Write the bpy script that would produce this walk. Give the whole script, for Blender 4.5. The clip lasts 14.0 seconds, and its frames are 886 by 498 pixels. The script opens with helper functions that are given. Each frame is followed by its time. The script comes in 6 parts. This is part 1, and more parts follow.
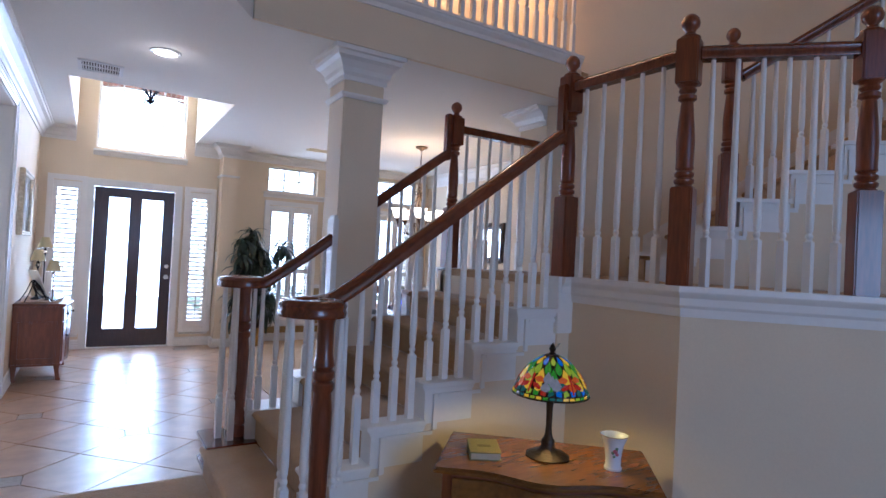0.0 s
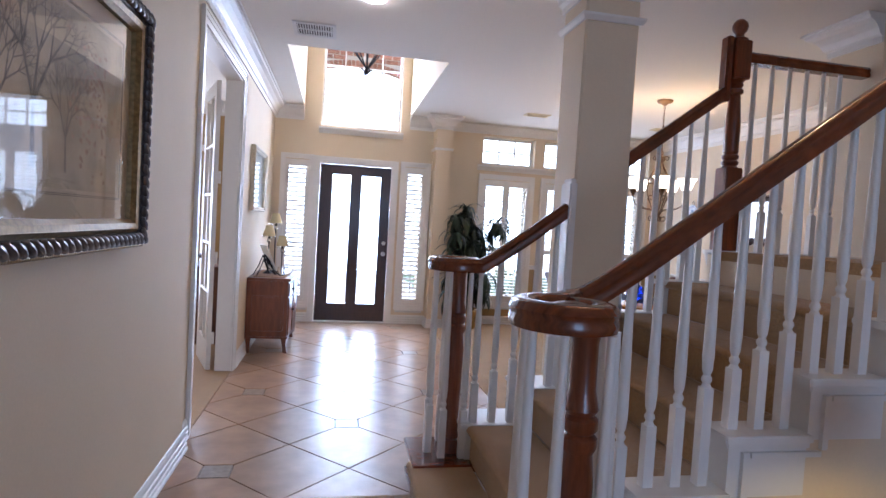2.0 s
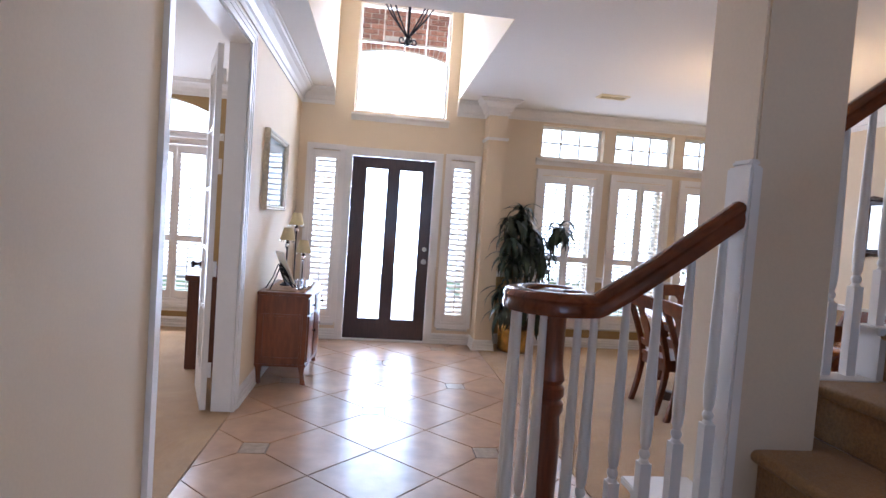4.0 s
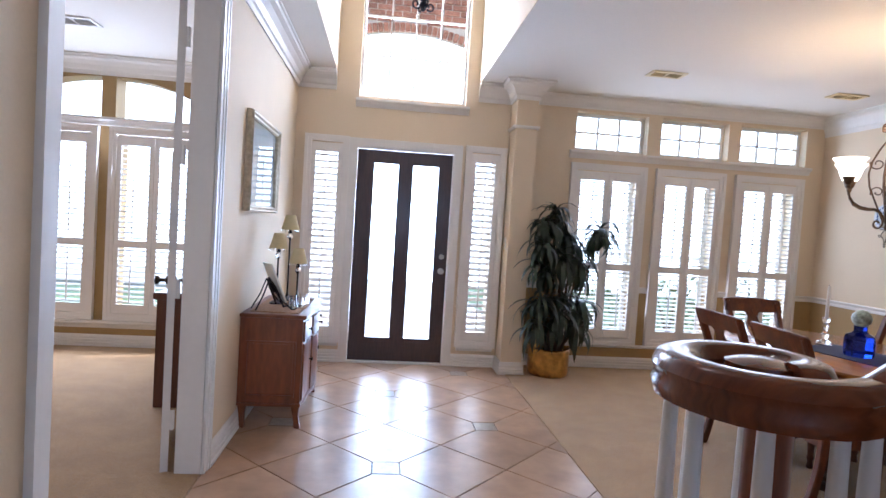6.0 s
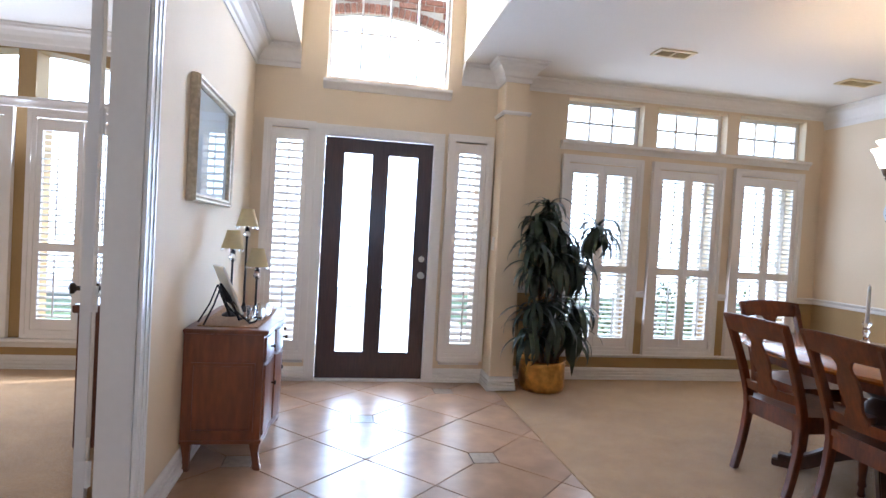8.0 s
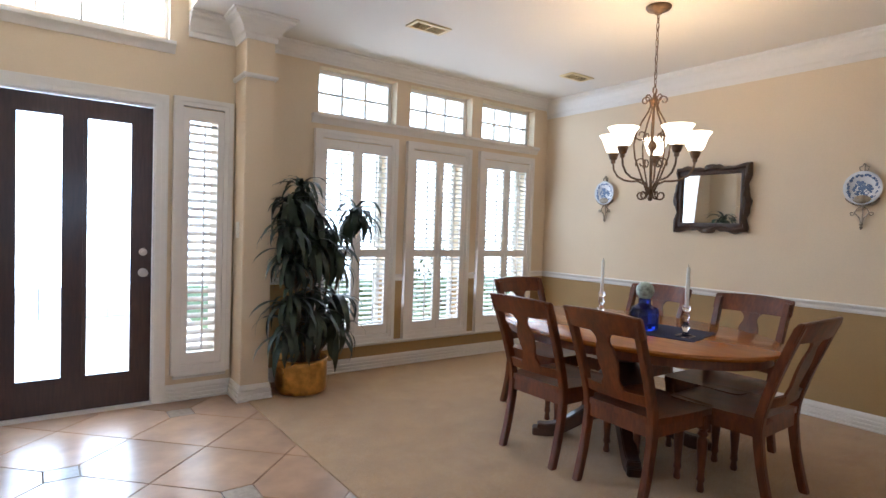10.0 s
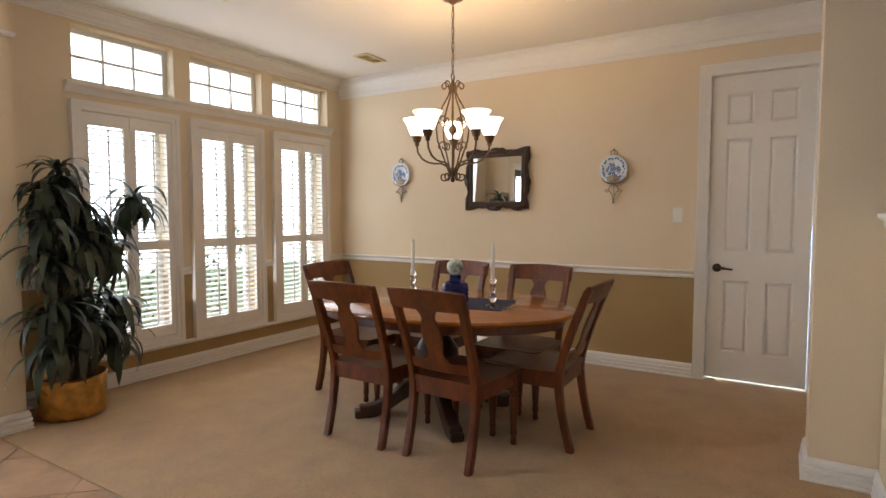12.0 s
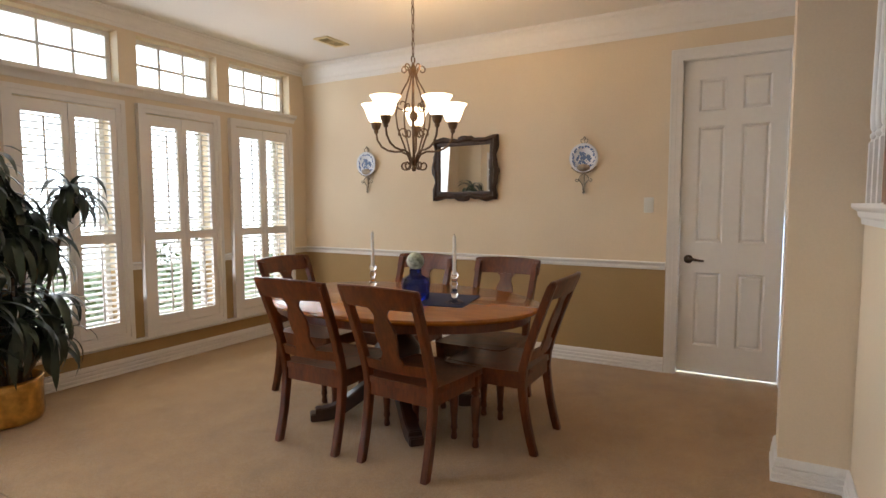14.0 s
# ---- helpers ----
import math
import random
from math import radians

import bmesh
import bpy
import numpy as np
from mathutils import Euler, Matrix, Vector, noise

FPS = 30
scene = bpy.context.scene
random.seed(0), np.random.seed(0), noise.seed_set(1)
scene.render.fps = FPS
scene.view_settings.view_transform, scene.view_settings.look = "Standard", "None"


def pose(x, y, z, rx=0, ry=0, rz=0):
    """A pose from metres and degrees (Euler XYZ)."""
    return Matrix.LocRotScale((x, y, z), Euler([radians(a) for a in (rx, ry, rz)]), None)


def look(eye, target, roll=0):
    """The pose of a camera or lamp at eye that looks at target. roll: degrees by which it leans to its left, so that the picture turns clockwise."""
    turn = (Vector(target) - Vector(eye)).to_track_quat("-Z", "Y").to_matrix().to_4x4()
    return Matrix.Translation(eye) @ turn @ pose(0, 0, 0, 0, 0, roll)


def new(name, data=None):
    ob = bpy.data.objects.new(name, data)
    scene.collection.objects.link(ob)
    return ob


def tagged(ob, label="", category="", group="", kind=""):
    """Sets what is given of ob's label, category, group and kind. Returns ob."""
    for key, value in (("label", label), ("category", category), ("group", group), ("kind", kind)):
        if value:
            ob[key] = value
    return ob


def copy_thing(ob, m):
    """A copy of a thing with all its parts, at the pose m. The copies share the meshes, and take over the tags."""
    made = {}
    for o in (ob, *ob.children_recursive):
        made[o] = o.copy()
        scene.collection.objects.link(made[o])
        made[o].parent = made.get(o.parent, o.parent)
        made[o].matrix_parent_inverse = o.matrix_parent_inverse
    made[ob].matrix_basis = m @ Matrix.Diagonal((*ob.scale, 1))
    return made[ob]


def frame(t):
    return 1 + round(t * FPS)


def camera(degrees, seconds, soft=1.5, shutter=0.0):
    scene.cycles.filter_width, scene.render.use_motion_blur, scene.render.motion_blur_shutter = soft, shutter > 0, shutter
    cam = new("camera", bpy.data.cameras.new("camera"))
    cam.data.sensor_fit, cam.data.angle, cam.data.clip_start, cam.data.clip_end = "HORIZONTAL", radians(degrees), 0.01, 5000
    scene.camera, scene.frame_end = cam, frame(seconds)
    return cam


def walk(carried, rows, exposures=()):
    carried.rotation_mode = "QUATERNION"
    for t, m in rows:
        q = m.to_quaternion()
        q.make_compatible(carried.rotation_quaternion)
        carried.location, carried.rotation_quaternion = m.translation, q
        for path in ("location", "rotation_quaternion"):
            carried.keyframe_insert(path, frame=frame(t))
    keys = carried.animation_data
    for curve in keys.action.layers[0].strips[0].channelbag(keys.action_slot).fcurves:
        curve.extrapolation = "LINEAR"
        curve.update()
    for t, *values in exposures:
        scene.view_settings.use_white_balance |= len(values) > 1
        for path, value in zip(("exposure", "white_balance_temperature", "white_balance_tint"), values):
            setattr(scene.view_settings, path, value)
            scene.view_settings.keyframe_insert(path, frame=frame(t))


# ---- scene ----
cam = camera(76.7, 14.0)
PATH = [
    (0, (0.73, 2.38, 1.363), (1.781, 4.081, 1.393), 3.0),
    (0.5, (0.714, 2.635, 1.354), (1.645, 4.405, 1.322), 3.0),
    (1, (0.727, 2.84, 1.329), (1.499, 4.685, 1.281), 3.2),
    (1.5, (0.868, 3.062, 1.346), (1.414, 4.985, 1.271), 3.3),
    (2, (0.915, 3.262, 1.336), (1.292, 5.224, 1.251), 3.4),
    (2.5, (0.877, 3.533, 1.302), (1.181, 5.509, 1.232), 3.4),
    (3, (0.897, 3.791, 1.312), (1.187, 5.768, 1.23), 3.7),
    (3.2, (0.944, 3.914, 1.34), (1.223, 5.893, 1.247), 3.9),
    (5.5, (0.99, 5.045, 1.357), (1.203, 7.032, 1.277), 3.7),
    (6, (0.955, 5.245, 1.347), (1.171, 7.231, 1.266), 3.6),
    (6.5, (0.864, 5.425, 1.331), (1.101, 7.41, 1.264), 3.6),
    (7, (0.878, 5.63, 1.281), (1.108, 7.616, 1.228), 3.2),
    (9.3, (0.826, 6.162, 1.264), (1.706, 7.957, 1.207), 2.5),
    (9.5, (0.865, 6.24, 1.273), (1.855, 7.977, 1.216), 2.1),
    (10, (0.928, 6.341, 1.274), (2.108, 7.954, 1.203), 1.9),
    (10.5, (0.876, 6.413, 1.27), (2.255, 7.859, 1.185), 1.3),
    (11, (0.822, 6.46, 1.305), (2.389, 7.697, 1.197), 0.5),
    (11.5, (0.814, 6.516, 1.285), (2.483, 7.613, 1.17), 0.2),
    (12, (0.83, 6.523, 1.283), (2.53, 7.57, 1.158), 0.0),
    (12.5, (0.844, 6.521, 1.271), (2.558, 7.544, 1.143), -0.0),
    (13, (0.842, 6.545, 1.271), (2.568, 7.545, 1.133), -0.0),
    (13.5, (0.878, 6.551, 1.268), (2.611, 7.538, 1.122), -0.1),
    (14, (1.049, 6.512, 1.286), (2.782, 7.498, 1.127), -0.2),
]
walk(cam, [(t, look(eye, target, roll)) for t, eye, target, roll in PATH],
     exposures=[(0.0, 0.45, 4950, 19), (1.5, 0.44, 5250, 21), (3.0, 0.42, 5560, 22), (7.0, 0.40, 5350, 18), (9.5, 0.42, 5550, 14), (10.5, 0.30, 5900, 13), (11.2, 0.25, 6600, 15), (14.0, 0.23, 6650, 15)])

# ---------------------------------------------------------------- world and light
world = bpy.data.worlds.new("world")
scene.world = world
world.use_nodes = True
wn = world.node_tree.nodes
sky = wn.new("ShaderNodeTexSky")
sky.sky_type = "NISHITA"
sky.sun_disc = False
sky.sun_elevation = radians(52)
sky.sun_rotation = radians(75)
wn["Background"].inputs["Strength"].default_value = 0.15
world.node_tree.links.new(sky.outputs["Color"], wn["Background"].inputs["Color"])


def lamp(name, kind, energy, colour, place, target=None, size=(1, 1), angle=0.01):
    data = bpy.data.lights.new(name, kind)
    data.energy, data.color = energy, colour
    if kind == "AREA":
        data.shape, data.size, data.size_y = "RECTANGLE", size[0], size[1]
    elif kind == "SUN":
        data.angle = angle
    else:
        data.shadow_soft_size = size[0]
    ob = new(name, data)
    ob.matrix_world = look(place, target) if target else Matrix.Translation(place)
    return ob


SUN_FROM = Vector((math.sin(radians(75)) * math.cos(radians(52)), math.cos(radians(75)) * math.cos(radians(52)), math.sin(radians(52))))
lamp("sun", "SUN", 5.0, (1.0, 0.95, 0.88), SUN_FROM * 40, (0, 0, 0), angle=radians(0.5))
DAY = (0.86, 0.93, 1.0)
WARM = (1.0, 0.62, 0.30)
lamp("daylight_front_door", "AREA", 70, (0.64, 0.82, 1.0), (1.13, 10.90, 1.15), (1.13, 0, 1.0), (0.9, 2.0))
lamp("daylight_upper_window", "AREA", 46, DAY, (1.16, 10.85, 3.05), (1.16, 0, 1.6), (0.95, 1.0))
lamp("daylight_dining_windows", "AREA", 20, DAY, (4.05, 10.66, 1.45), (4.1, 4.0, 0.9), (2.5, 2.2))
lamp("daylight_study_windows", "AREA", 58, DAY, (-1.66, 10.78, 1.3), (-1.66, 6.0, 1.7), (1.6, 2.0))
lamp("daylight_living_windows", "AREA", 48, (0.54, 0.75, 1.0), (1.9, -2.50, 1.45), (2.2, 4, 1.1), (2.2, 1.7))
lamp("gallery_lamp", "POINT", 56, WARM, (3.1, 6.6, 4.6), size=(0.12, 0))


# ---------------------------------------------------------------- materials
def material(name, colour, rough=0.6, metal=0.0, grain=0.0, grain_size=60.0, stain=0.0, stain_size=3.0, bump=0.0, bump_size=200.0,
             stretch=(1, 1, 1), vary=0.0, coat=0.0, sheen=0.0, emit=None, emit_strength=0.0, spec=0.5):
    m = bpy.data.materials.new(name)
    m.use_nodes = True
    n, l = m.node_tree.nodes, m.node_tree.links
    b = n["Principled BSDF"]
    b.inputs["Roughness"].default_value, b.inputs["Metallic"].default_value = rough, metal
    b.inputs["Coat Weight"].default_value = coat
    b.inputs["Coat Roughness"].default_value = 0.12
    b.inputs["Sheen Weight"].default_value = sheen
    b.inputs["Specular IOR Level"].default_value = spec
    geo = n.new("ShaderNodeNewGeometry")
    mp = n.new("ShaderNodeMapping")
    mp.inputs["Scale"].default_value = stretch
    l.new(geo.outputs["Position"], mp.inputs["Vector"])
    base = n.new("ShaderNodeRGB")
    base.outputs[0].default_value = (*colour, 1)
    out = base.outputs[0]

    def shade(out, size, amount, detail):
        t = n.new("ShaderNodeTexNoise")
        t.inputs["Scale"].default_value, t.inputs["Detail"].default_value = size, detail
        l.new(mp.outputs[0], t.inputs["Vector"])
        r = n.new("ShaderNodeMapRange")
        r.inputs["From Min"].default_value, r.inputs["From Max"].default_value = 0.3, 0.7
        r.inputs["To Min"].default_value, r.inputs["To Max"].default_value = 1 - amount, 1 + amount
        l.new(t.outputs["Fac"], r.inputs["Value"])
        x = n.new("ShaderNodeVectorMath")
        x.operation = "SCALE"
        l.new(out, x.inputs[0])
        l.new(r.outputs[0], x.inputs["Scale"])
        return x.outputs[0]

    if grain:
        out = shade(out, grain_size, grain, 4)
    if stain:
        out = shade(out, stain_size, stain, 3)
    if vary:
        info = n.new("ShaderNodeObjectInfo")
        r = n.new("ShaderNodeMapRange")
        r.inputs["To Min"].default_value, r.inputs["To Max"].default_value = 1 - vary, 1 + vary
        l.new(info.outputs["Random"], r.inputs["Value"])
        x = n.new("ShaderNodeVectorMath")
        x.operation = "SCALE"
        l.new(out, x.inputs[0])
        l.new(r.outputs[0], x.inputs["Scale"])
        out = x.outputs[0]
    l.new(out, b.inputs["Base Color"])
    if bump:
        t = n.new("ShaderNodeTexNoise")
        t.inputs["Scale"].default_value, t.inputs["Detail"].default_value = bump_size, 3
        l.new(mp.outputs[0], t.inputs["Vector"])
        u = n.new("ShaderNodeBump")
        u.inputs["Strength"].default_value, u.inputs["Distance"].default_value = bump, 0.004
        l.new(t.outputs["Fac"], u.inputs["Height"])
        l.new(u.outputs[0], b.inputs["Normal"])
    if emit:
        b.inputs["Emission Color"].default_value = (*emit, 1)
        b.inputs["Emission Strength"].default_value = emit_strength
    return m


def glass(name, tint=(1, 1, 1), rough=0.0):
    m = bpy.data.materials.new(name)
    m.use_nodes = True
    b = m.node_tree.nodes["Principled BSDF"]
    b.inputs["Base Color"].default_value = (*tint, 1)
    b.inputs["Transmission Weight"].default_value = 1.0
    b.inputs["Roughness"].default_value = rough
    b.inputs["IOR"].default_value = 1.45
    return m


def window_glass(name, edge=0.9):
    m = bpy.data.materials.new(name)
    m.use_nodes = True
    n, l = m.node_tree.nodes, m.node_tree.links
    n.remove(n["Principled BSDF"])
    mix, clear, gloss, side, power, scale = (n.new("ShaderNode" + k) for k in ("MixShader", "BsdfTransparent", "BsdfGlossy", "LayerWeight", "Math", "Math"))
    gloss.inputs["Roughness"].default_value = 0.02
    side.inputs["Blend"].default_value = 0.5
    power.operation, scale.operation = "POWER", "MULTIPLY_ADD"
    power.inputs[1].default_value = 4.0
    scale.inputs[1].default_value, scale.inputs[2].default_value = edge, 0.05
    l.new(side.outputs["Facing"], power.inputs[0])
    l.new(power.outputs[0], scale.inputs[0])
    l.new(scale.outputs[0], mix.inputs[0])
    l.new(clear.outputs[0], mix.inputs[1])
    l.new(gloss.outputs[0], mix.inputs[2])
    l.new(mix.outputs[0], n["Material Output"].inputs["Surface"])
    return m


WALL = material("cream wall paint", (0.75, 0.62, 0.45), 0.75, grain=0.02, grain_size=90, stain=0.03, stain_size=1.5, bump=0.12, bump_size=160)
TAN = material("tan wall paint", (0.38, 0.25, 0.105), 0.7, grain=0.03, grain_size=90, stain=0.03, bump=0.12, bump_size=160)
CEIL = material("white ceiling paint", (0.80, 0.76, 0.70), 0.85, grain=0.02, grain_size=120, bump=0.2, bump_size=140)
WHITE = material("white gloss trim paint", (0.80, 0.77, 0.73), 0.35, grain=0.015, grain_size=30, bump=0.04, bump_size=60)
SHUTTER = material("white shutter paint", (0.82, 0.78, 0.74), 0.4, grain=0.01, grain_size=30)
MAHOGANY = material("glossy mahogany", (0.145, 0.033, 0.009), 0.22, grain=0.30, grain_size=26, stain=0.2, stain_size=5, stretch=(0.6, 4, 0.6), coat=0.35, bump=0.03, bump_size=60)
POST = material("glossy mahogany post", (0.158, 0.036, 0.010), 0.28, grain=0.28, grain_size=26, stain=0.2, stain_size=4, stretch=(4, 4, 0.4), coat=0.35)
CHAIRWOOD = material("stained chair wood", (0.118, 0.026, 0.0045), 0.33, grain=0.24, grain_size=20, stain=0.32, stain_size=5, stretch=(3, 3, 0.6), coat=0.12, spec=0.45, bump=0.05, bump_size=40)
PEDESTAL = material("dark pedestal wood", (0.045, 0.014, 0.006), 0.35, grain=0.3, grain_size=22, stain=0.3, stain_size=6, coat=0.15)
TABLEWOOD = material("amber table wood", (0.36, 0.115, 0.013), 0.20, grain=0.12, grain_size=14, stain=0.12, stain_size=4, stretch=(3, 0.6, 3), coat=0.2)
OAK = material("golden oak", (0.205, 0.080, 0.014), 0.27, grain=0.13, grain_size=16, stain=0.2, stain_size=4, stretch=(0.8, 4, 3), coat=0.35)
CONSOLE = material("cherry console wood", (0.185, 0.050, 0.012), 0.34, grain=0.2, grain_size=14, stain=0.25, stain_size=3, stretch=(3, 3, 0.6), coat=0.15)
DOORWOOD = material("dark door wood", (0.050, 0.022, 0.016), 0.4, grain=0.25, grain_size=20, stretch=(4, 4, 0.4), coat=0.2)
DARKWOOD = material("dark desk wood", (0.10, 0.030, 0.014), 0.4, grain=0.2, grain_size=20, stretch=(3, 3, 0.5))
CARPET = material("beige carpet", (0.43, 0.265, 0.122), 0.95, grain=0.22, grain_size=120, stain=0.10, stain_size=5.0, bump=0.9, bump_size=420, sheen=0.3, spec=0.1)
TILE = material("sandstone floor tile", (0.40, 0.243, 0.145), 0.29, grain=0.15, grain_size=7, stain=0.14, stain_size=2.2, vary=0.11, bump=0.20, bump_size=16)
INLAY = material("grey stone inlay", (0.33, 0.26, 0.20), 0.3, grain=0.22, grain_size=26, vary=0.1, bump=0.2, bump_size=40)
GROUT = material("brown grout", (0.20, 0.135, 0.09), 0.9, grain=0.1, grain_size=60)
IRON = material("bronze iron", (0.15, 0.085, 0.042), 0.5, metal=0.45, grain=0.25, grain_size=30)
BLACK = material("black iron", (0.016, 0.015, 0.018), 0.45, metal=0.6)
BLUEIRON = material("dark wrought iron", (0.020, 0.022, 0.035), 0.4, metal=0.6)
BRASS = material("hammered brass", (0.60, 0.35, 0.10), 0.34, metal=0.9, grain=0.3, grain_size=18, stain=0.2, stain_size=5, bump=0.5, bump_size=30)
NICKEL = material("satin nickel", (0.55, 0.53, 0.50), 0.3, metal=0.95)
BRONZE = material("dark bronze", (0.055, 0.036, 0.024), 0.4, metal=0.8, grain=0.2, grain_size=40)
CASTBRONZE = material("cast bronze relief", (0.050, 0.034, 0.024), 0.42, metal=0.7, grain=0.4, grain_size=45, bump=1.0, bump_size=55)
LEAF = material("dracaena leaf", (0.024, 0.040, 0.020), 0.38, grain=0.25, grain_size=18, stain=0.2, stain_size=8, vary=0.15)
CANE = material("plant cane", (0.11, 0.075, 0.045), 0.8, grain=0.3, grain_size=40)
SOIL = material("potting moss", (0.05, 0.035, 0.02), 0.95, grain=0.4, grain_size=60, bump=1.0, bump_size=50)
SHADEGLASS = material("lit alabaster glass", (0.9, 0.84, 0.72), 0.4, grain=0.05, grain_size=20, emit=(1.0, 0.82, 0.56), emit_strength=3.4)
BULB = material("lit downlight", (0.9, 0.9, 0.9), 0.5, emit=(1.0, 0.86, 0.66), emit_strength=6.0)
LAMPSHADE = material("cream silk shade", (0.62, 0.50, 0.28), 0.8, grain=0.06, grain_size=60, stretch=(6, 6, 0.6))
WAX = material("white candle wax", (0.86, 0.84, 0.80), 0.45)
CRYSTAL = glass("clear crystal", (0.97, 0.98, 1.0))
COBALT = glass("cobalt glass", (0.02, 0.05, 0.55))
PANE = window_glass("window pane")
NAVY = material("navy cloth", (0.020, 0.022, 0.055), 0.9, grain=0.2, grain_size=200)
MIRROR = material("mirror", (0.86, 0.88, 0.87), 0.02, metal=1.0)
FRAMEBROWN = material("carved dark brown frame", (0.050, 0.026, 0.016), 0.4, grain=0.35, grain_size=50, bump=0.6, bump_size=60)
GILT = material("aged gilt frame", (0.26, 0.17, 0.07), 0.40, metal=0.5, grain=0.3, grain_size=60)
DARKGILT = material("dark carved frame", (0.060, 0.042, 0.038), 0.3, grain=0.3, grain_size=50, coat=0.5)
SILVERGILT = material("champagne frame", (0.50, 0.42, 0.30), 0.35, metal=0.7, grain=0.2, grain_size=40)
CHINA = material("white china", (0.70, 0.73, 0.78), 0.2, coat=0.4)
DELFT = material("blue china paint", (0.13, 0.20, 0.36), 0.25, coat=0.4)
PEWTER = material("aged pewter", (0.30, 0.25, 0.19), 0.45, metal=0.7, grain=0.25, grain_size=60)
VENT = material("cream metal vent", (0.76, 0.64, 0.38), 0.5, grain=0.03)
VENTW = material("white metal vent", (0.72, 0.70, 0.68), 0.5)
DARK = material("dark void", (0.03, 0.028, 0.026), 0.9)
PLASTIC = material("ivory switch plastic", (0.84, 0.81, 0.74), 0.4)
BRICK = material("red brown brick", (0.30, 0.135, 0.085), 0.85, grain=0.3, grain_size=40, stain=0.2, stain_size=6, vary=0.25, bump=0.6, bump_size=60)
MORTAR = material("pale mortar", (0.50, 0.45, 0.38), 0.95, grain=0.1, grain_size=80)
GRASS = material("lawn", (0.075, 0.115, 0.035), 0.95, grain=0.3, grain_size=30, stain=0.25, stain_size=0.6)
CONCRETE = material("concrete walk", (0.62, 0.60, 0.57), 0.85, grain=0.08, grain_size=30, stain=0.1, stain_size=1)
SHRUB = material("shrub leaf", (0.12, 0.17, 0.06), 0.6, grain=0.3, grain_size=12, stain=0.3, stain_size=3)
PAPER = material("old print paper", (0.52, 0.40, 0.25), 0.8, grain=0.16, grain_size=4.0, stain=0.22, stain_size=9)
INK = material("faded print ink", (0.26, 0.20, 0.145), 0.85, grain=0.3, grain_size=30)
BLOOM = material("faded print blossom", (0.44, 0.27, 0.17), 0.85, grain=0.3, grain_size=30)
MAT = material("beige mat board", (0.60, 0.47, 0.31), 0.9, grain=0.04, grain_size=60)
BLUEPRINT = material("pale blue print", (0.40, 0.46, 0.47), 0.8, grain=0.06, grain_size=8, stain=0.08, stain_size=3)
PICTURE_GLASS = window_glass("picture glass", 0.8)
RUNNER = material("woven brown runner", (0.30, 0.175, 0.095), 0.95, grain=0.45, grain_size=110, bump=0.8, bump_size=150)
BOOK = material("olive book cloth", (0.20, 0.17, 0.055), 0.75, grain=0.15, grain_size=120)
PAGES = material("book pages", (0.62, 0.52, 0.36), 0.9, grain=0.15, grain_size=200, stretch=(1, 1, 8))


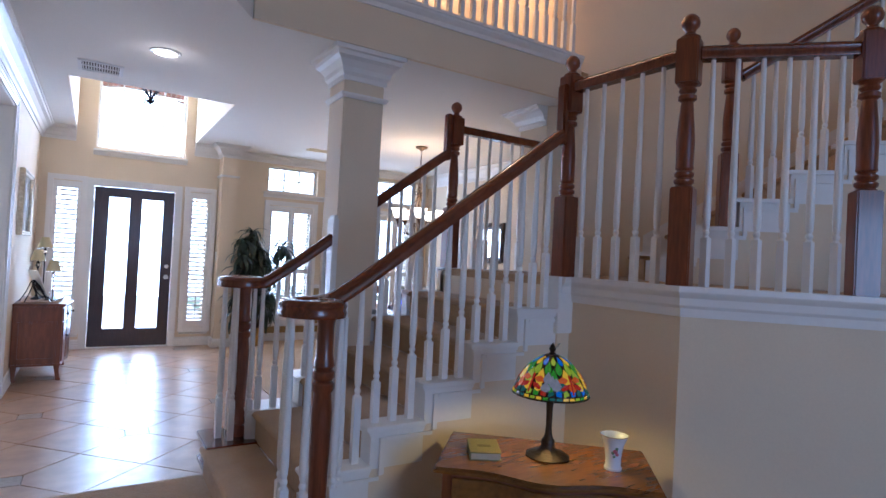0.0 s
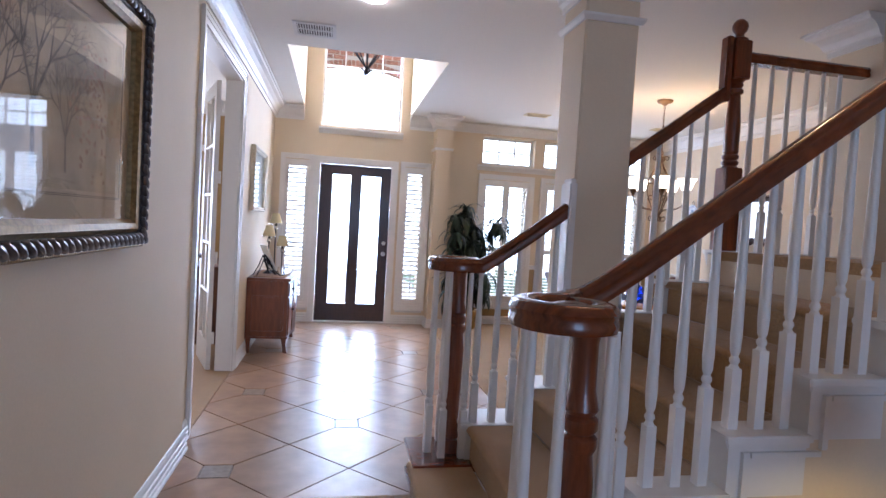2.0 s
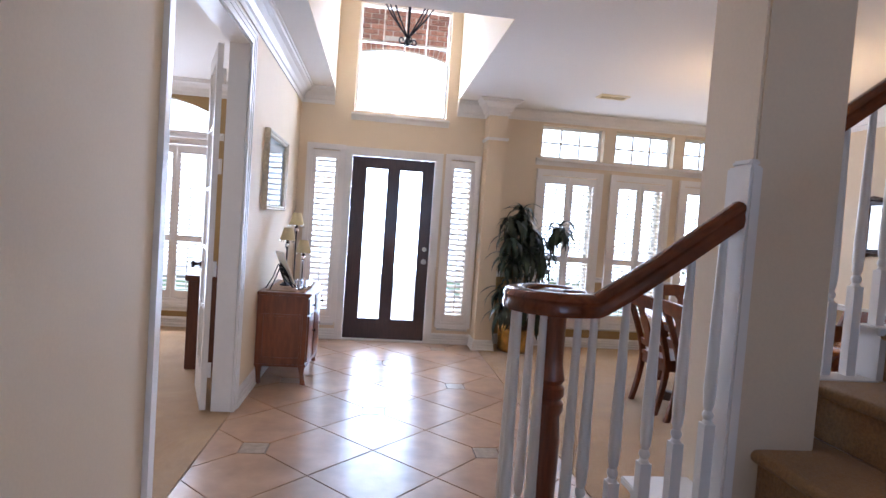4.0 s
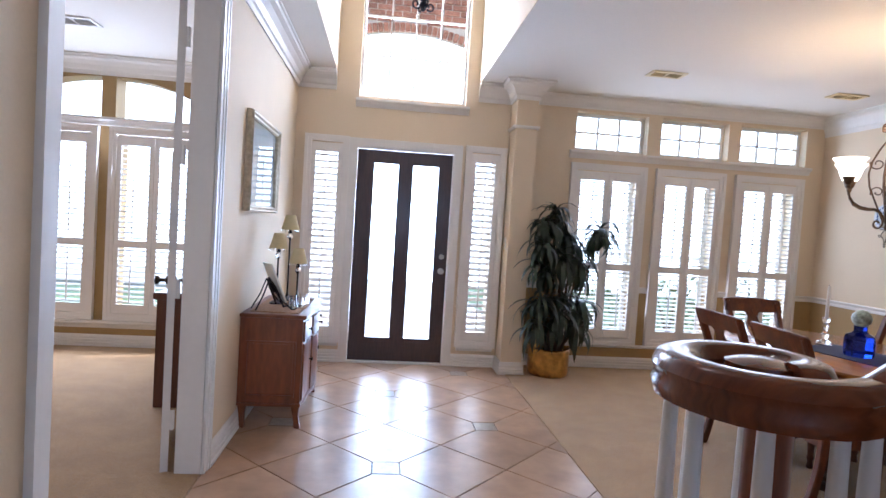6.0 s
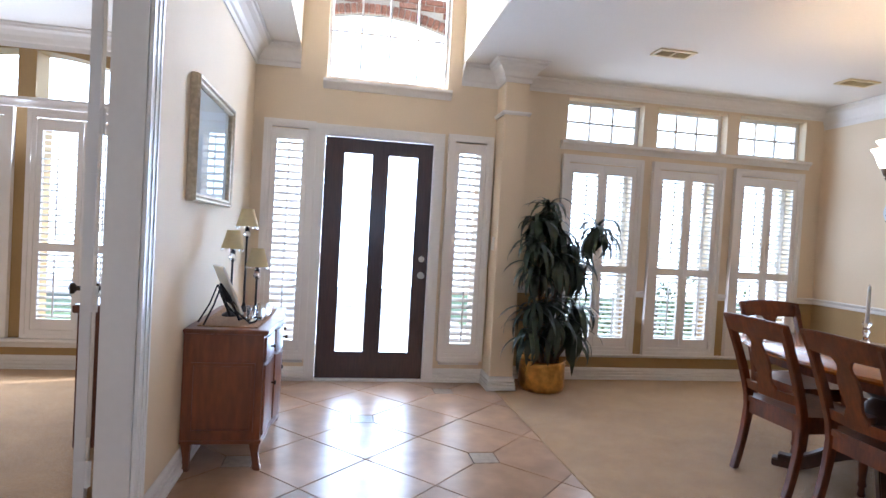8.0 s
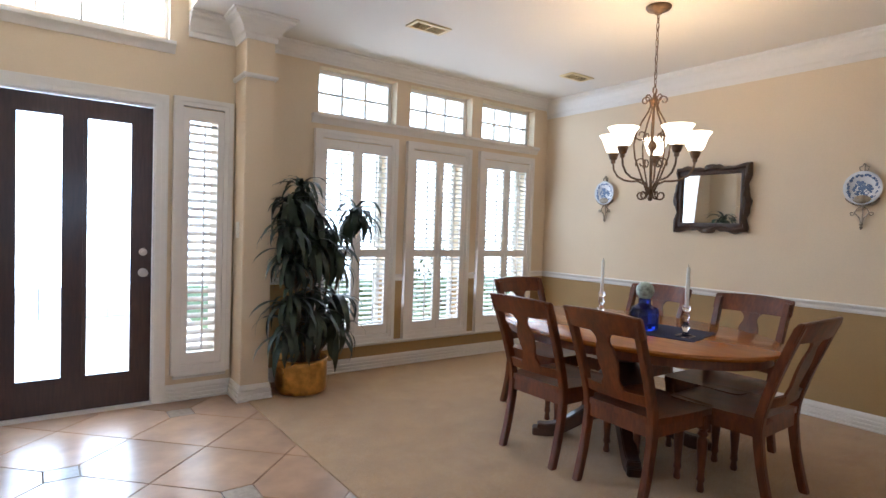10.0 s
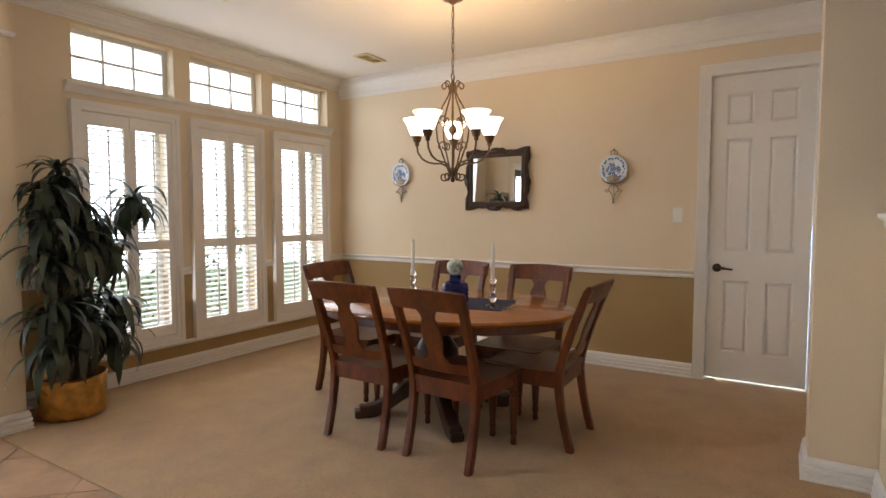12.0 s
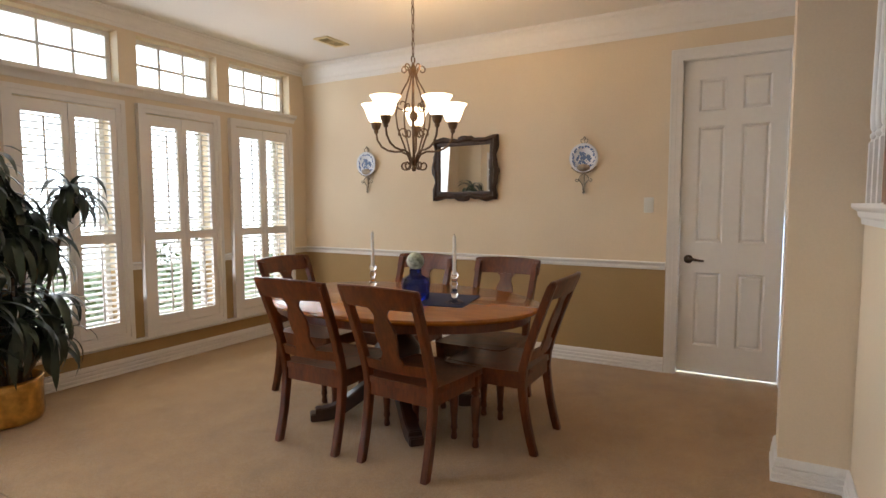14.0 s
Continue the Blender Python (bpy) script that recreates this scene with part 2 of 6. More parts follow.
# ---------------------------------------------------------------- mesh tools
class Shape:
    """Gathers vertices and faces of one mesh."""

    def __init__(self):
        self.v, self.f = [], []

    def add(self, verts, faces, m=None):
        o = len(self.v)
        self.v += [tuple(m @ Vector(p)) if m else tuple(p) for p in verts]
        self.f += [tuple(i + o for i in f) for f in faces]
        return self

    def box(self, x0, x1, y0, y1, z0, z1, m=None):
        p = [(x, y, z) for z in (z0, z1) for x, y in ((x0, y0), (x1, y0), (x1, y1), (x0, y1))]
        return self.add(p, [(3, 2, 1, 0), (4, 5, 6, 7), (0, 1, 5, 4), (1, 2, 6, 5), (2, 3, 7, 6), (3, 0, 4, 7)], m)

    def prism(self, poly, z0, z1, m=None):
        n = len(poly)
        p = [(x, y, z0) for x, y in poly] + [(x, y, z1) for x, y in poly]
        return self.add(p, [tuple(range(n))[::-1], tuple(range(n, 2 * n))] + [(i, (i + 1) % n, n + (i + 1) % n, n + i) for i in range(n)], m)

    def lathe(self, prof, at=(0, 0, 0), seg=16, m=None, sx=1.0, sy=1.0, a0=0.0):
        """Turns (radius, height) pairs about an upright axis."""
        p, f = [], []
        for r, z in prof:
            for k in range(seg):
                a = 2 * math.pi * k / seg + a0
                p.append((at[0] + sx * r * math.cos(a), at[1] + sy * r * math.sin(a), at[2] + z))
        for i in range(len(prof) - 1):
            for k in range(seg):
                j = (k + 1) % seg
                f.append((i * seg + k, i * seg + j, (i + 1) * seg + j, (i + 1) * seg + k))
        if prof[0][0] > 1e-4:
            f.append(tuple(range(seg))[::-1])
        if prof[-1][0] > 1e-4:
            f.append(tuple(range((len(prof) - 1) * seg, len(prof) * seg)))
        return self.add(p, f, m)

    def tube(self, pts, r, seg=8, m=None, flat=1.0):
        pts = [Vector(p) for p in pts]
        rs = r if isinstance(r, (list, tuple)) else [r] * len(pts)
        p, f = [], []
        up = Vector((0, 0, 1))
        for i, c in enumerate(pts):
            d = (pts[min(i + 1, len(pts) - 1)] - pts[max(i - 1, 0)]).normalized()
            if i == 0:
                u = d.cross(up if abs(d.z) < 0.95 else Vector((1, 0, 0))).normalized()
            else:
                u = (u - d * u.dot(d)).normalized()
            w = d.cross(u)
            for k in range(seg):
                a = 2 * math.pi * k / seg
                p.append(c + u * (rs[i] * math.cos(a)) + w * (rs[i] * flat * math.sin(a)))
        for i in range(len(pts) - 1):
            for k in range(seg):
                j = (k + 1) % seg
                f.append((i * seg + k, i * seg + j, (i + 1) * seg + j, (i + 1) * seg + k))
        f += [tuple(range(seg))[::-1], tuple(range((len(pts) - 1) * seg, len(pts) * seg))]
        return self.add(p, f, m)

    def sweep(self, prof, pts, closed=False, m=None):
        """Runs a profile of (out, up) along a level path; out is to the right of the way walked. Corners are mitred."""
        pts = [Vector(p) for p in pts]
        n, k = len(pts), len(prof)
        p, f = [], []
        for i, c in enumerate(pts):
            a = (c - pts[i - 1]).normalized() if (i or closed) else None
            b = (pts[(i + 1) % n] - c).normalized() if (i < n - 1 or closed) else None
            a, b = a or b, b or a
            ra, rb = Vector((a.y, -a.x, 0)), Vector((b.y, -b.x, 0))
            mit = ra + rb
            mit = mit.normalized() / max(0.25, mit.normalized().dot(ra))
            for o, h in prof:
                p.append(c + mit * o + Vector((0, 0, h)))
        for i in range(n if closed else n - 1):
            j = (i + 1) % n
            for q in range(k):
                s = (q + 1) % k
                f.append((i * k + q, j * k + q, j * k + s, i * k + s))
        if not closed:
            f += [tuple(range(k)), tuple(range((n - 1) * k, n * k))[::-1]]
        return self.add(p, f, m)

    def loft(self, rings, caps=True, m=None):
        k = len(rings[0])
        p = [q for r in rings for q in r]
        f = [(i * k + a, i * k + (a + 1) % k, (i + 1) * k + (a + 1) % k, (i + 1) * k + a) for i in range(len(rings) - 1) for a in range(k)]
        if caps:
            f += [tuple(range(k))[::-1], tuple(range((len(rings) - 1) * k, len(rings) * k))]
        return self.add(p, f, m)

    def data(self, name, mat, bevel=0.0, smooth=False):
        me = bpy.data.meshes.new(name)
        me.from_pydata(self.v, [], self.f)
        bm = bmesh.new()
        bm.from_mesh(me)
        if len(self.f) > 1:
            bmesh.ops.recalc_face_normals(bm, faces=bm.faces)
        if bevel:
            bmesh.ops.bevel(bm, geom=[e for e in bm.edges if e.is_manifold and e.calc_face_angle(0) > 0.6], offset=bevel, segments=2, affect="EDGES", clamp_overlap=True)
        if smooth:
            for fc in bm.faces:
                fc.smooth = True
            for e in bm.edges:
                if e.is_manifold and e.calc_face_angle(0) > 0.75:
                    e.smooth = False
        bm.to_mesh(me)
        bm.free()
        me.materials.append(mat)
        return me


def part(name, shape, mat, parent, label="", bevel=0.0, smooth=False, m=None):
    ob = new(name, shape.data(name, mat, bevel, smooth) if isinstance(shape, Shape) else shape)
    ob.parent = parent
    if m:
        ob.matrix_basis = m
    return tagged(ob, label)


def thing(name, label, category, group="", at=None, kind=""):
    ob = new(name)
    ob.empty_display_size = 0.1
    if at is not None:
        ob.matrix_basis = at
    return tagged(ob, label, category, group, kind)


def solid(name, shape, mat, label, category, group="", bevel=0.0, smooth=False, at=None, kind=""):
    ob = new(name, shape.data(name, mat, bevel, smooth))
    if at is not None:
        ob.matrix_basis = at
    return tagged(ob, label, category, group, kind)


def built(name, shape, mat, label="", bevel=0.0, smooth=False, category=""):
    return solid(name, shape, mat, label, category, "", bevel, smooth, None, "structure")


def arc(c, r, a0, a1, n, plane="xz"):
    out = []
    for i in range(n + 1):
        a = radians(a0 + (a1 - a0) * i / n)
        u, w = r * math.cos(a), r * math.sin(a)
        out.append((c[0] + u, c[1], c[2] + w) if plane == "xz" else (c[0] + u, c[1] + w, c[2]))
    return out


def spiral(c, r0, r1, a0, a1, n):
    """A flat scroll in the x-z plane."""
    return [(c[0] + (r0 + (r1 - r0) * i / n) * math.cos(radians(a0 + (a1 - a0) * i / n)), c[1],
             c[2] + (r0 + (r1 - r0) * i / n) * math.sin(radians(a0 + (a1 - a0) * i / n))) for i in range(n + 1)]


# ---------------------------------------------------------------- walls, floors, ceilings
def wall_with_holes(axis, a0, a1, b0, b1, z0, z1, holes=()):
    """A wall that runs along an axis from a0 to a1, b0 to b1 thick, with (a0, a1, z0, z1) openings cut through it."""
    s = Shape()
    cuts = sorted({a0, a1, *[min(max(h[i], a0), a1) for h in holes for i in (0, 1)]})
    for p, q in zip(cuts, cuts[1:]):
        mid = (p + q) / 2
        inside = sorted([h for h in holes if h[0] < mid < h[1]], key=lambda h: h[2])
        z = z0
        for h in inside + [(0, 0, z1, z1)]:
            top = min(h[2], z1)
            if top > z + 1e-4:
                if axis == "x":
                    s.box(p, q, b0, b1, z, top)
                else:
                    s.box(b0, b1, p, q, z, top)
            z = max(z, h[3])
    return s


H = 2.72          # low ceiling
JN, JF = 6.80, 8.175   # jambs of the study opening
RAIL = 0.815       # where the two dining colours meet
DOOR_HOLE = (0.655, 1.605, 0.0, 2.055)
PX0, PX1 = 2.115, 2.315     # pier beside the entry
SIDE_HOLES = [(0.27, 0.50, 0.30, 2.02), (1.80, 2.0, 0.30, 2.02)]
UP_HOLE = (0.66, 1.67, 2.51, 3.70)
TRANSOMS = [(2.82, 3.57), (3.716, 4.445), (4.578, 5.315)]
WINDOWS = [(2.785, 3.58), (3.68, 4.43), (4.54, 5.30)]
WIN_Z = (0.25, 2.068)
DIN_HOLES = [(a + 0.07, b - 0.07, WIN_Z[0] + 0.07, WIN_Z[1] - 0.07) for a, b in WINDOWS] + [(a, b, 2.20, 2.585) for a, b in TRANSOMS]
built("wall_front", wall_with_holes("x", 0.10, PX0, 10.60, 10.80, 0, 4.4, [DOOR_HOLE, *SIDE_HOLES, UP_HOLE]), WALL, "cream painted entry wall")
built("wall_dining_lower", wall_with_holes("x", PX1, 5.52, 10.73, 10.93, 0, RAIL, DIN_HOLES), TAN, "tan painted wall under the chair rail")
built("wall_dining_upper", wall_with_holes("x", PX1, 5.52, 10.73, 10.93, RAIL, H, DIN_HOLES), WALL, "cream painted wall over the chair rail")
DD = (6.362, 7.055, 0.0, 2.325)
built("wall_east_lower", wall_with_holes("y", 5.0, 10.93, 5.52, 5.70, 0, RAIL, [DD]), TAN, "tan painted wall under the chair rail")
built("wall_east_upper", wall_with_holes("y", 5.0, 10.93, 5.52, 5.70, RAIL, H, [DD]), WALL, "cream painted wall over the chair rail")
built("wall_behind_door", Shape().box(6.3, 6.4, 5.5, 8.2, 0, 2.7).box(5.70, 6.3, 5.4, 5.5, 0, 2.7).box(5.70, 6.3, 8.1, 8.2, 0, 2.7), WALL)
built("pier", Shape().box(PX0, PX1, 10.345, 10.93, 0, H), WALL, "cream painted pier beside the entry", bevel=0.006)
built("wall_west", wall_with_holes("y", -2.6, 10.80, -0.02, 0.10, 0, H, [(JN - 0.01, JF + 0.01, 0, 2.44)]), WALL, "cream painted hall wall")
built("wall_west_near", Shape().box(0.0995, 0.135, -2.45, 6.52, 0, H), WALL, "cream painted wall with a soft corner", bevel=0.012)
built("wall_dining_south", Shape().box(4.27, 5.52, 6.02, 6.19, 0, H), WALL)
built("pier_by_stairs", Shape().box(3.99, 4.27, 6.04, 6.41, 0, H), WALL, "cream painted pier beside the stairs", bevel=0.006)

# low ceiling with the entry well open in it
WELL = (0.45, 1.79, 8.02, 10.60)
s = Shape()
s.box(-4.0, WELL[0], 5.83, 11.2, H, H + 0.22).box(WELL[1], 5.8, 5.83, 11.2, H, H + 0.22)
s.box(WELL[0], WELL[1], 5.83, WELL[2], H, H + 0.22)
s.prism([(-4.0, 3.8), (0.1, 3.8), (1.45, 5.83), (-4.0, 5.83)], H, H + 0.22)
built("ceiling", s, CEIL, "white ceiling")
built("wall_well", Shape().box(0.35, 0.45, 7.91, 10.60, H + 0.22, 4.4).box(1.79, 1.90, 7.91, 10.60, H + 0.22, 4.4).box(0.45, 1.79, 7.91, 8.02, H + 0.22, 4.4)
      .box(0.4499, 0.453, 8.02, 10.60, H + 0.001, 4.4).box(1.787, 1.7901, 8.02, 10.60, H + 0.001, 4.4).box(0.453, 1.787, 8.018, 8.023, H + 0.001, 4.4), WALL, "cream light well over the entry")
built("ceiling_well", Shape().box(0.3, 1.95, 7.9, 10.82, 4.4, 4.5), CEIL)

# two-storey stair hall and living room behind
built("wall_bulkhead", Shape().prism([(0.1, 3.8), (1.45, 5.83), (1.39, 5.93), (0.0, 3.86)], H + 0.22, 5.5).box(1.33, 1.45, 5.83, 7.3, 2.97, 5.5), WALL)
built("wall_west_upper", Shape().box(-0.02, 0.10, -2.6, 3.86, H, 5.5), WALL)
built("wall_gallery", Shape().box(1.33, 4.4, 7.2, 7.3, 2.97, 5.5).box(4.2, 4.3, 6.2, 7.2, 2.97, 5.5), WALL)
built("gallery_floor", Shape().box(1.45, 4.3, 5.83, 7.2, 2.97, 3.0), CARPET)
built("gallery_beam", Shape().box(1.45, 4.12, 5.80, 5.83, H - 0.002, 3.0), WALL, "cream painted gallery edge beam")
built("wall_stair", Shape().prism([(3.99, 6.05), (4.27, 6.05), (4.31, 6.11), (6.35, 4.07), (6.28, 3.99)], 0, 5.5), WALL, "cream painted stairwell wall")
built("wall_living_east", Shape().box(6.25, 6.4, -2.6, 4.2, 0, 5.5), WALL)
built("wall_living_south", wall_with_holes("x", -0.02, 6.4, -2.6, -2.45, 0, 5.5, [(0.75, 4.9, 0.6, 4.6)]), WALL)
built("ceiling_high", Shape().box(-0.1, 6.5, -2.7, 7.4, 5.5, 5.62), CEIL)

# study
built("wall_study_front", wall_with_holes("x", -4.0, -0.02, 10.85, 11.05, 0, H, [(-2.43, -1.80, 0.33, 2.02), (-1.56, -0.88, 0.33, 2.02), (-2.50, -1.73, 2.17, 2.555), (-1.60, -0.84, 2.17, 2.555)]), TAN, "tan painted study wall")
built("wall_study_side", Shape().box(-4.1, -4.0, 5.8, 11.05, 0, H).box(-4.0, -0.02, 5.75, 5.85, 0, H), WALL)

# floors
built("subfloor", Shape().box(-4.1, 6.5, -2.7, 11.12, -0.20, -0.012), GROUT)
built("carpet_dining", Shape().box(2.165, 6.3, 4.0, 10.73, -0.012, 0.006), CARPET, "beige cut-pile carpet")
built("carpet_living", Shape().box(0.10, 6.3, -2.5, 4.0, -0.012, 0.006).box(0.10, 2.165, 4.0, 5.93, -0.012, 0.006), CARPET, "beige cut-pile carpet")
built("carpet_study", Shape().box(-4.0, -0.02, 5.85, 10.85, -0.012, 0.006).box(-0.02, 0.098, JN + 0.012, JF - 0.012, -0.012, 0.006), CARPET, "pale beige carpet")

# ---------------------------------------------------------------- mouldings
CROWN = [(0, 0), (0, -0.165), (0.012, -0.165), (0.016, -0.13), (0.03, -0.12), (0.045, -0.085), (0.075, -0.05), (0.105, -0.035), (0.11, -0.018), (0.125, -0.015), (0.125, 0)]
BASE_FULL = [(0, 0), (0.026, 0), (0.026, 0.016), (0.016, 0.024), (0.022, 0.030), (0.022, 0.048), (0.013, 0.054), (0.019, 0.060), (0.019, 0.080), (0.010, 0.086), (0.015, 0.092), (0.013, 0.110), (0.006, 0.126), (0, 0.130)]
BASE = [(a, b * 0.9) for a, b in BASE_FULL]
CHAIR = [(0, 0), (0.010, 0.0), (0.014, 0.012), (0.012, 0.03), (0.022, 0.04), (0.028, 0.052), (0.022, 0.06), (0, 0.06)]
LEDGE = [(0, 0), (0.012, 0), (0.02, 0.02), (0.03, 0.035), (0.045, 0.045), (0.055, 0.052), (0.055, 0.075), (0, 0.075)]
Z = lambda pts, z: [(x, y, z) for x, y in pts]
top = H - 0.001
s = Shape()
s.sweep(CROWN, Z([(0.10, 3.9), (0.10, 10.60), (WELL[0], 10.60)], top))
s.sweep(CROWN, Z([(WELL[1], 10.60), (PX0, 10.60), (PX0, 10.345), (PX1, 10.345), (PX1, 10.73)], top))
s.sweep([(a * 0.75, b * 0.66) for a, b in CROWN], Z([(PX1, 10.73), (5.52, 10.73)], top))
s.sweep([(a * 0.62, b * 1.18) for a, b in CROWN], Z([(5.52, 10.73), (5.52, 6.19), (4.27, 6.19)], top))
s.sweep(CROWN, Z([(4.27, 6.19), (4.27, 6.41), (3.99, 6.41), (3.99, 6.05)], top))
built("crown_moulding", s, WHITE, "white stepped crown moulding", category="moulding")
s = Shape()
s.sweep([(0, 0), (0, -0.12), (0.01, -0.12), (0.02, -0.09), (0.05, -0.05), (0.09, -0.02), (0.09, 0)], Z([(-0.02, 5.85), (-0.02, 5.86)], top))
s.sweep(CROWN, Z([(-4.0, 10.85), (-0.02, 10.85), (-0.02, 5.85)], top))
built("crown_moulding_study", s, WHITE, category="moulding")
s = Shape()
s.sweep(BASE, Z([(0.135, -2.4), (0.135, 6.52), (0.10, 6.52), (0.10, JN - 0.09)], 0))
s.sweep(BASE, Z([(0.10, JF + 0.09), (0.10, 10.60), (0.62, 10.60)], 0))
s.sweep(BASE, Z([(1.64, 10.60), (PX0, 10.60), (PX0, 10.345), (PX1, 10.345), (PX1, 10.73), (5.52, 10.73), (5.52, 7.13)], 0))
s.sweep(BASE, Z([(5.52, 6.27), (5.52, 6.19), (4.27, 6.19), (4.27, 6.41), (3.99, 6.41), (3.99, 6.137), (2.40, 6.137)], 0))
s.sweep(BASE, Z([(-4.0, 10.85), (-0.02, 10.85), (-0.02, JF + 0.09)], 0))
built("baseboard", s, WHITE, "white grooved baseboard", category="baseboard")
s = Shape()
s.sweep(CHAIR, Z([(PX1, 10.73), (2.78, 10.73)], 0.787))
for a, b in ((3.585, 3.675), (4.435, 4.535)):
    s.sweep(CHAIR, Z([(a, 10.73), (b, 10.73)], 0.787))
s.sweep(CHAIR, Z([(5.305, 10.73), (5.52, 10.73), (5.52, 7.13)], 0.787))
built("chair_rail", s, WHITE, "white chair rail between two paint colours", category="chair rail")
s = Shape()
s.sweep(LEDGE, Z([(2.76, 10.73), (5.36, 10.73)], 2.115))
s.sweep([(p, q * 0.46) for p, q in LEDGE], Z([(2.72, 10.73), (5.38, 10.73)], 0.214))
s.sweep(LEDGE, Z([(0.635, 10.60), (1.705, 10.60)], 2.415))
for a, b in ((0.21, 0.58), (1.72, 2.075)):
    s.sweep([(p * 0.6, q * 0.5) for p, q in LEDGE], Z([(a, 10.60), (b, 10.60)], 0.150))
s.sweep(LEDGE, Z([(-2.6, 10.85), (-0.75, 10.85)], 2.09))
s.sweep(LEDGE, Z([(-2.6, 10.85), (-0.75, 10.85)], 0.18))
built("window_ledge", s, WHITE, "white moulded window ledges", category="trim")
for nm, pts in (("pier_band", [(PX0, 10.60), (PX0, 10.345), (PX1, 10.345), (PX1, 10.73)]),):
    built(nm, Shape().sweep([(0, 0), (0.012, 0), (0.022, 0.015), (0.022, 0.028), (0, 0.028)], Z(pts, 2.29)), WHITE, category="trim")


def casing(s, axis, a0, a1, z1, plane, side, w=0.085, z0=0.0, d=0.024):
    """Stepped casing round a door opening in a wall."""
    for k, (inner, outer, t) in enumerate(((0, w * 0.45, d * 0.6), (w * 0.45, w * 0.8, d * 0.8), (w * 0.8, w, d))):
        lo, hi = sorted((plane, plane + side * t))
        for p, q in ((a0 - outer, a0 - inner), (a1 + inner, a1 + outer)):
            if axis == "x":
                s.box(p, q, lo, hi, z0, z1 + inner)
            else:
                s.box(lo, hi, p, q, z0, z1 + inner)
        if axis == "x":
            s.box(a0 - outer, a1 + outer, lo, hi, z1 + inner, z1 + outer)
        else:
            s.box(lo, hi, a0 - outer, a1 + outer, z1 + inner, z1 + outer)
    return s


built("trim_front_door", casing(Shape(), "x", 0.665, 1.595, 2.05, 10.60, -1, 0.075).box(0.655, 0.675, 10.60, 10.80, 0, 2.055).box(1.585, 1.605, 10.60, 10.80, 0, 2.055).box(0.675, 1.585, 10.60, 10.80, 2.035, 2.055)
      .box(0.675, 1.585, 10.58, 10.78, 0.0, 0.012), WHITE, "white stepped front door casing", category="door frame")
built("trim_dining_door", casing(Shape(), "y", 6.372, 7.045, 2.315, 5.52, -1, 0.08).box(5.52, 5.70, 6.362, 6.376, 0, 2.325).box(5.52, 5.70, 7.041, 7.055, 0, 2.325).box(5.52, 5.70, 6.376, 7.041, 2.31, 2.325), WHITE, "white stepped door casing", category="door frame")
built("trim_study_door", casing(Shape(), "y", JN, JF, 2.43, 0.10, 1, 0.085).box(-0.03, 0.098, JN - 0.01, JN + 0.01, 0, 2.44).box(-0.03, 0.098, JF - 0.01, JF + 0.01, 0, 2.44).box(-0.03, 0.098, JN + 0.01, JF - 0.01, 2.42, 2.44), WHITE, "white cased opening to the study", category="door frame")
built("gallery_trim", Shape().sweep([(0, 0), (0.012, 0), (0.016, 0.03), (0.03, 0.045), (0.04, 0.06), (0.04, 0.075), (0.05, 0.08), (0.05, 0.10), (-0.06, 0.10), (-0.06, 0.09), (0, 0.09)], [(1.45, 5.80, 3.0), (4.10, 5.80, 3.0)][::1]), WHITE, category="trim")

# free-standing square column beside the stairs
s = Shape().box(2.08, 2.37, 5.92, 6.20, 0, H - 0.01)
built("column", s, WALL, "cream painted square column", bevel=0.008)
LOOP = [(2.08, 5.92), (2.37, 5.92), (2.37, 6.20), (2.08, 6.20)]
s = Shape()
s.sweep([(0, 0), (0, -0.20), (0.012, -0.20), (0.014, -0.17), (0.03, -0.15), (0.035, -0.12), (0.06, -0.08), (0.085, -0.06), (0.09, -0.035), (0.11, -0.03), (0.11, 0)], Z(LOOP, H - 0.002), closed=True)
s.sweep([(0, 0), (0.012, 0), (0.025, 0.02), (0.025, 0.032), (0, 0.036)], Z(LOOP, 2.40), closed=True)
built("column_capital", s, WHITE, "white moulded column capital", category="trim")

# ---------------------------------------------------------------- stairs
RISE, RUN, NOSE = 0.183, 0.285, 1.375
NEAR, FAR = 4.86, 5.95
step_z = lambda k: RISE * k
step_x = lambda k: NOSE + RUN * (k - 1)
LAND = step_z(7)
stairs = thing("staircase", "carpeted staircase with white stringers rising to a landing", "staircase", at=pose(-0.07, -0.02, 0))


def tread_shape(x0, x1, y0, y1, z):
    s = Shape().box(x0 + 0.025, x1, y0, y1, z - RISE + 0.001, z - 0.03)
    s.box(x0 + 0.015, x1 + 0.02, y0, y1, z - 0.03, z)
    return s.tube([(x0 + 0.017, y0, z - 0.020), (x0 + 0.017, y1, z - 0.020)], 0.020, 12)


for k in range(1, 7):
    y0, y1 = (4.66, 5.92) if k == 1 else (NEAR + 0.06, FAR - 0.02 if k < 4 else 6.11)
    part("tread", tread_shape(step_x(k), step_x(k + 1), y0, y1, step_z(k)), CARPET, stairs, "beige carpeted tread", smooth=True)
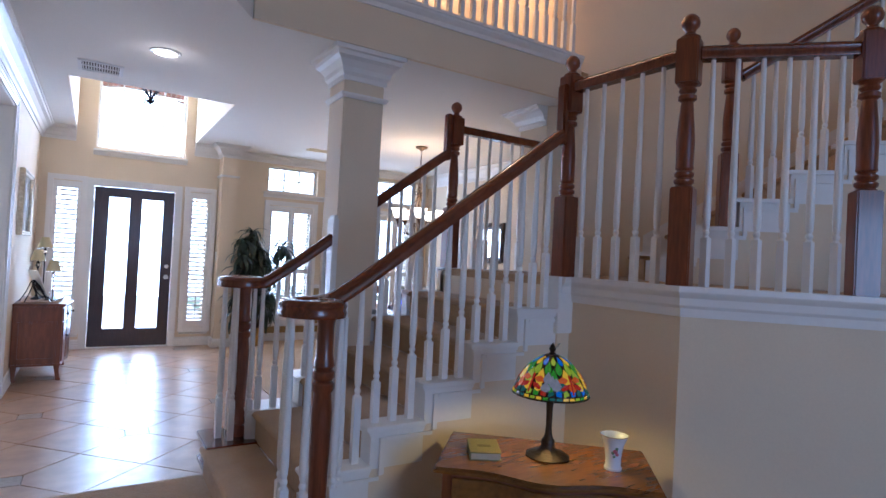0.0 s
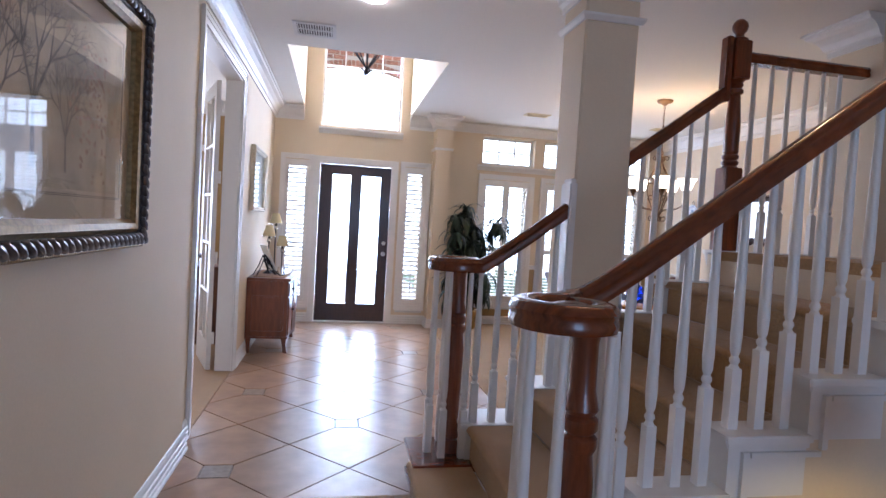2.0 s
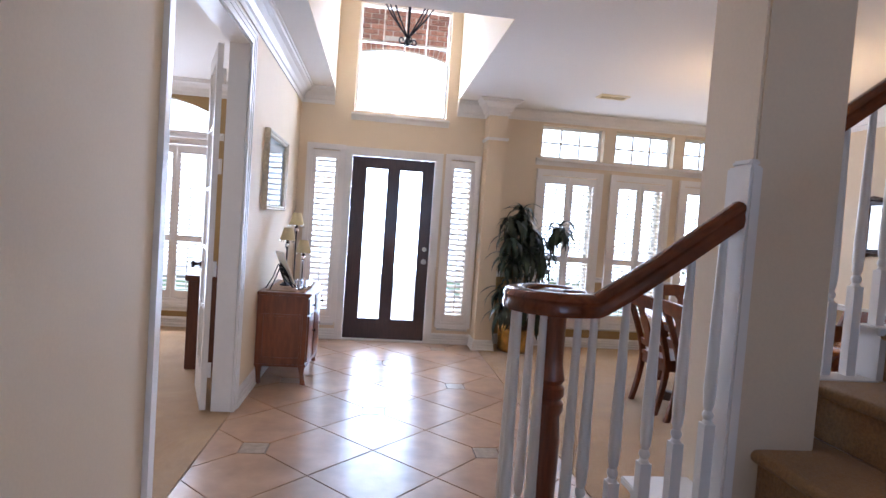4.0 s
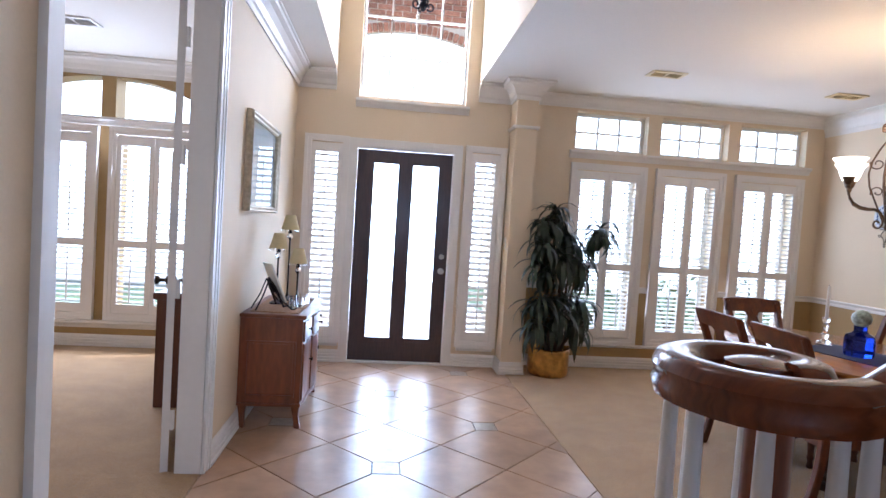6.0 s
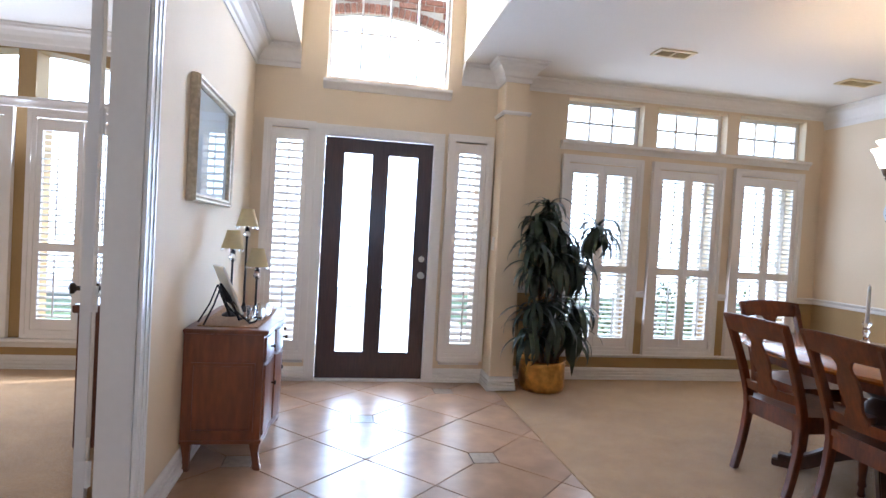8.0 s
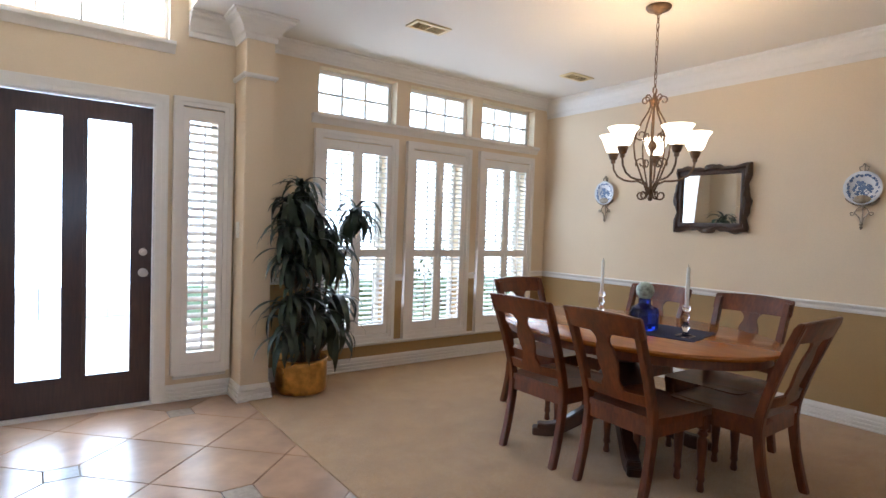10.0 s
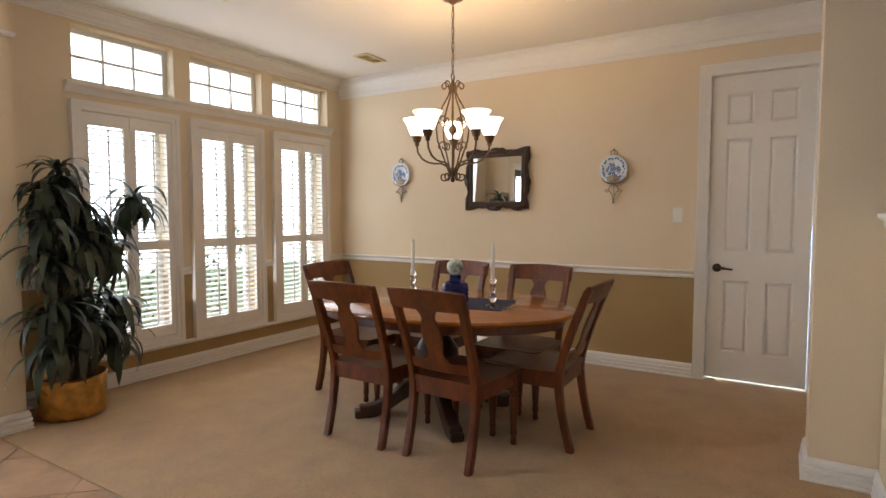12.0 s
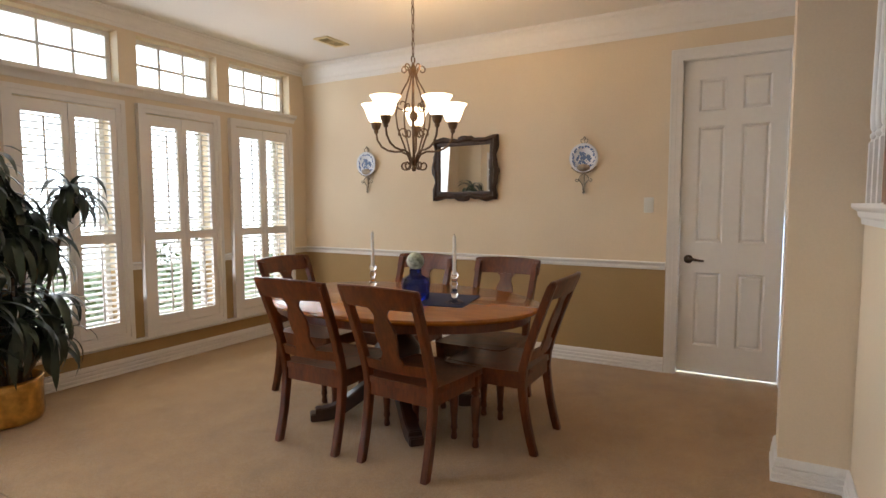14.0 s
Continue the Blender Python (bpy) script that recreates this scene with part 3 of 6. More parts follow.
# near side: white plinth blocks, caps and stepped trim; cream wall under them
for k in range(2, 7):
    x0, x1, z = step_x(k), step_x(k + 1), step_z(k)
    low = max(0.0, z - RISE - 0.02)
    part("string_block", Shape().box(x0, x1 + (0.0 if k < 6 else 0.02), NEAR - 0.05, NEAR + 0.06, low, z - 0.022), WHITE, stairs, "white painted stair string")
    part("string_cap", Shape().box(x0 - 0.035, x1 - 0.002, NEAR - 0.082, NEAR + 0.065, z - 0.020, z + 0.004).box(x0 - 0.018, x1 - 0.002, NEAR - 0.068, NEAR + 0.06, z - 0.042, z - 0.020), WHITE, stairs, bevel=0.004)
    if low > 0.02:
        part("stair_wall", Shape().box(x0, x1 + (0.0 if k < 6 else 0.02), NEAR - 0.047, NEAR + 0.05, 0.0, low), WALL, stairs, "cream wall under the stairs")
    part("string_trim", Shape().box(x0 + 0.045, x0 + 0.062, NEAR - 0.064, NEAR - 0.050, max(0.0, low - 0.03), z - 0.055).box(x0 + 0.062, x0 + 0.074, NEAR - 0.057, NEAR - 0.050, max(0.0, low - 0.03), z - 0.055), WHITE, stairs)
    part("string_trim", Shape().box(x0 + 0.074, x1 + 0.045, NEAR - 0.064, NEAR - 0.050, z - 0.072, z - 0.055), WHITE, stairs)
    yo = FAR if k < 4 else 6.15
    part("string_block", Shape().box(x0, x1, yo - 0.04, 6.12 if k < 4 else 6.20, z - RISE - 0.10, z - 0.022), WHITE, stairs)
    part("string_cap", Shape().box(x0 - 0.03, x1 - 0.002, yo - 0.06, 6.14 if k < 4 else 6.21, z - 0.022, z + 0.004), WHITE, stairs, bevel=0.004)
    part("stair_wall", Shape().box(x0, x1, FAR - 0.03 if k < 4 else 6.12, 6.11 if k < 4 else 6.205, 0.0, z - RISE - 0.10), WALL, stairs) if k > 2 else None


def starting_step(cy, sign):
    """The square end of the first step with its dark plinth, under a volute."""
    part("step_end", Shape().box(1.425, 1.72, cy - 0.155, cy + 0.155, 0.0, 0.15), WHITE, stairs, "white end block of the first step", bevel=0.006)
    part("step_plinth", Shape().box(1.395, 1.745, cy - 0.185, cy + 0.185, 0.166, 0.192).box(1.408, 1.735, cy - 0.172, cy + 0.172, 0.15, 0.166), MAHOGANY, stairs, "dark polished wood plinth", bevel=0.006)
    part("step_base", Shape().box(1.405, 1.735, cy - 0.175, cy + 0.175, 0.006, 0.046), MAHOGANY, stairs, "dark base block", bevel=0.008)


starting_step(4.60, -1)
starting_step(6.03, 1)

# landing with angled near side
landing = thing("stair_landing", "carpeted stair landing over a cream half wall", "landing", at=pose(-0.07, -0.02, 0))
LP = [(step_x(7) + 0.015, 4.82), (3.20, 4.82), (3.20, 4.08), (3.74, 3.54), (4.6, 2.68), (5.4, 3.48), (4.1, 4.9), (4.9, 5.5), (4.08, 6.08), (4.0, 6.12), (step_x(7) + 0.015, 6.12)]
part("landing_floor", Shape().prism(LP, LAND - 0.05, LAND), CARPET, landing, "beige carpet")
part("half_wall", Shape().prism([(step_x(7), 4.80), (3.18, 4.80), (3.18, 4.07), (3.72, 3.53), (4.62, 2.63), (4.70, 2.71), (3.80, 3.61), (3.28, 4.12), (3.28, 4.90), (step_x(7), 4.90)], 0, LAND - 0.02), WALL, landing, "cream painted half wall")
part("half_wall", Shape().box(step_x(7), 4.05, 6.07, 6.155, 0, LAND - 0.02).box(step_x(7), step_x(7) + 0.05, 4.90, 6.11, 0, LAND - 0.05), WALL, landing)
FASCIA = [(0, -0.14), (0.010, -0.14), (0.014, -0.10), (0.024, -0.085), (0.028, -0.05), (0.045, -0.03), (0.05, -0.02), (0.05, 0.006), (-0.09, 0.006), (-0.09, -0.02), (0, -0.02)]
part("fascia", Shape().sweep(FASCIA, [(4.62, 2.63, LAND), (3.72, 3.53, LAND), (3.18, 4.07, LAND), (3.18, 4.80, LAND), (step_x(7), 4.80, LAND)][::-1]), WHITE, landing, "white moulded fascia")
part("fascia", Shape().sweep([(a, b * 0.6) for a, b in FASCIA], [(4.05, 6.155, LAND), (step_x(7), 6.155, LAND)]), WHITE, landing)
part("fascia_block", Shape().box(step_x(7) - 0.02, step_x(7) + 0.10, NEAR - 0.08, NEAR + 0.06, LAND - 0.32, LAND + 0.006), WHITE, landing, bevel=0.004)

# upper flight, at an angle
upper = thing("upper_stair_flight", "upper carpeted stair flight with white stepped stringer", "staircase", at=pose(-0.07, -0.02, 0))
U = pose(3.88, 4.87, 0, 0, 0, -45)
for k in range(1, 12):
    z = LAND + RISE * k
    x0 = RUN * (k - 1)
    part("tread", tread_shape(x0, x0 + RUN, 0.06, 1.04, z), CARPET, upper, smooth=True, m=U)
    part("string_block", Shape().box(x0 + (0.06 if k == 1 else 0), x0 + RUN, -0.05, 0.06, LAND if k < 2 else z - RISE - 0.02, z - 0.02), WHITE, upper, m=U)
    part("string_cap", Shape().box(x0 - 0.03, x0 + RUN - 0.002, -0.075, 0.07, z - 0.02, z + 0.004), WHITE, upper, m=U)
    part("string_trim", Shape().box(x0 + 0.04, x0 + RUN + 0.04, -0.064, -0.05, z - 0.075, z - 0.050), WHITE, upper, m=U)
    part("string_trim", Shape().box(x0 + 0.02, x0 + 0.045, -0.064, -0.05, max(LAND, z - RISE - 0.05), z - 0.050), WHITE, upper, m=U)
    if k > 1:
        part("stair_wall", Shape().box(x0, x0 + RUN, -0.047, 0.05, LAND, z - RISE - 0.02), WALL, upper, m=U)
LEN, UPZ = RUN * 12, RISE * 12
s = Shape().add([(0, y, LAND) for y in (1.02, 1.04)] + [(LEN, y, LAND + UPZ) for y in (1.02, 1.04)] + [(0, y, LAND + 0.28) for y in (1.02, 1.04)] + [(LEN, y, LAND + UPZ + 0.28) for y in (1.02, 1.04)],
                [(0, 2, 6, 4), (1, 5, 7, 3), (4, 6, 7, 5), (0, 1, 3, 2), (0, 4, 5, 1), (2, 3, 7, 6)])
part("wall_skirt", s, WHITE, upper, m=U)

# ---------------------------------------------------------------- balusters, newels, rails
def baluster_data(length, block):
    s = Shape().box(-0.017, 0.017, -0.017, 0.017, 0, block)
    b = block
    s.lathe([(0.017, b), (0.011, b + 0.012), (0.016, b + 0.022), (0.016, b + 0.03), (0.0105, b + 0.04), (0.0155, b + 0.055), (0.0182, b + 0.10), (0.0172, b + 0.20), (0.0112, length)], seg=10)
    return s.data("baluster", WHITE, 0, True)


BALUSTERS = {}


def baluster(x, y, z, length, parent, block=0.2):
    key = (round(length, 2), round(block, 2))
    if key not in BALUSTERS:
        BALUSTERS[key] = baluster_data(length, block)
    part("baluster", BALUSTERS[key], None, parent, m=pose(x, y, z))


def newel(parent, x, y, z, total, low, rz=0.0):
    """A square-ended turned post with a ball finial."""
    h = total - 0.13
    up = h - 0.22
    b = part("newel_post", Shape().box(-0.052, 0.052, -0.052, 0.052, 0, low), POST, parent, "dark mahogany newel post", bevel=0.006, m=pose(x, y, z, 0, 0, rz))
    part("newel_head", Shape().box(-0.052, 0.052, -0.052, 0.052, up, h), POST, b, bevel=0.006)
    t = up - low
    prof = [(0.05, 0), (0.036, 0.012), (0.046, 0.022), (0.047, 0.036), (0.035, 0.046), (0.045, 0.056), (0.046, 0.070), (0.034, 0.080), (0.043, 0.092), (0.041, 0.108), (0.042, t * 0.36), (0.043, t * 0.44), (0.039, t * 0.58), (0.030, t - 0.095), (0.028, t - 0.085), (0.043, t - 0.074), (0.043, t - 0.056), (0.031, t - 0.046), (0.042, t - 0.030), (0.036, t - 0.015), (0.05, t)]
    part("turning", Shape().lathe([(r, low + q) for r, q in prof], seg=16), POST, b, smooth=True)
    part("finial", Shape().lathe([(0.05, h - 0.002), (0.048, h + 0.012), (0.03, h + 0.022), (0.022, h + 0.035), (0.026, h + 0.045), (0.040, h + 0.062), (0.044, h + 0.082), (0.038, h + 0.105), (0.022, h + 0.122), (0.0, h + 0.13)], seg=16), POST, b, smooth=True)
    return b


def turned_newel(parent, x, y, z, length):
    prof = [(0.042, 0), (0.042, 0.05), (0.032, 0.065), (0.042, 0.08), (0.036, 0.11), (0.036, 0.20), (0.040, 0.40), (0.042, 0.53), (0.035, 0.605), (0.044, 0.622), (0.044, 0.645), (0.034, 0.655), (0.044, 0.668), (0.044, 0.692), (0.034, 0.702), (0.043, 0.716), (0.039, 0.735), (0.033, 0.765), (0.033, length - 0.03), (0.040, length)]
    part("newel_post", Shape().lathe(prof, seg=16), POST, parent, "dark turned mahogany newel", smooth=True, m=pose(x, y, z))


RAILPROF = [(-0.030, -0.030), (0.030, -0.030), (0.034, -0.012), (0.029, 0.0), (0.034, 0.014), (0.026, 0.030), (0.010, 0.036), (-0.010, 0.036), (-0.026, 0.030), (-0.034, 0.014), (-0.029, 0.0), (-0.034, -0.012)]


def rail_shape(pts, grow=1.0):
    """Runs the moulded rail section along a path, kept upright."""
    pts = [Vector(p) for p in pts]
    rings = []
    for i, c in enumerate(pts):
        d = pts[min(i + 1, len(pts) - 1)] - pts[max(i - 1, 0)]
        side = Vector((d.y, -d.x, 0)).normalized()
        upv = side.cross(d).normalized()
        rings.append([c + side * (a * grow) + upv * (b * grow) for a, b in RAILPROF])
    return Shape().loft(rings)


def volute(cx, cy, z, sign, y_rail, x_join, z_join, flat=0.10, wide=0.143):
    """A level scroll that eases up into the raking rail."""
    pts = []
    for i in range(33):
        t = i / 32
        a = radians(-70 + 340 * t)
        r = 0.048 + (wide - 0.048) * min(1.0, t * 1.15) ** 0.8
        pts.append((cx + r * math.cos(a), cy - sign * r * math.sin(a), z))
    # leave the scroll over the stair side, run level, then ease up to the raking rail
    last, goal = Vector(pts[-1]), Vector((cx + flat, y_rail, z))
    for i in range(1, 5):
        t = i / 4
        pts.append((last.x + (goal.x - last.x) * t, last.y + (goal.y - last.y) * (t * t * (3 - 2 * t)), z))
    slope = 0.725
    knee = x_join - (z_join - z) / slope
    for i in range(1, 11):
        t = i / 10
        a_, b_ = Vector((goal.x, z)).lerp(Vector((knee, z)), t), Vector((knee, z)).lerp(Vector((x_join, z_join)), t)
        q = a_.lerp(b_, t)
        pts.append((q.x, y_rail, q.y))
    return pts


rail_near = thing("stair_railing", "mahogany handrail with volute and white balusters beside the stairs", "railing", "stair railings", at=pose(-0.07, -0.02, 0))
ZR = lambda x: 1.170 + 0.730 * (x - 1.80)
pts = volute(1.578, 4.60, 1.13, 1, NEAR, 1.95, ZR(1.95), 0.13, 0.130) + [(2.3, NEAR, ZR(2.3)), (3.10, NEAR, ZR(3.10))]
part("handrail", rail_shape(pts, 1.05), MAHOGANY, rail_near, "polished mahogany handrail", smooth=True)
EYE = Shape().lathe([(0.046, -0.030), (0.054, -0.012), (0.049, 0.0), (0.054, 0.014), (0.050, 0.028), (0.030, 0.034), (0.0, 0.036)], seg=24).data("scroll_eye", MAHOGANY, 0, True)
part("scroll_eye", EYE, None, rail_near, "round eye of the scroll", m=pose(1.578, 4.60, 1.128))
turned_newel(rail_near, 1.60, 4.555, 0.19, 0.91)
for a in (150, 195, 240, 305, 345, 20):
    baluster(1.578 + 0.115 * math.cos(radians(a)), 4.60 + 0.115 * math.sin(radians(a)), 0.19, 0.905, rail_near, 0.24)
for k in range(2, 7):
    for j in range(3):
        x = step_x(k) + 0.035 + 0.095 * j
        y = NEAR if x > 1.8 else NEAR - 0.03
        baluster(x, y, step_z(k), max(ZR(x) - 0.03, 1.12) - step_z(k), rail_near, 0.20 + 0.06 * j)
newel(rail_near, 3.165, 4.86, LAND, 1.33, 0.48)
newel(rail_near, 3.20, 4.10, LAND, 1.33, 0.48, 22.5)
newel(rail_near, 3.745, 3.555, LAND, 1.33, 0.48, 45)
part("handrail", rail_shape([(3.165, 4.81, 2.41), (3.20, 4.15, 2.41)], 1.05), MAHOGANY, rail_near, smooth=True)
part("handrail", rail_shape([(3.235, 4.065, 2.41), (3.71, 3.59, 2.41)], 1.05), MAHOGANY, rail_near, smooth=True)
for i in range(5):
    baluster(3.17 + 0.005 * i, 4.86 - 0.125 * (i + 1), LAND, 1.10, rail_near, 0.24)
for i in range(6):
    t = (i + 1) / 7
    baluster(3.20 + 0.545 * t, 4.10 - 0.545 * t, LAND, 1.10, rail_near, 0.24)
part("gooseneck", Shape().box(3.085, 3.125, 4.826, 4.894, ZR(3.08) - 0.04, 2.42), MAHOGANY, rail_near, bevel=0.008)

rail_far = thing("stair_railing", "mahogany handrail with volute and white balusters beside the column", "railing", "stair railings", at=pose(-0.07, -0.02, 0))
ZF = lambda x: 1.185 + 0.75 * (x - 1.765)
pts = volute(1.605, 6.05, 1.145, -1, FAR - 0.02, 1.92, ZF(1.92), 0.08, 0.138) + [(2.0, FAR - 0.02, ZF(2.0)), (2.12, FAR - 0.02, ZF(2.12))]
part("handrail", rail_shape(pts, 1.0), MAHOGANY, rail_far, "polished mahogany handrail", smooth=True)
part("scroll_eye", EYE, None, rail_far, m=pose(1.605, 6.05, 1.143))
turned_newel(rail_far, 1.605, 6.02, 0.19, 0.925)
for a in (150, 195, 240, 290, 60, 105):
    baluster(1.605 + 0.12 * math.cos(radians(a)), 6.05 + 0.12 * math.sin(radians(a)), 0.19, 0.92, rail_far, 0.24)
for k in (2, 3):
    for j in range(3):
        x = step_x(k) + 0.035 + 0.095 * j
        if x < 2.12:
            baluster(x, FAR - 0.01, step_z(k), max(ZF(x) - 0.03, 1.115) - step_z(k), rail_far, 0.20 + 0.06 * j)
part("half_newel", Shape().box(2.108, 2.146, 5.89, 6.01, step_z(3) - 0.1, 1.585).box(2.113, 2.146, 5.905, 5.995, 1.585, 1.605), WHITE, rail_far, "white half post against the column", bevel=0.006)
part("handrail", rail_shape([(2.45, 6.17, ZF(2.45) - 0.02), (3.13, 6.17, ZF(3.13) - 0.02)], 1.0), MAHOGANY, rail_far, smooth=True)
for k in (5, 6):
    for j in range(3):
        x = step_x(k) + 0.035 + 0.095 * j
        baluster(x, 6.17, step_z(k), ZF(x) - 0.05 - step_z(k), rail_far, 0.20 + 0.06 * j)
for j in range(1, 3):
    x = step_x(4) + 0.035 + 0.095 * j + 0.1
    baluster(x, 6.17, step_z(4), ZF(x) - 0.05 - step_z(4), rail_far, 0.22)
newel(rail_far, 3.19, 6.17, LAND, 1.33, 0.48)
part("gooseneck", Shape().box(3.10, 3.14, 6.136, 6.204, ZF(3.08) - 0.04, 2.50), MAHOGANY, rail_far, bevel=0.008)
part("handrail", rail_shape([(3.24, 6.16, 2.39), (4.05, 6.16, 2.39)], 1.0), MAHOGANY, rail_far, smooth=True)
for i in range(6):
    baluster(3.30 + 0.115 * i, 6.16, LAND, 1.08, rail_far, 0.24)

rail_up = thing("stair_railing", "mahogany handrail with white balusters on the upper flight", "railing", "stair railings", at=pose(-0.07, -0.02, 0))
W = lambda x, y, z: tuple(U @ Vector((x, y, z)))
zu = LAND + RISE * 2
newel(rail_up, *W(0.50, 0, zu)[:2], zu, 1.30, 0.48, 45)
part("handrail", rail_shape([W(0.56, 0, zu + 0.98), W(0.56 + 2.6, 0, zu + 0.98 + 2.6 * RISE / RUN)]), MAHOGANY, rail_up, smooth=True)
for k in range(3, 11):
    for j in range(2):
        x = RUN * (k - 1) + 0.06 + 0.13 * j
        baluster(*W(x, 0, 0)[:2], LAND + RISE * k, 0.98 + (x - 0.56) * RISE / RUN - RISE * (k - 2) - 0.03, rail_up, 0.22 + 0.05 * j)

gallery = thing("gallery_railing", "white gallery balustrade above the stair hall", "railing", at=pose(-0.07, -0.02, 0))
for i in range(26):
    baluster(1.55 + 0.10 * i, 5.80, 3.10, 0.95, gallery, 0.24)
part("handrail", rail_shape([(1.45, 5.80, 4.08), (4.15, 5.80, 4.08)]), MAHOGANY, gallery, smooth=True)

# ---------------------------------------------------------------- windows, shutters, doors
SLATS = {}


def slat_mesh(w, d=0.058, t=0.007):
    key = (round(w, 3), d)
    if key not in SLATS:
        ring = [(-d / 2, 0), (-d / 4, t / 2), (0, t * 0.6), (d / 4, t / 2), (d / 2, 0), (d / 4, -t / 2), (0, -t * 0.6), (-d / 4, -t / 2)]
        s = Shape().loft([[(x, y, z) for y, z in ring] for x in (-w / 2, w / 2)])
        SLATS[key] = s.data("slat", SHUTTER)
    return SLATS[key]


def shutter_panel(parent, x0, x1, z0, z1, y, mid=None, tilt=14, stile=0.042, pitch=0.0585):
    """One hinged louvre panel in the plane y, with slats that face the room."""
    fr = part("panel_frame", Shape().box(x0, x0 + stile, y, y + 0.028, z0, z1).box(x1 - stile, x1, y, y + 0.028, z0, z1).box(x0 + stile, x1 - stile, y, y + 0.028, z0, z0 + 0.085)
              .box(x0 + stile, x1 - stile, y, y + 0.028, z1 - 0.085, z1), SHUTTER, parent, "white louvre panel frame")
    fields = [(z0 + 0.085, z1 - 0.085)]
    if mid:
        part("mid_rail", Shape().box(x0 + stile, x1 - stile, y, y + 0.028, mid - 0.035, mid + 0.035), SHUTTER, parent)
        fields = [(z0 + 0.085, mid - 0.035), (mid + 0.035, z1 - 0.085)]
    w = x1 - x0 - 2 * stile
    for a, b in fields:
        n = max(2, round((b - a) / pitch))
        for i in range(n):
            part("slat", slat_mesh(w - 0.004, min(0.058, pitch * 1.06)), None, fr, m=pose((x0 + x1) / 2, y + 0.014, a + (b - a) * (i + 0.5) / n, tilt))
        part("tilt_rod", Shape().box((x0 + x1) / 2 - 0.005, (x0 + x1) / 2 + 0.005, y - 0.026, y - 0.017, a + 0.03, b - 0.03), SHUTTER, fr)


def shutter_unit(label, x0, x1, z0, z1, y, panels, mid, group, fw=0.065, tilt=14, pitch=0.0585):
    w = thing("window_shutter", label, "shutter", group)
    s = Shape()
    for a, b, t in ((0, fw * 0.5, 0.045), (fw * 0.5, fw, 0.036)):
        s.box(x0 + a, x0 + b, y - t, y - 0.001, z0 + a, z1 - a).box(x1 - b, x1 - a, y - t, y - 0.001, z0 + a, z1 - a)
        s.box(x0 + b, x1 - b, y - t, y - 0.001, z0 + a, z0 + b).box(x0 + b, x1 - b, y - t, y - 0.001, z1 - b, z1 - a)
    part("outer_frame", s, SHUTTER, w, "white shutter frame")
    step = (x1 - x0 - 2 * fw) / panels
    for i in range(panels):
        shutter_panel(w, x0 + fw + step * i + 0.002, x0 + fw + step * (i + 1) - 0.002, z0 + fw + 0.003, z1 - fw - 0.012, y - 0.030, mid, tilt, pitch=pitch)
    return w


def sash(label, x0, x1, z0, z1, y, cols, rows, group, depth=0.035, bar=0.019, edge=0.035, mat=None):
    w = thing("window_1", label, "window", group, kind="structure")
    m = mat or WHITE
    part("window_frame", Shape().box(x0, x0 + edge, y, y + depth, z0, z1).box(x1 - edge, x1, y, y + depth, z0, z1).box(x0 + edge, x1 - edge, y, y + depth, z0, z0 + edge).box(x0 + edge, x1 - edge, y, y + depth, z1 - edge, z1), m, w)
    for i in range(1, cols):
        x = x0 + edge + (x1 - x0 - 2 * edge) * i / cols
        part("glazing_bar", Shape().box(x - bar / 2, x + bar / 2, y + 0.004, y + depth - 0.006, z0 + edge, z1 - edge), m, w)
    for i in range(1, rows):
        z = z0 + edge + (z1 - z0 - 2 * edge) * i / rows
        part("glazing_bar", Shape().box(x0 + edge, x1 - edge, y + 0.005, y + depth - 0.007, z - bar / 2, z + bar / 2), m, w)
    g = part("pane", Shape().add([(x0 + edge, y + 0.018, z0 + edge), (x1 - edge, y + 0.018, z0 + edge), (x1 - edge, y + 0.018, z1 - edge), (x0 + edge, y + 0.018, z1 - edge)], [(0, 1, 2, 3)]), PANE, w)
    g.visible_shadow = False
    return w


for a, b in TRANSOMS:
    sash("white six-light transom window over the shutters", a, b, 2.20, 2.585, 10.83, 3, 2, "dining transoms")
for a, b in WINDOWS:
    shutter_unit("white two-panel plantation shutter, louvres open", a, b, *WIN_Z, 10.73, 2, 1.04, "dining shutters", tilt=19, pitch=0.044)
    sash("white window behind the dining shutter", a + 0.07, b - 0.07, WIN_Z[0] + 0.07, WIN_Z[1] - 0.07, 10.86, 1, 2, "dining windows")
shutter_unit("narrow white shutter beside the front door, louvres open", 0.19, 0.60, 0.19, 2.13, 10.60, 1, None, "entry shutters", 0.06, 30)
shutter_unit("narrow white shutter beside the front door, louvres open", 1.70, 2.095, 0.19, 2.13, 10.60, 1, None, "entry shutters", 0.06, 30)
sash("white gridded window above the front door", 0.66, 1.67, 2.51, 3.70, 10.66, 4, 3, "", 0.04, 0.016, 0.03)
shutter_unit("white two-panel study shutter, louvres open", -2.50, -1.73, 0.26, 2.08, 10.85, 2, 0.99, "study shutters", tilt=19, pitch=0.050)
shutter_unit("white two-panel study shutter, louvres open", -1.63, -0.82, 0.26, 2.08, 10.85, 2, 0.99, "study shutters", tilt=19, pitch=0.050)

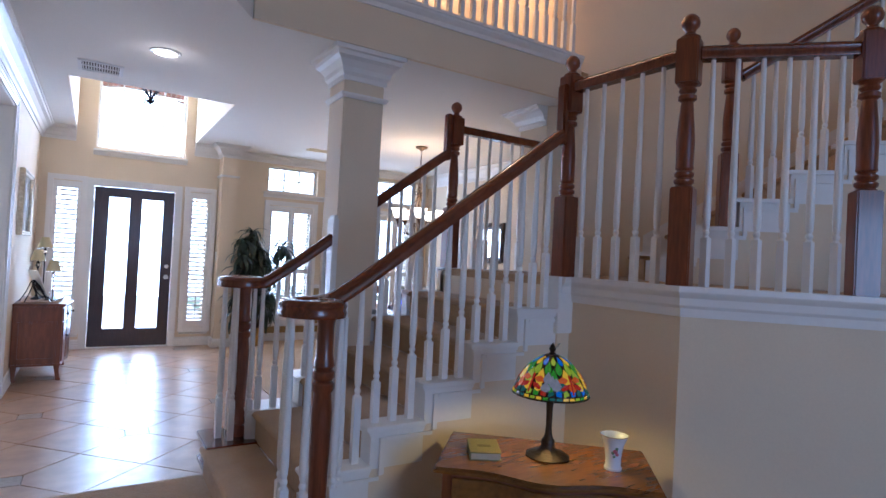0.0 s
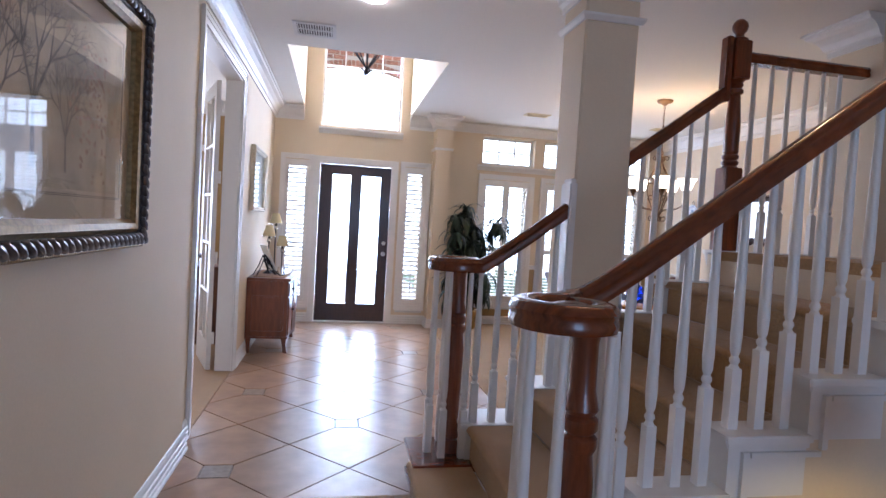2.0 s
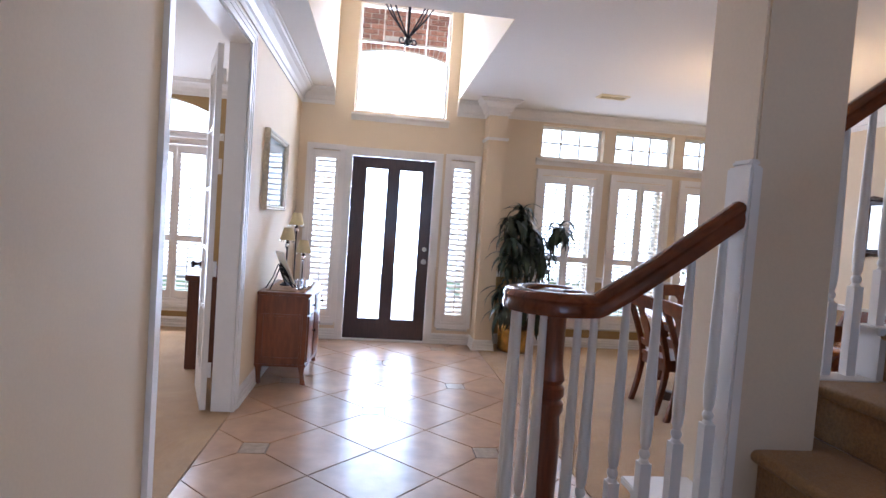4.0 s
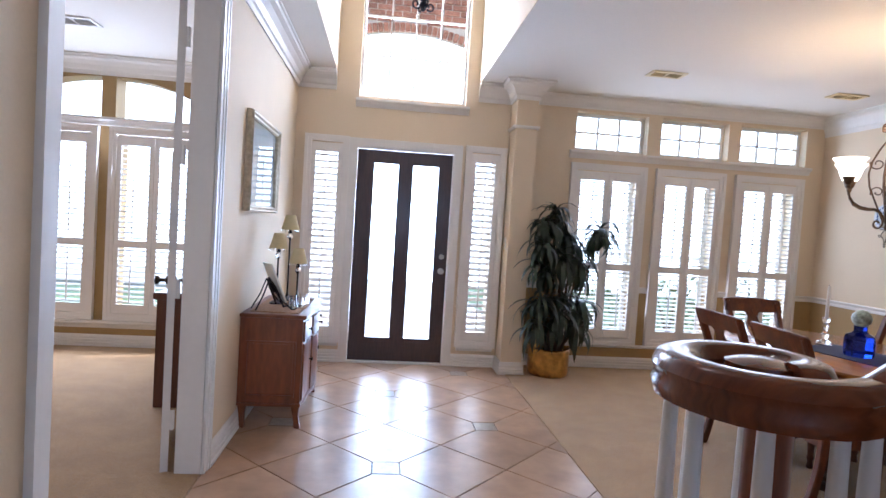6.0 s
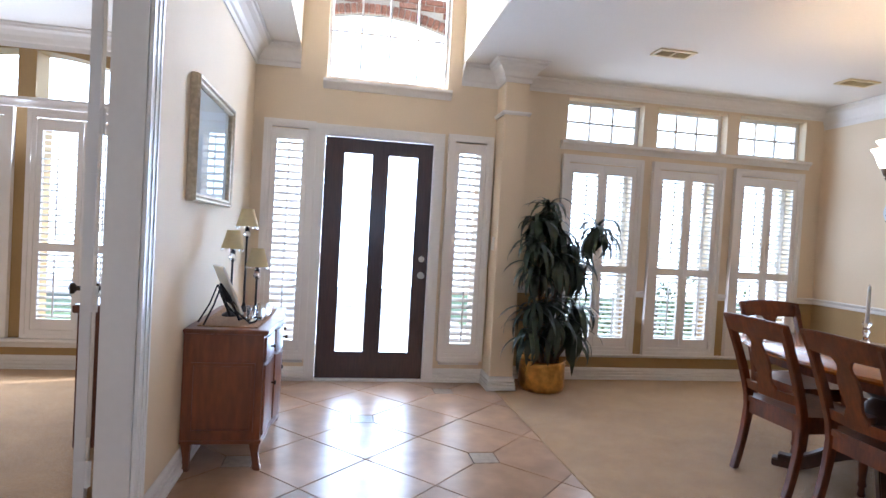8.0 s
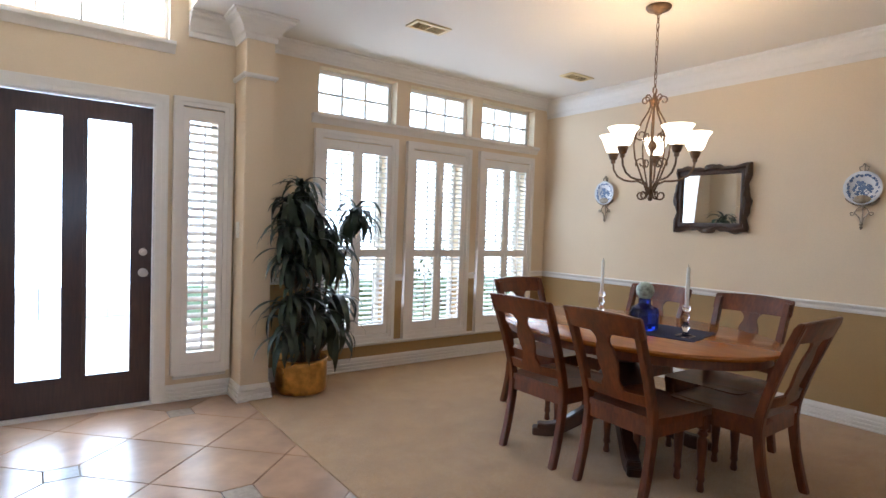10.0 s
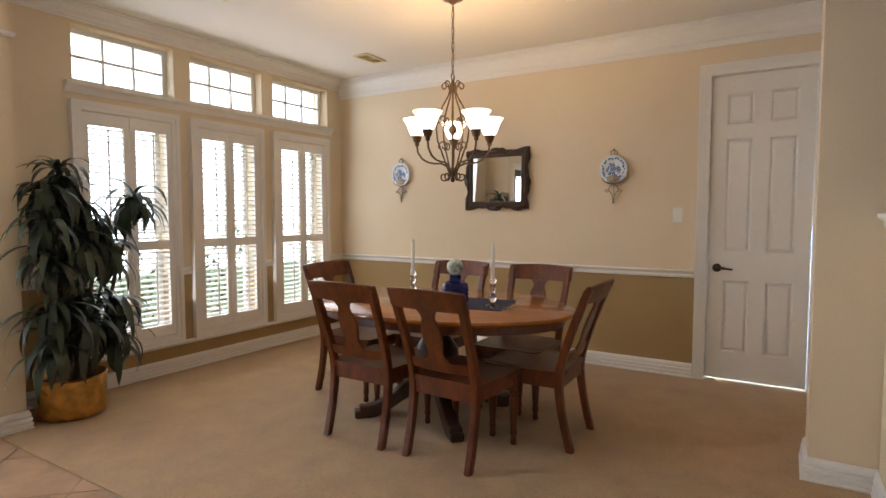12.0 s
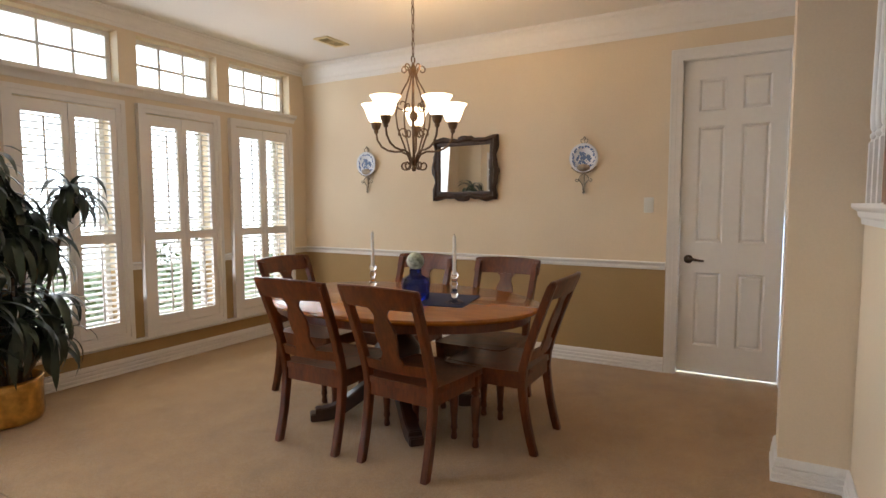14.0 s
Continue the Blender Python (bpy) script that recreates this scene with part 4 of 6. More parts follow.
# study fanlight: the wall over the ledge is cut to a low arch
s = Shape()
for x0, x1 in ((-2.50, -1.73), (-1.60, -0.84)):
    n = 12
    for i in range(n):
        p, q = x0 + (x1 - x0) * i / n, x0 + (x1 - x0) * (i + 1) / n
        zz = [2.18 + 0.37 * math.sqrt(max(0.0, 1 - ((x + 1.67) / 0.90) ** 2)) for x in (p, q)]
        s.add([(p, 10.851, zz[0]), (q, 10.851, zz[1]), (q, 10.851, 2.56), (p, 10.851, 2.56), (p, 11.05, zz[0]), (q, 11.05, zz[1]), (q, 11.05, 2.56), (p, 11.05, 2.56)],
              [(0, 1, 2, 3), (7, 6, 5, 4), (0, 4, 5, 1), (3, 2, 6, 7)])
built("wall_study_arch", s, TAN)

door = thing("door_1", "dark wooden front door with two tall glass lights", "door", kind="structure")
X0, X1, YD = 0.678, 1.582, 10.635
lights = [(X0 + 0.135, X0 + 0.415), (X1 - 0.40, X1 - 0.105)]
s = Shape()
for p, q in ((X0, lights[0][0]), (lights[0][1], lights[1][0]), (lights[1][1], X1)):
    s.box(p, q, YD, YD + 0.045, 0.015, 2.03)
for p, q in lights:
    s.box(p, q, YD, YD + 0.045, 0.015, 0.24).box(p, q, YD, YD + 0.045, 1.91, 2.03)
part("door_leaf", s, DOORWOOD, door, "dark stained wood")
for p, q in lights:
    b = Shape()
    for d, t in ((0.0, 0.010), (0.012, 0.006)):
        b.box(p + d, p + d + 0.012, YD - t, YD + 0.01, 0.24, 1.91).box(q - d - 0.012, q - d, YD - t, YD + 0.01, 0.24, 1.91)
    part("glass_bead", b, DOORWOOD, door)
    g = part("glass_light", Shape().add([(p, YD + 0.02, 0.24), (q, YD + 0.02, 0.24), (q, YD + 0.02, 1.91), (p, YD + 0.02, 1.91)], [(0, 1, 2, 3)]), PANE, door)
    g.visible_shadow = False
    c = (p + q) / 2
    lead = [[(p, 1.60), (c - 0.05, 1.60), (c - 0.05, 1.25), (c, 1.08), (c + 0.05, 1.25), (c + 0.05, 1.60), (q, 1.60)], [(c - 0.05, 1.55), (c, 1.64), (c + 0.05, 1.55)], [(c, 1.64), (c, 1.08)], [(p, 1.30), (c - 0.05, 1.30)], [(c + 0.05, 1.30), (q, 1.30)],
            [(p, 0.62), (q, 0.62)], [(c, 1.08), (c, 0.62)]]
    for line in lead:
        part("lead_came", Shape().tube([(x, YD + 0.014, z) for x, z in line], 0.0022, 5), NICKEL, door)
for z, r in ((1.05, 0.026), (0.91, 0.030)):
    part("door_knob", Shape().lathe([(r, 0), (r, 0.008), (0.012, 0.014), (0.012, 0.035), (0.026 if z < 1 else 0.014, 0.045), (0.026 if z < 1 else 0.014, 0.06), (0.0, 0.066)], seg=14), NICKEL, door, "satin nickel knob", smooth=True, m=pose(1.53, YD, z, 90))
for z in (0.25, 1.02, 1.80):
    part("hinge", Shape().lathe([(0.007, -0.05), (0.007, 0.05)], seg=8), NICKEL, door, m=pose(X0 - 0.002, YD - 0.004, z))

door2 = thing("door_2", "white six-panel interior door, closed", "door", kind="structure")
XD = 5.545
ya, yb = 6.379, 7.038
cols = [(ya + 0.10, ya + 0.10 + 0.175), (yb - 0.105 - 0.175, yb - 0.105)]
rows = [(0.235, 0.78), (1.0, 1.84), (1.945, 2.175)]
s = Shape()
ycuts = [ya, cols[0][0], cols[0][1], cols[1][0], cols[1][1], yb]
s.box(XD, XD + 0.04, ycuts[0], ycuts[1], 0.030, 2.308).box(XD, XD + 0.04, ycuts[2], ycuts[3], 0.030, 2.308).box(XD, XD + 0.04, ycuts[4], ycuts[5], 0.030, 2.308)
for p, q in cols:
    z = 0.030
    for a, b in rows + [(2.308, 2.308)]:
        s.box(XD, XD + 0.04, p, q, z, a)
        z = b
part("door_leaf", s, WHITE, door2, "white painted door leaf")
for p, q in cols:
    for a, b in rows:
        d = 0.03
        k = Shape().add([(XD + 0.001, p, a), (XD + 0.001, q, a), (XD + 0.001, q, b), (XD + 0.001, p, b),
                         (XD + 0.014, p + 0.014, a + 0.014), (XD + 0.014, q - 0.014, a + 0.014), (XD + 0.014, q - 0.014, b - 0.014), (XD + 0.014, p + 0.014, b - 0.014),
                         (XD + 0.004, p + d, a + d), (XD + 0.004, q - d, a + d), (XD + 0.004, q - d, b - d), (XD + 0.004, p + d, b - d)],
                        [(0, 1, 5, 4), (1, 2, 6, 5), (2, 3, 7, 6), (3, 0, 4, 7), (4, 5, 9, 8), (5, 6, 10, 9), (6, 7, 11, 10), (7, 4, 8, 11), (8, 9, 10, 11)])
        part("panel", k, WHITE, door2)
hd = part("door_handle", Shape().lathe([(0.032, 0), (0.032, 0.006), (0.012, 0.012), (0.012, 0.045)], seg=16), BRONZE, door2, "dark bronze lever", smooth=True, m=pose(XD, 6.975, 0.875, 0, -90))
part("lever", Shape().tube([(XD - 0.045, 6.975, 0.875), (XD - 0.05, 6.935, 0.877), (XD - 0.05, 6.895, 0.871), (XD - 0.048, 6.865, 0.869)], [0.011, 0.010, 0.008, 0.007], 8), BRONZE, door2, smooth=True)
lamp("daylight_under_door", "AREA", 70, (0.35, 0.6, 1.0), (6.0, 6.8, 1.2), (6.0, 6.8, 0), (0.5, 0.8))
built("ceiling_behind_door", Shape().box(5.7, 6.45, 5.4, 8.25, 2.7, 2.8), CEIL)
built("floor_behind_door", Shape().box(5.62, 6.3, 5.5, 8.1, 0.006, 0.010), CONCRETE)

# study door: a glazed leaf swung back into the study
W3, T3, LEAFTURN = 0.60, 0.036, 109.9
fd = thing("door_3", "white glazed French door, swung open into the study", "door", kind="structure")
M = pose(-0.04, JF - 0.005, 0, 0, 0, LEAFTURN) @ Matrix.Translation((0.012, T3 + 0.022, 0))
s = Shape().box(0.0, 0.10, -T3, 0, 0.012, 2.41).box(W3 - 0.10, W3, -T3, 0, 0.012, 2.41).box(0.10, W3 - 0.10, -T3, 0, 0.012, 0.25).box(0.10, W3 - 0.10, -T3, 0, 2.30, 2.41)
part("door_leaf", s, WHITE, fd, "white stiles and rails", m=M)
for i in range(1, 5):
    z = 0.25 + 2.05 * i / 5
    part("glazing_bar", Shape().box(0.10, W3 - 0.10, -T3 + 0.004, -0.004, z - 0.012, z + 0.012), WHITE, fd, m=M)
part("glazing_bar", Shape().box(W3 / 2 - 0.012, W3 / 2 + 0.012, -T3 + 0.005, -0.005, 0.25, 2.30), WHITE, fd, m=M)
for i in range(5):
    for j in range(2):
        x, z = 0.10 + j * (W3 / 2 - 0.10), 0.25 + 2.05 * i / 5
        g = part("pane", Shape().add([(x, -T3 / 2, z), (x + W3 / 2 - 0.10, -T3 / 2, z), (x + W3 / 2 - 0.10, -T3 / 2, z + 0.41), (x, -T3 / 2, z + 0.41)], [(0, 1, 2, 3)]), PANE, fd, m=M)
        g.visible_shadow = False
for z in (0.28, 0.95, 1.62, 2.2):
    part("hinge", Shape().box(-0.003, 0.0, -T3 - 0.022, -0.004, z - 0.05, z + 0.05).lathe([(0.007, -0.05), (0.007, 0.05)], (-0.006, -T3 - 0.010, z), 8), WHITE, fd, m=M)
part("door_knob", Shape().lathe([(0.026, 0), (0.026, 0.008), (0.011, 0.014), (0.011, 0.04), (0.026, 0.05), (0.026, 0.066), (0.0, 0.074)], seg=14), BRONZE, fd, smooth=True, m=M @ pose(W3 - 0.05, -T3, 0.93, 90))
part("door_knob", Shape().lathe([(0.026, 0), (0.026, 0.008), (0.011, 0.014), (0.011, 0.04), (0.026, 0.05), (0.026, 0.066), (0.0, 0.074)], seg=14), BRONZE, fd, smooth=True, m=M @ pose(W3 - 0.05, 0, 0.93, -90))

desk = thing("desk", "dark wooden desk in the study", "desk", at=pose(-0.52, 9.15, 0))
part("side_panel", Shape().box(0.0, 0.42, 0, 0.03, 0.006, 0.74), DARKWOOD, desk, bevel=0.004)
part("side_panel", Shape().box(0.0, 0.42, 1.17, 1.20, 0.006, 0.74), DARKWOOD, desk, bevel=0.004)
part("back_panel", Shape().box(0.38, 0.41, 0.03, 1.17, 0.006, 0.74), DARKWOOD, desk)
part("top", Shape().box(-0.02, 0.43, -0.02, 1.22, 0.74, 0.787), DARKWOOD, desk, bevel=0.006)

# ---------------------------------------------------------------- ceiling fixtures
dl = thing("downlight", "white recessed ceiling downlight, lit", "downlight", at=pose(1.077, 6.83, H))
part("trim_ring", Shape().lathe([(0.075, -0.001), (0.075, -0.012), (0.10, -0.008), (0.105, -0.001)], seg=28), WHITE, dl, smooth=True)
part("lens", Shape().lathe([(0.0, -0.004), (0.075, -0.004)], seg=28), BULB, dl)
lamp("downlight_lamp", "POINT", 0.8, (1.0, 0.86, 0.68), (1.077, 6.83, H - 0.08), size=(0.06, 0))


def vent(label, x, y, w, d, mat, rz, slots, name="ceiling_vent"):
    v = thing(name, label, "vent", "ceiling vents", at=pose(x, y, H, 0, 0, rz))
    e = 0.028
    part("frame", Shape().box(-w / 2, -w / 2 + e, -d / 2, d / 2, -0.012, -0.001).box(w / 2 - e, w / 2, -d / 2, d / 2, -0.012, -0.001).box(-w / 2 + e, w / 2 - e, -d / 2, -d / 2 + e, -0.012, -0.001).box(-w / 2 + e, w / 2 - e, d / 2 - e, d / 2, -0.012, -0.001), mat, v, bevel=0.003)
    part("backing", Shape().box(-w / 2 + e, w / 2 - e, -d / 2 + e, d / 2 - e, -0.003, -0.001), DARK, v)
    bl = Shape().box(-w / 2 + e, w / 2 - e, -0.006, 0.006, -0.0015, 0.0005).data("blade", mat)
    for i in range(slots):
        yy = -d / 2 + e + (d - 2 * e) * (i + 0.5) / slots
        part("blade", bl, None, v, m=pose(0, yy, -0.007, 35))
    part("divider", Shape().box(-0.006, 0.006, -d / 2 + e, d / 2 - e, -0.011, -0.003), mat, v)


vent("white slotted ceiling air vent in the hall", 0.686, 7.573, 0.30, 0.31, VENTW, 90, 14)
vent("cream ceiling air register over the dining carpet", 3.208, 9.721, 0.30, 0.16, VENT, 0, 7)
vent("cream ceiling air register over the dining carpet", 4.962, 9.858, 0.30, 0.16, VENT, 0, 7)

vent("white slotted ceiling air vent in the study", -1.44, 9.80, 0.32, 0.20, VENTW, 0, 8)

# entry pendant in the light well
ep = thing("entry_pendant", "dark wrought iron pendant hanging in the light well", "pendant light", at=pose(1.145, 9.30, 2.86))
part("finial", Shape().lathe([(0.0, 0.0), (0.014, 0.008), (0.022, 0.025), (0.030, 0.045), (0.022, 0.062), (0.012, 0.07), (0.03, 0.085), (0.012, 0.10)], seg=12), BLUEIRON, ep, smooth=True)
part("stem", Shape().tube([(0, 0, 0.09), (0, 0, 1.53)], 0.008, 8), BLUEIRON, ep)
part("canopy", Shape().lathe([(0.0, 1.50), (0.06, 1.515), (0.065, 1.539), (0.0, 1.5395)], seg=16), BLUEIRON, ep, smooth=True)
sc = Shape().tube([(0.02, 0, 0.09), (0.07, 0, 0.15), (0.15, 0, 0.25), (0.23, 0, 0.38), (0.28, 0, 0.53), (0.26, 0, 0.66)], 0.007, 7).data("arm", BLUEIRON, 0, True)
sd = Shape().tube(spiral((0.055, 0, 0.045), 0.034, 0.010, -140, 230, 16), 0.006, 6).data("scroll", BLUEIRON, 0, True)
for i in range(8):
    part("arm", sc, None, ep, m=pose(0, 0, 0, 0, 0, 45 * i))
for i in range(4):
    part("scroll", sd, None, ep, m=pose(0, 0, 0, 0, 0, 90 * i + 20))
part("ring", Shape().tube(arc((0, 0, 0.5), 0.272, 0, 360, 32, "xy"), 0.007, 6), BLUEIRON, ep)

# ---------------------------------------------------------------- dining set
table = thing("dining_table", "oval amber wooden dining table on a carved pedestal", "table", at=pose(3.85, 8.43, 0.006) @ Matrix.Diagonal((1, 1, 0.966, 1)))
AX, AY = 0.62, 0.90
rings = []
for r, z in ((0.90, 0.655), (0.90, 0.70), (0.955, 0.705), (0.985, 0.713), (1.0, 0.725), (0.995, 0.738), (0.975, 0.745)):
    rings.append([(AX * (1 - (1 - r) * 1.0) * math.cos(a), AY * (1 - (1 - r) * 0.75) * math.sin(a), z) for a in [2 * math.pi * k / 56 for k in range(56)]])
part("tabletop", Shape().loft(rings[2:]), TABLEWOOD, table, "polished amber oval top", smooth=True)
part("apron", Shape().loft(rings[:2]), CHAIRWOOD, table, "dark apron", smooth=True)
part("pedestal", Shape().lathe([(0.15, 0.16), (0.17, 0.19), (0.13, 0.22), (0.09, 0.25), (0.11, 0.30), (0.145, 0.37), (0.14, 0.43), (0.10, 0.49), (0.075, 0.52), (0.12, 0.55), (0.14, 0.58), (0.22, 0.62), (0.26, 0.655)], seg=20), PEDESTAL, table, "dark turned pedestal", smooth=True)
foot = Shape()
rr = []
for i in range(9):
    t = i / 8
    x = 0.08 + 0.42 * t
    z = 0.17 * (1 - t) ** 1.6 + 0.045 + 0.02 * math.sin(t * 6)
    w, h = 0.055 - 0.012 * t, 0.06 - 0.02 * t
    rr.append([(x, -w, z - h * 0.8), (x, w, z - h * 0.8), (x, w * 0.8, z + h), (x, -w * 0.8, z + h)])
foot.loft(rr).box(0.44, 0.53, -0.04, 0.04, 0, 0.05)
fm = foot.data("foot", PEDESTAL, 0.006, True)
for a in (45, 135, 225, 315):
    part("foot", fm, None, table, m=pose(0, 0, 0, 0, 0, a))

chair = thing("dining_chair", "stained wooden dining chair with a vase-shaped back splat", "chair", "chairs round the dining table")


def back_x(z):
    """How far the back of the chair leans at a height."""
    return -0.20 - (0.0 if z < 0.42 else 0.17 * ((z - 0.42) / 0.53) ** 1.25) - (0.07 * ((0.42 - z) / 0.42) ** 1.7 if z < 0.42 else 0)


for sx in (-1, 1):
    rr = []
    for i in range(13):
        z = 0.93 * i / 12
        y, w = back_x(z), 0.019
        d = 0.020 if z < 0.3 else 0.022
        x = sx * (0.195 + 0.012 * max(0, (z - 0.42)) / 0.5)
        rr.append([(x - w, y - d, z), (x + w, y - d, z), (x + w, y + d, z), (x - w, y + d, z)])
    part("back_leg", Shape().loft(rr), CHAIRWOOD, chair, bevel=0.004, smooth=True)
    prof = [(0.016, 0), (0.020, 0.012), (0.016, 0.03), (0.014, 0.05), (0.022, 0.065), (0.018, 0.08), (0.017, 0.10), (0.024, 0.20), (0.026, 0.27), (0.018, 0.29), (0.027, 0.305), (0.018, 0.32), (0.026, 0.335)]
    fl = part("front_leg", Shape().lathe(prof, (sx * 0.195, 0.19, 0), 12), CHAIRWOOD, chair, "turned front leg", smooth=True)
    part("leg_block", Shape().box(sx * 0.195 - 0.024, sx * 0.195 + 0.024, 0.166, 0.214, 0.335, 0.42), CHAIRWOOD, fl, bevel=0.004)
    part("side_rail", Shape().box(sx * 0.195 - 0.012, sx * 0.195 + 0.012, -0.185, 0.166, 0.355, 0.418), CHAIRWOOD, chair)
part("front_rail", Shape().box(-0.171, 0.171, 0.178, 0.202, 0.355, 0.418), CHAIRWOOD, chair)
part("back_rail", Shape().box(-0.176, 0.176, -0.213, -0.189, 0.35, 0.418), CHAIRWOOD, chair)
sg = []
for j, (y, w) in enumerate(((-0.222, 0.175), (-0.19, 0.215), (-0.05, 0.228), (0.10, 0.234), (0.20, 0.230), (0.235, 0.215), (0.245, 0.19))):
    dip = 0.0 if j in (0, 6) else (0.012 if j in (2, 3) else 0.006)
    xs = [-1, -0.8, -0.4, 0, 0.4, 0.8, 1]
    sg.append([(w * x, y, 0.452 - dip * (1 - x * x) * (1 + 0.4 * math.cos(x * 7))) for x in xs] + [(w * x, y, 0.419) for x in xs[::-1]])
part("seat", Shape().loft(sg), CHAIRWOOD, chair, "dark saddle-shaped wooden seat", smooth=True)


def curved_slat(z0, z1, t, bow, half, crown=0.0):
    rr = []
    for i in range(11):
        u = -1 + 2 * i / 10
        x = half * u
        b = bow * (1 - u * u)
        zt = z1 + crown * (1 - u * u)
        rr.append([(x, back_x(z0) - b - t, z0), (x, back_x(z0) - b + t, z0), (x, back_x(zt) - b + t, zt), (x, back_x(zt) - b - t, zt)])
    return Shape().loft(rr)


part("crest_rail", curved_slat(0.846, 0.948, 0.014, 0.03, 0.236, 0.012), CHAIRWOOD, chair, "curved crest rail", bevel=0.005, smooth=True)
part("lower_back_rail", curved_slat(0.50, 0.555, 0.010, 0.02, 0.185), CHAIRWOOD, chair, smooth=True)
rr = []
for z, w in ((0.535, 0.062), (0.56, 0.070), (0.58, 0.060), (0.60, 0.047), (0.63, 0.050), (0.67, 0.060), (0.72, 0.064), (0.76, 0.056), (0.79, 0.042), (0.81, 0.040), (0.83, 0.050), (0.848, 0.068)):
    y = back_x(z) - 0.024
    rr.append([(-w, y - 0.007, z), (w, y - 0.007, z), (w, y + 0.007, z), (-w, y + 0.007, z)])
part("back_splat", Shape().loft(rr), CHAIRWOOD, chair, "vase-shaped back splat", bevel=0.003, smooth=True)
chair.matrix_basis = pose(3.45, 8.56, 0.006, 0, 0, -90) @ Matrix.Diagonal((1, 1, 0.955, 1))
for x, y, r in ((3.449, 7.992, -94), (3.868, 7.75, 1), (3.95, 9.12, 178), (4.23, 8.67, 90), (4.23, 8.02, 90)):
    copy_thing(chair, pose(x, y, 0.006, 0, 0, r))

TOP = 0.006 + 0.72
pm = solid("table_runner", Shape().prism([(-0.20, -0.32), (0.20, -0.32), (0.23, 0.0), (0.20, 0.32), (-0.20, 0.32)], 0, 0.004), NAVY, "navy cloth place mat on the dining table", "table mat", at=pose(3.84, 8.26, TOP, 0, 0, 12))
vase = thing("vase", "cobalt blue glass bottle vase with a mosaic ball stopper", "vase", at=pose(3.81, 8.27, TOP + 0.004))
part("body", Shape().lathe([(0.0, 0.0), (0.072, 0.0), (0.082, 0.012), (0.084, 0.10), (0.078, 0.125), (0.045, 0.14), (0.036, 0.15), (0.036, 0.175), (0.042, 0.18), (0.0, 0.181)], seg=8, a0=0.39), COBALT, vase, "cobalt blue glass")
MOSAIC = material("mosaic ball", (0.34, 0.40, 0.33), 0.3, grain=0.65, grain_size=34, stain=0.3, stain_size=22, coat=0.4)
part("stopper", Shape().lathe([(0.0, 0.172), (0.026, 0.178), (0.047, 0.20), (0.053, 0.225), (0.047, 0.25), (0.026, 0.272), (0.0, 0.278)], seg=18), MOSAIC, vase, "mosaic glass ball", smooth=True)


def candlestick(x, y):
    c = thing("candlestick", "clear crystal candlestick with a white taper candle", "candlestick", "candlesticks on the table", at=pose(x, y, TOP))
    part("holder", Shape().lathe([(0.0, 0.0), (0.050, 0.0), (0.052, 0.006), (0.022, 0.018), (0.013, 0.03), (0.020, 0.045), (0.024, 0.06), (0.014, 0.075), (0.012, 0.09), (0.021, 0.11), (0.016, 0.13), (0.014, 0.14), (0.024, 0.155), (0.022, 0.175), (0.013, 0.176), (0.0, 0.174)], seg=14), CRYSTAL, c, "cut crystal", smooth=True)
    part("candle", Shape().lathe([(0.011, 0.165), (0.0105, 0.30), (0.009, 0.375), (0.004, 0.385), (0.0, 0.386)], seg=12), WAX, c, "white wax taper", smooth=True)
    part("wick", Shape().tube([(0, 0, 0.384), (0.001, 0, 0.394)], 0.0012, 5), BLACK, c)


candlestick(3.93, 8.67)
candlestick(3.82, 8.015)

# chandelier over the table
CX, CY = 4.10, 8.46
DROP = 0.03
ch = thing("chandelier", "bronze scrolled iron chandelier with lit alabaster glass shades", "chandelier", at=pose(CX, CY, -DROP))
part("canopy", Shape().lathe([(0.0, H + DROP - 0.05), (0.02, H + DROP - 0.048), (0.035, H + DROP - 0.03), (0.068, H + DROP - 0.022), (0.078, H + DROP - 0.008), (0.078, H + DROP - 0.001)], seg=24), IRON, ch, "bronze ceiling canopy", smooth=True)
link = Shape().tube([(0.009 * math.cos(a), 0, 0.029 * math.sin(a)) for a in [2 * math.pi * k / 12 for k in range(13)]], 0.0026, 5).data("chain_link", IRON, 0, True)
for i in range(10):
    part("chain_link", link, None, ch, m=pose(0, 0, H + DROP - 0.072 - 0.0505 * i, 0, 0, 90 * (i % 2)))
part("cord", Shape().tube([(0.006 * math.sin(k), 0.006 * math.cos(k), H + DROP - 0.05 - 0.022 * k) for k in range(24)], 0.0022, 5), IRON, ch)
part("loop", Shape().tube(arc((0, 0, 2.225), 0.022, 0, 360, 16), 0.0035, 6), IRON, ch)
part("stem", Shape().lathe([(0.0, 1.525), (0.012, 1.530), (0.016, 1.545), (0.010, 1.560), (0.020, 1.580), (0.024, 1.600), (0.010, 1.620), (0.007, 1.660), (0.007, 1.840), (0.022, 1.855), (0.030, 1.875), (0.022, 1.895), (0.007, 1.910), (0.007, 2.120), (0.018, 2.140), (0.024, 2.160), (0.014, 2.180), (0.008, 2.205)], seg=14), IRON, ch, "bronze turned stem", smooth=True)
rib = Shape().tube([(0.018, 0, 2.140), (0.035, 0, 2.090), (0.07, 0, 2.030), (0.10, 0, 1.960), (0.115, 0, 1.880), (0.105, 0, 1.800), (0.075, 0, 1.720), (0.045, 0, 1.640), (0.022, 0, 1.580)], 0.0055, 7).data("rib", IRON, 0, True)
tops = Shape().tube([(0.02, 0, 2.130), (0.03, 0, 2.160)] + spiral((0.058, 0, 2.165), 0.030, 0.010, 180, -170, 14), 0.0045, 6).data("scroll", IRON, 0, True)
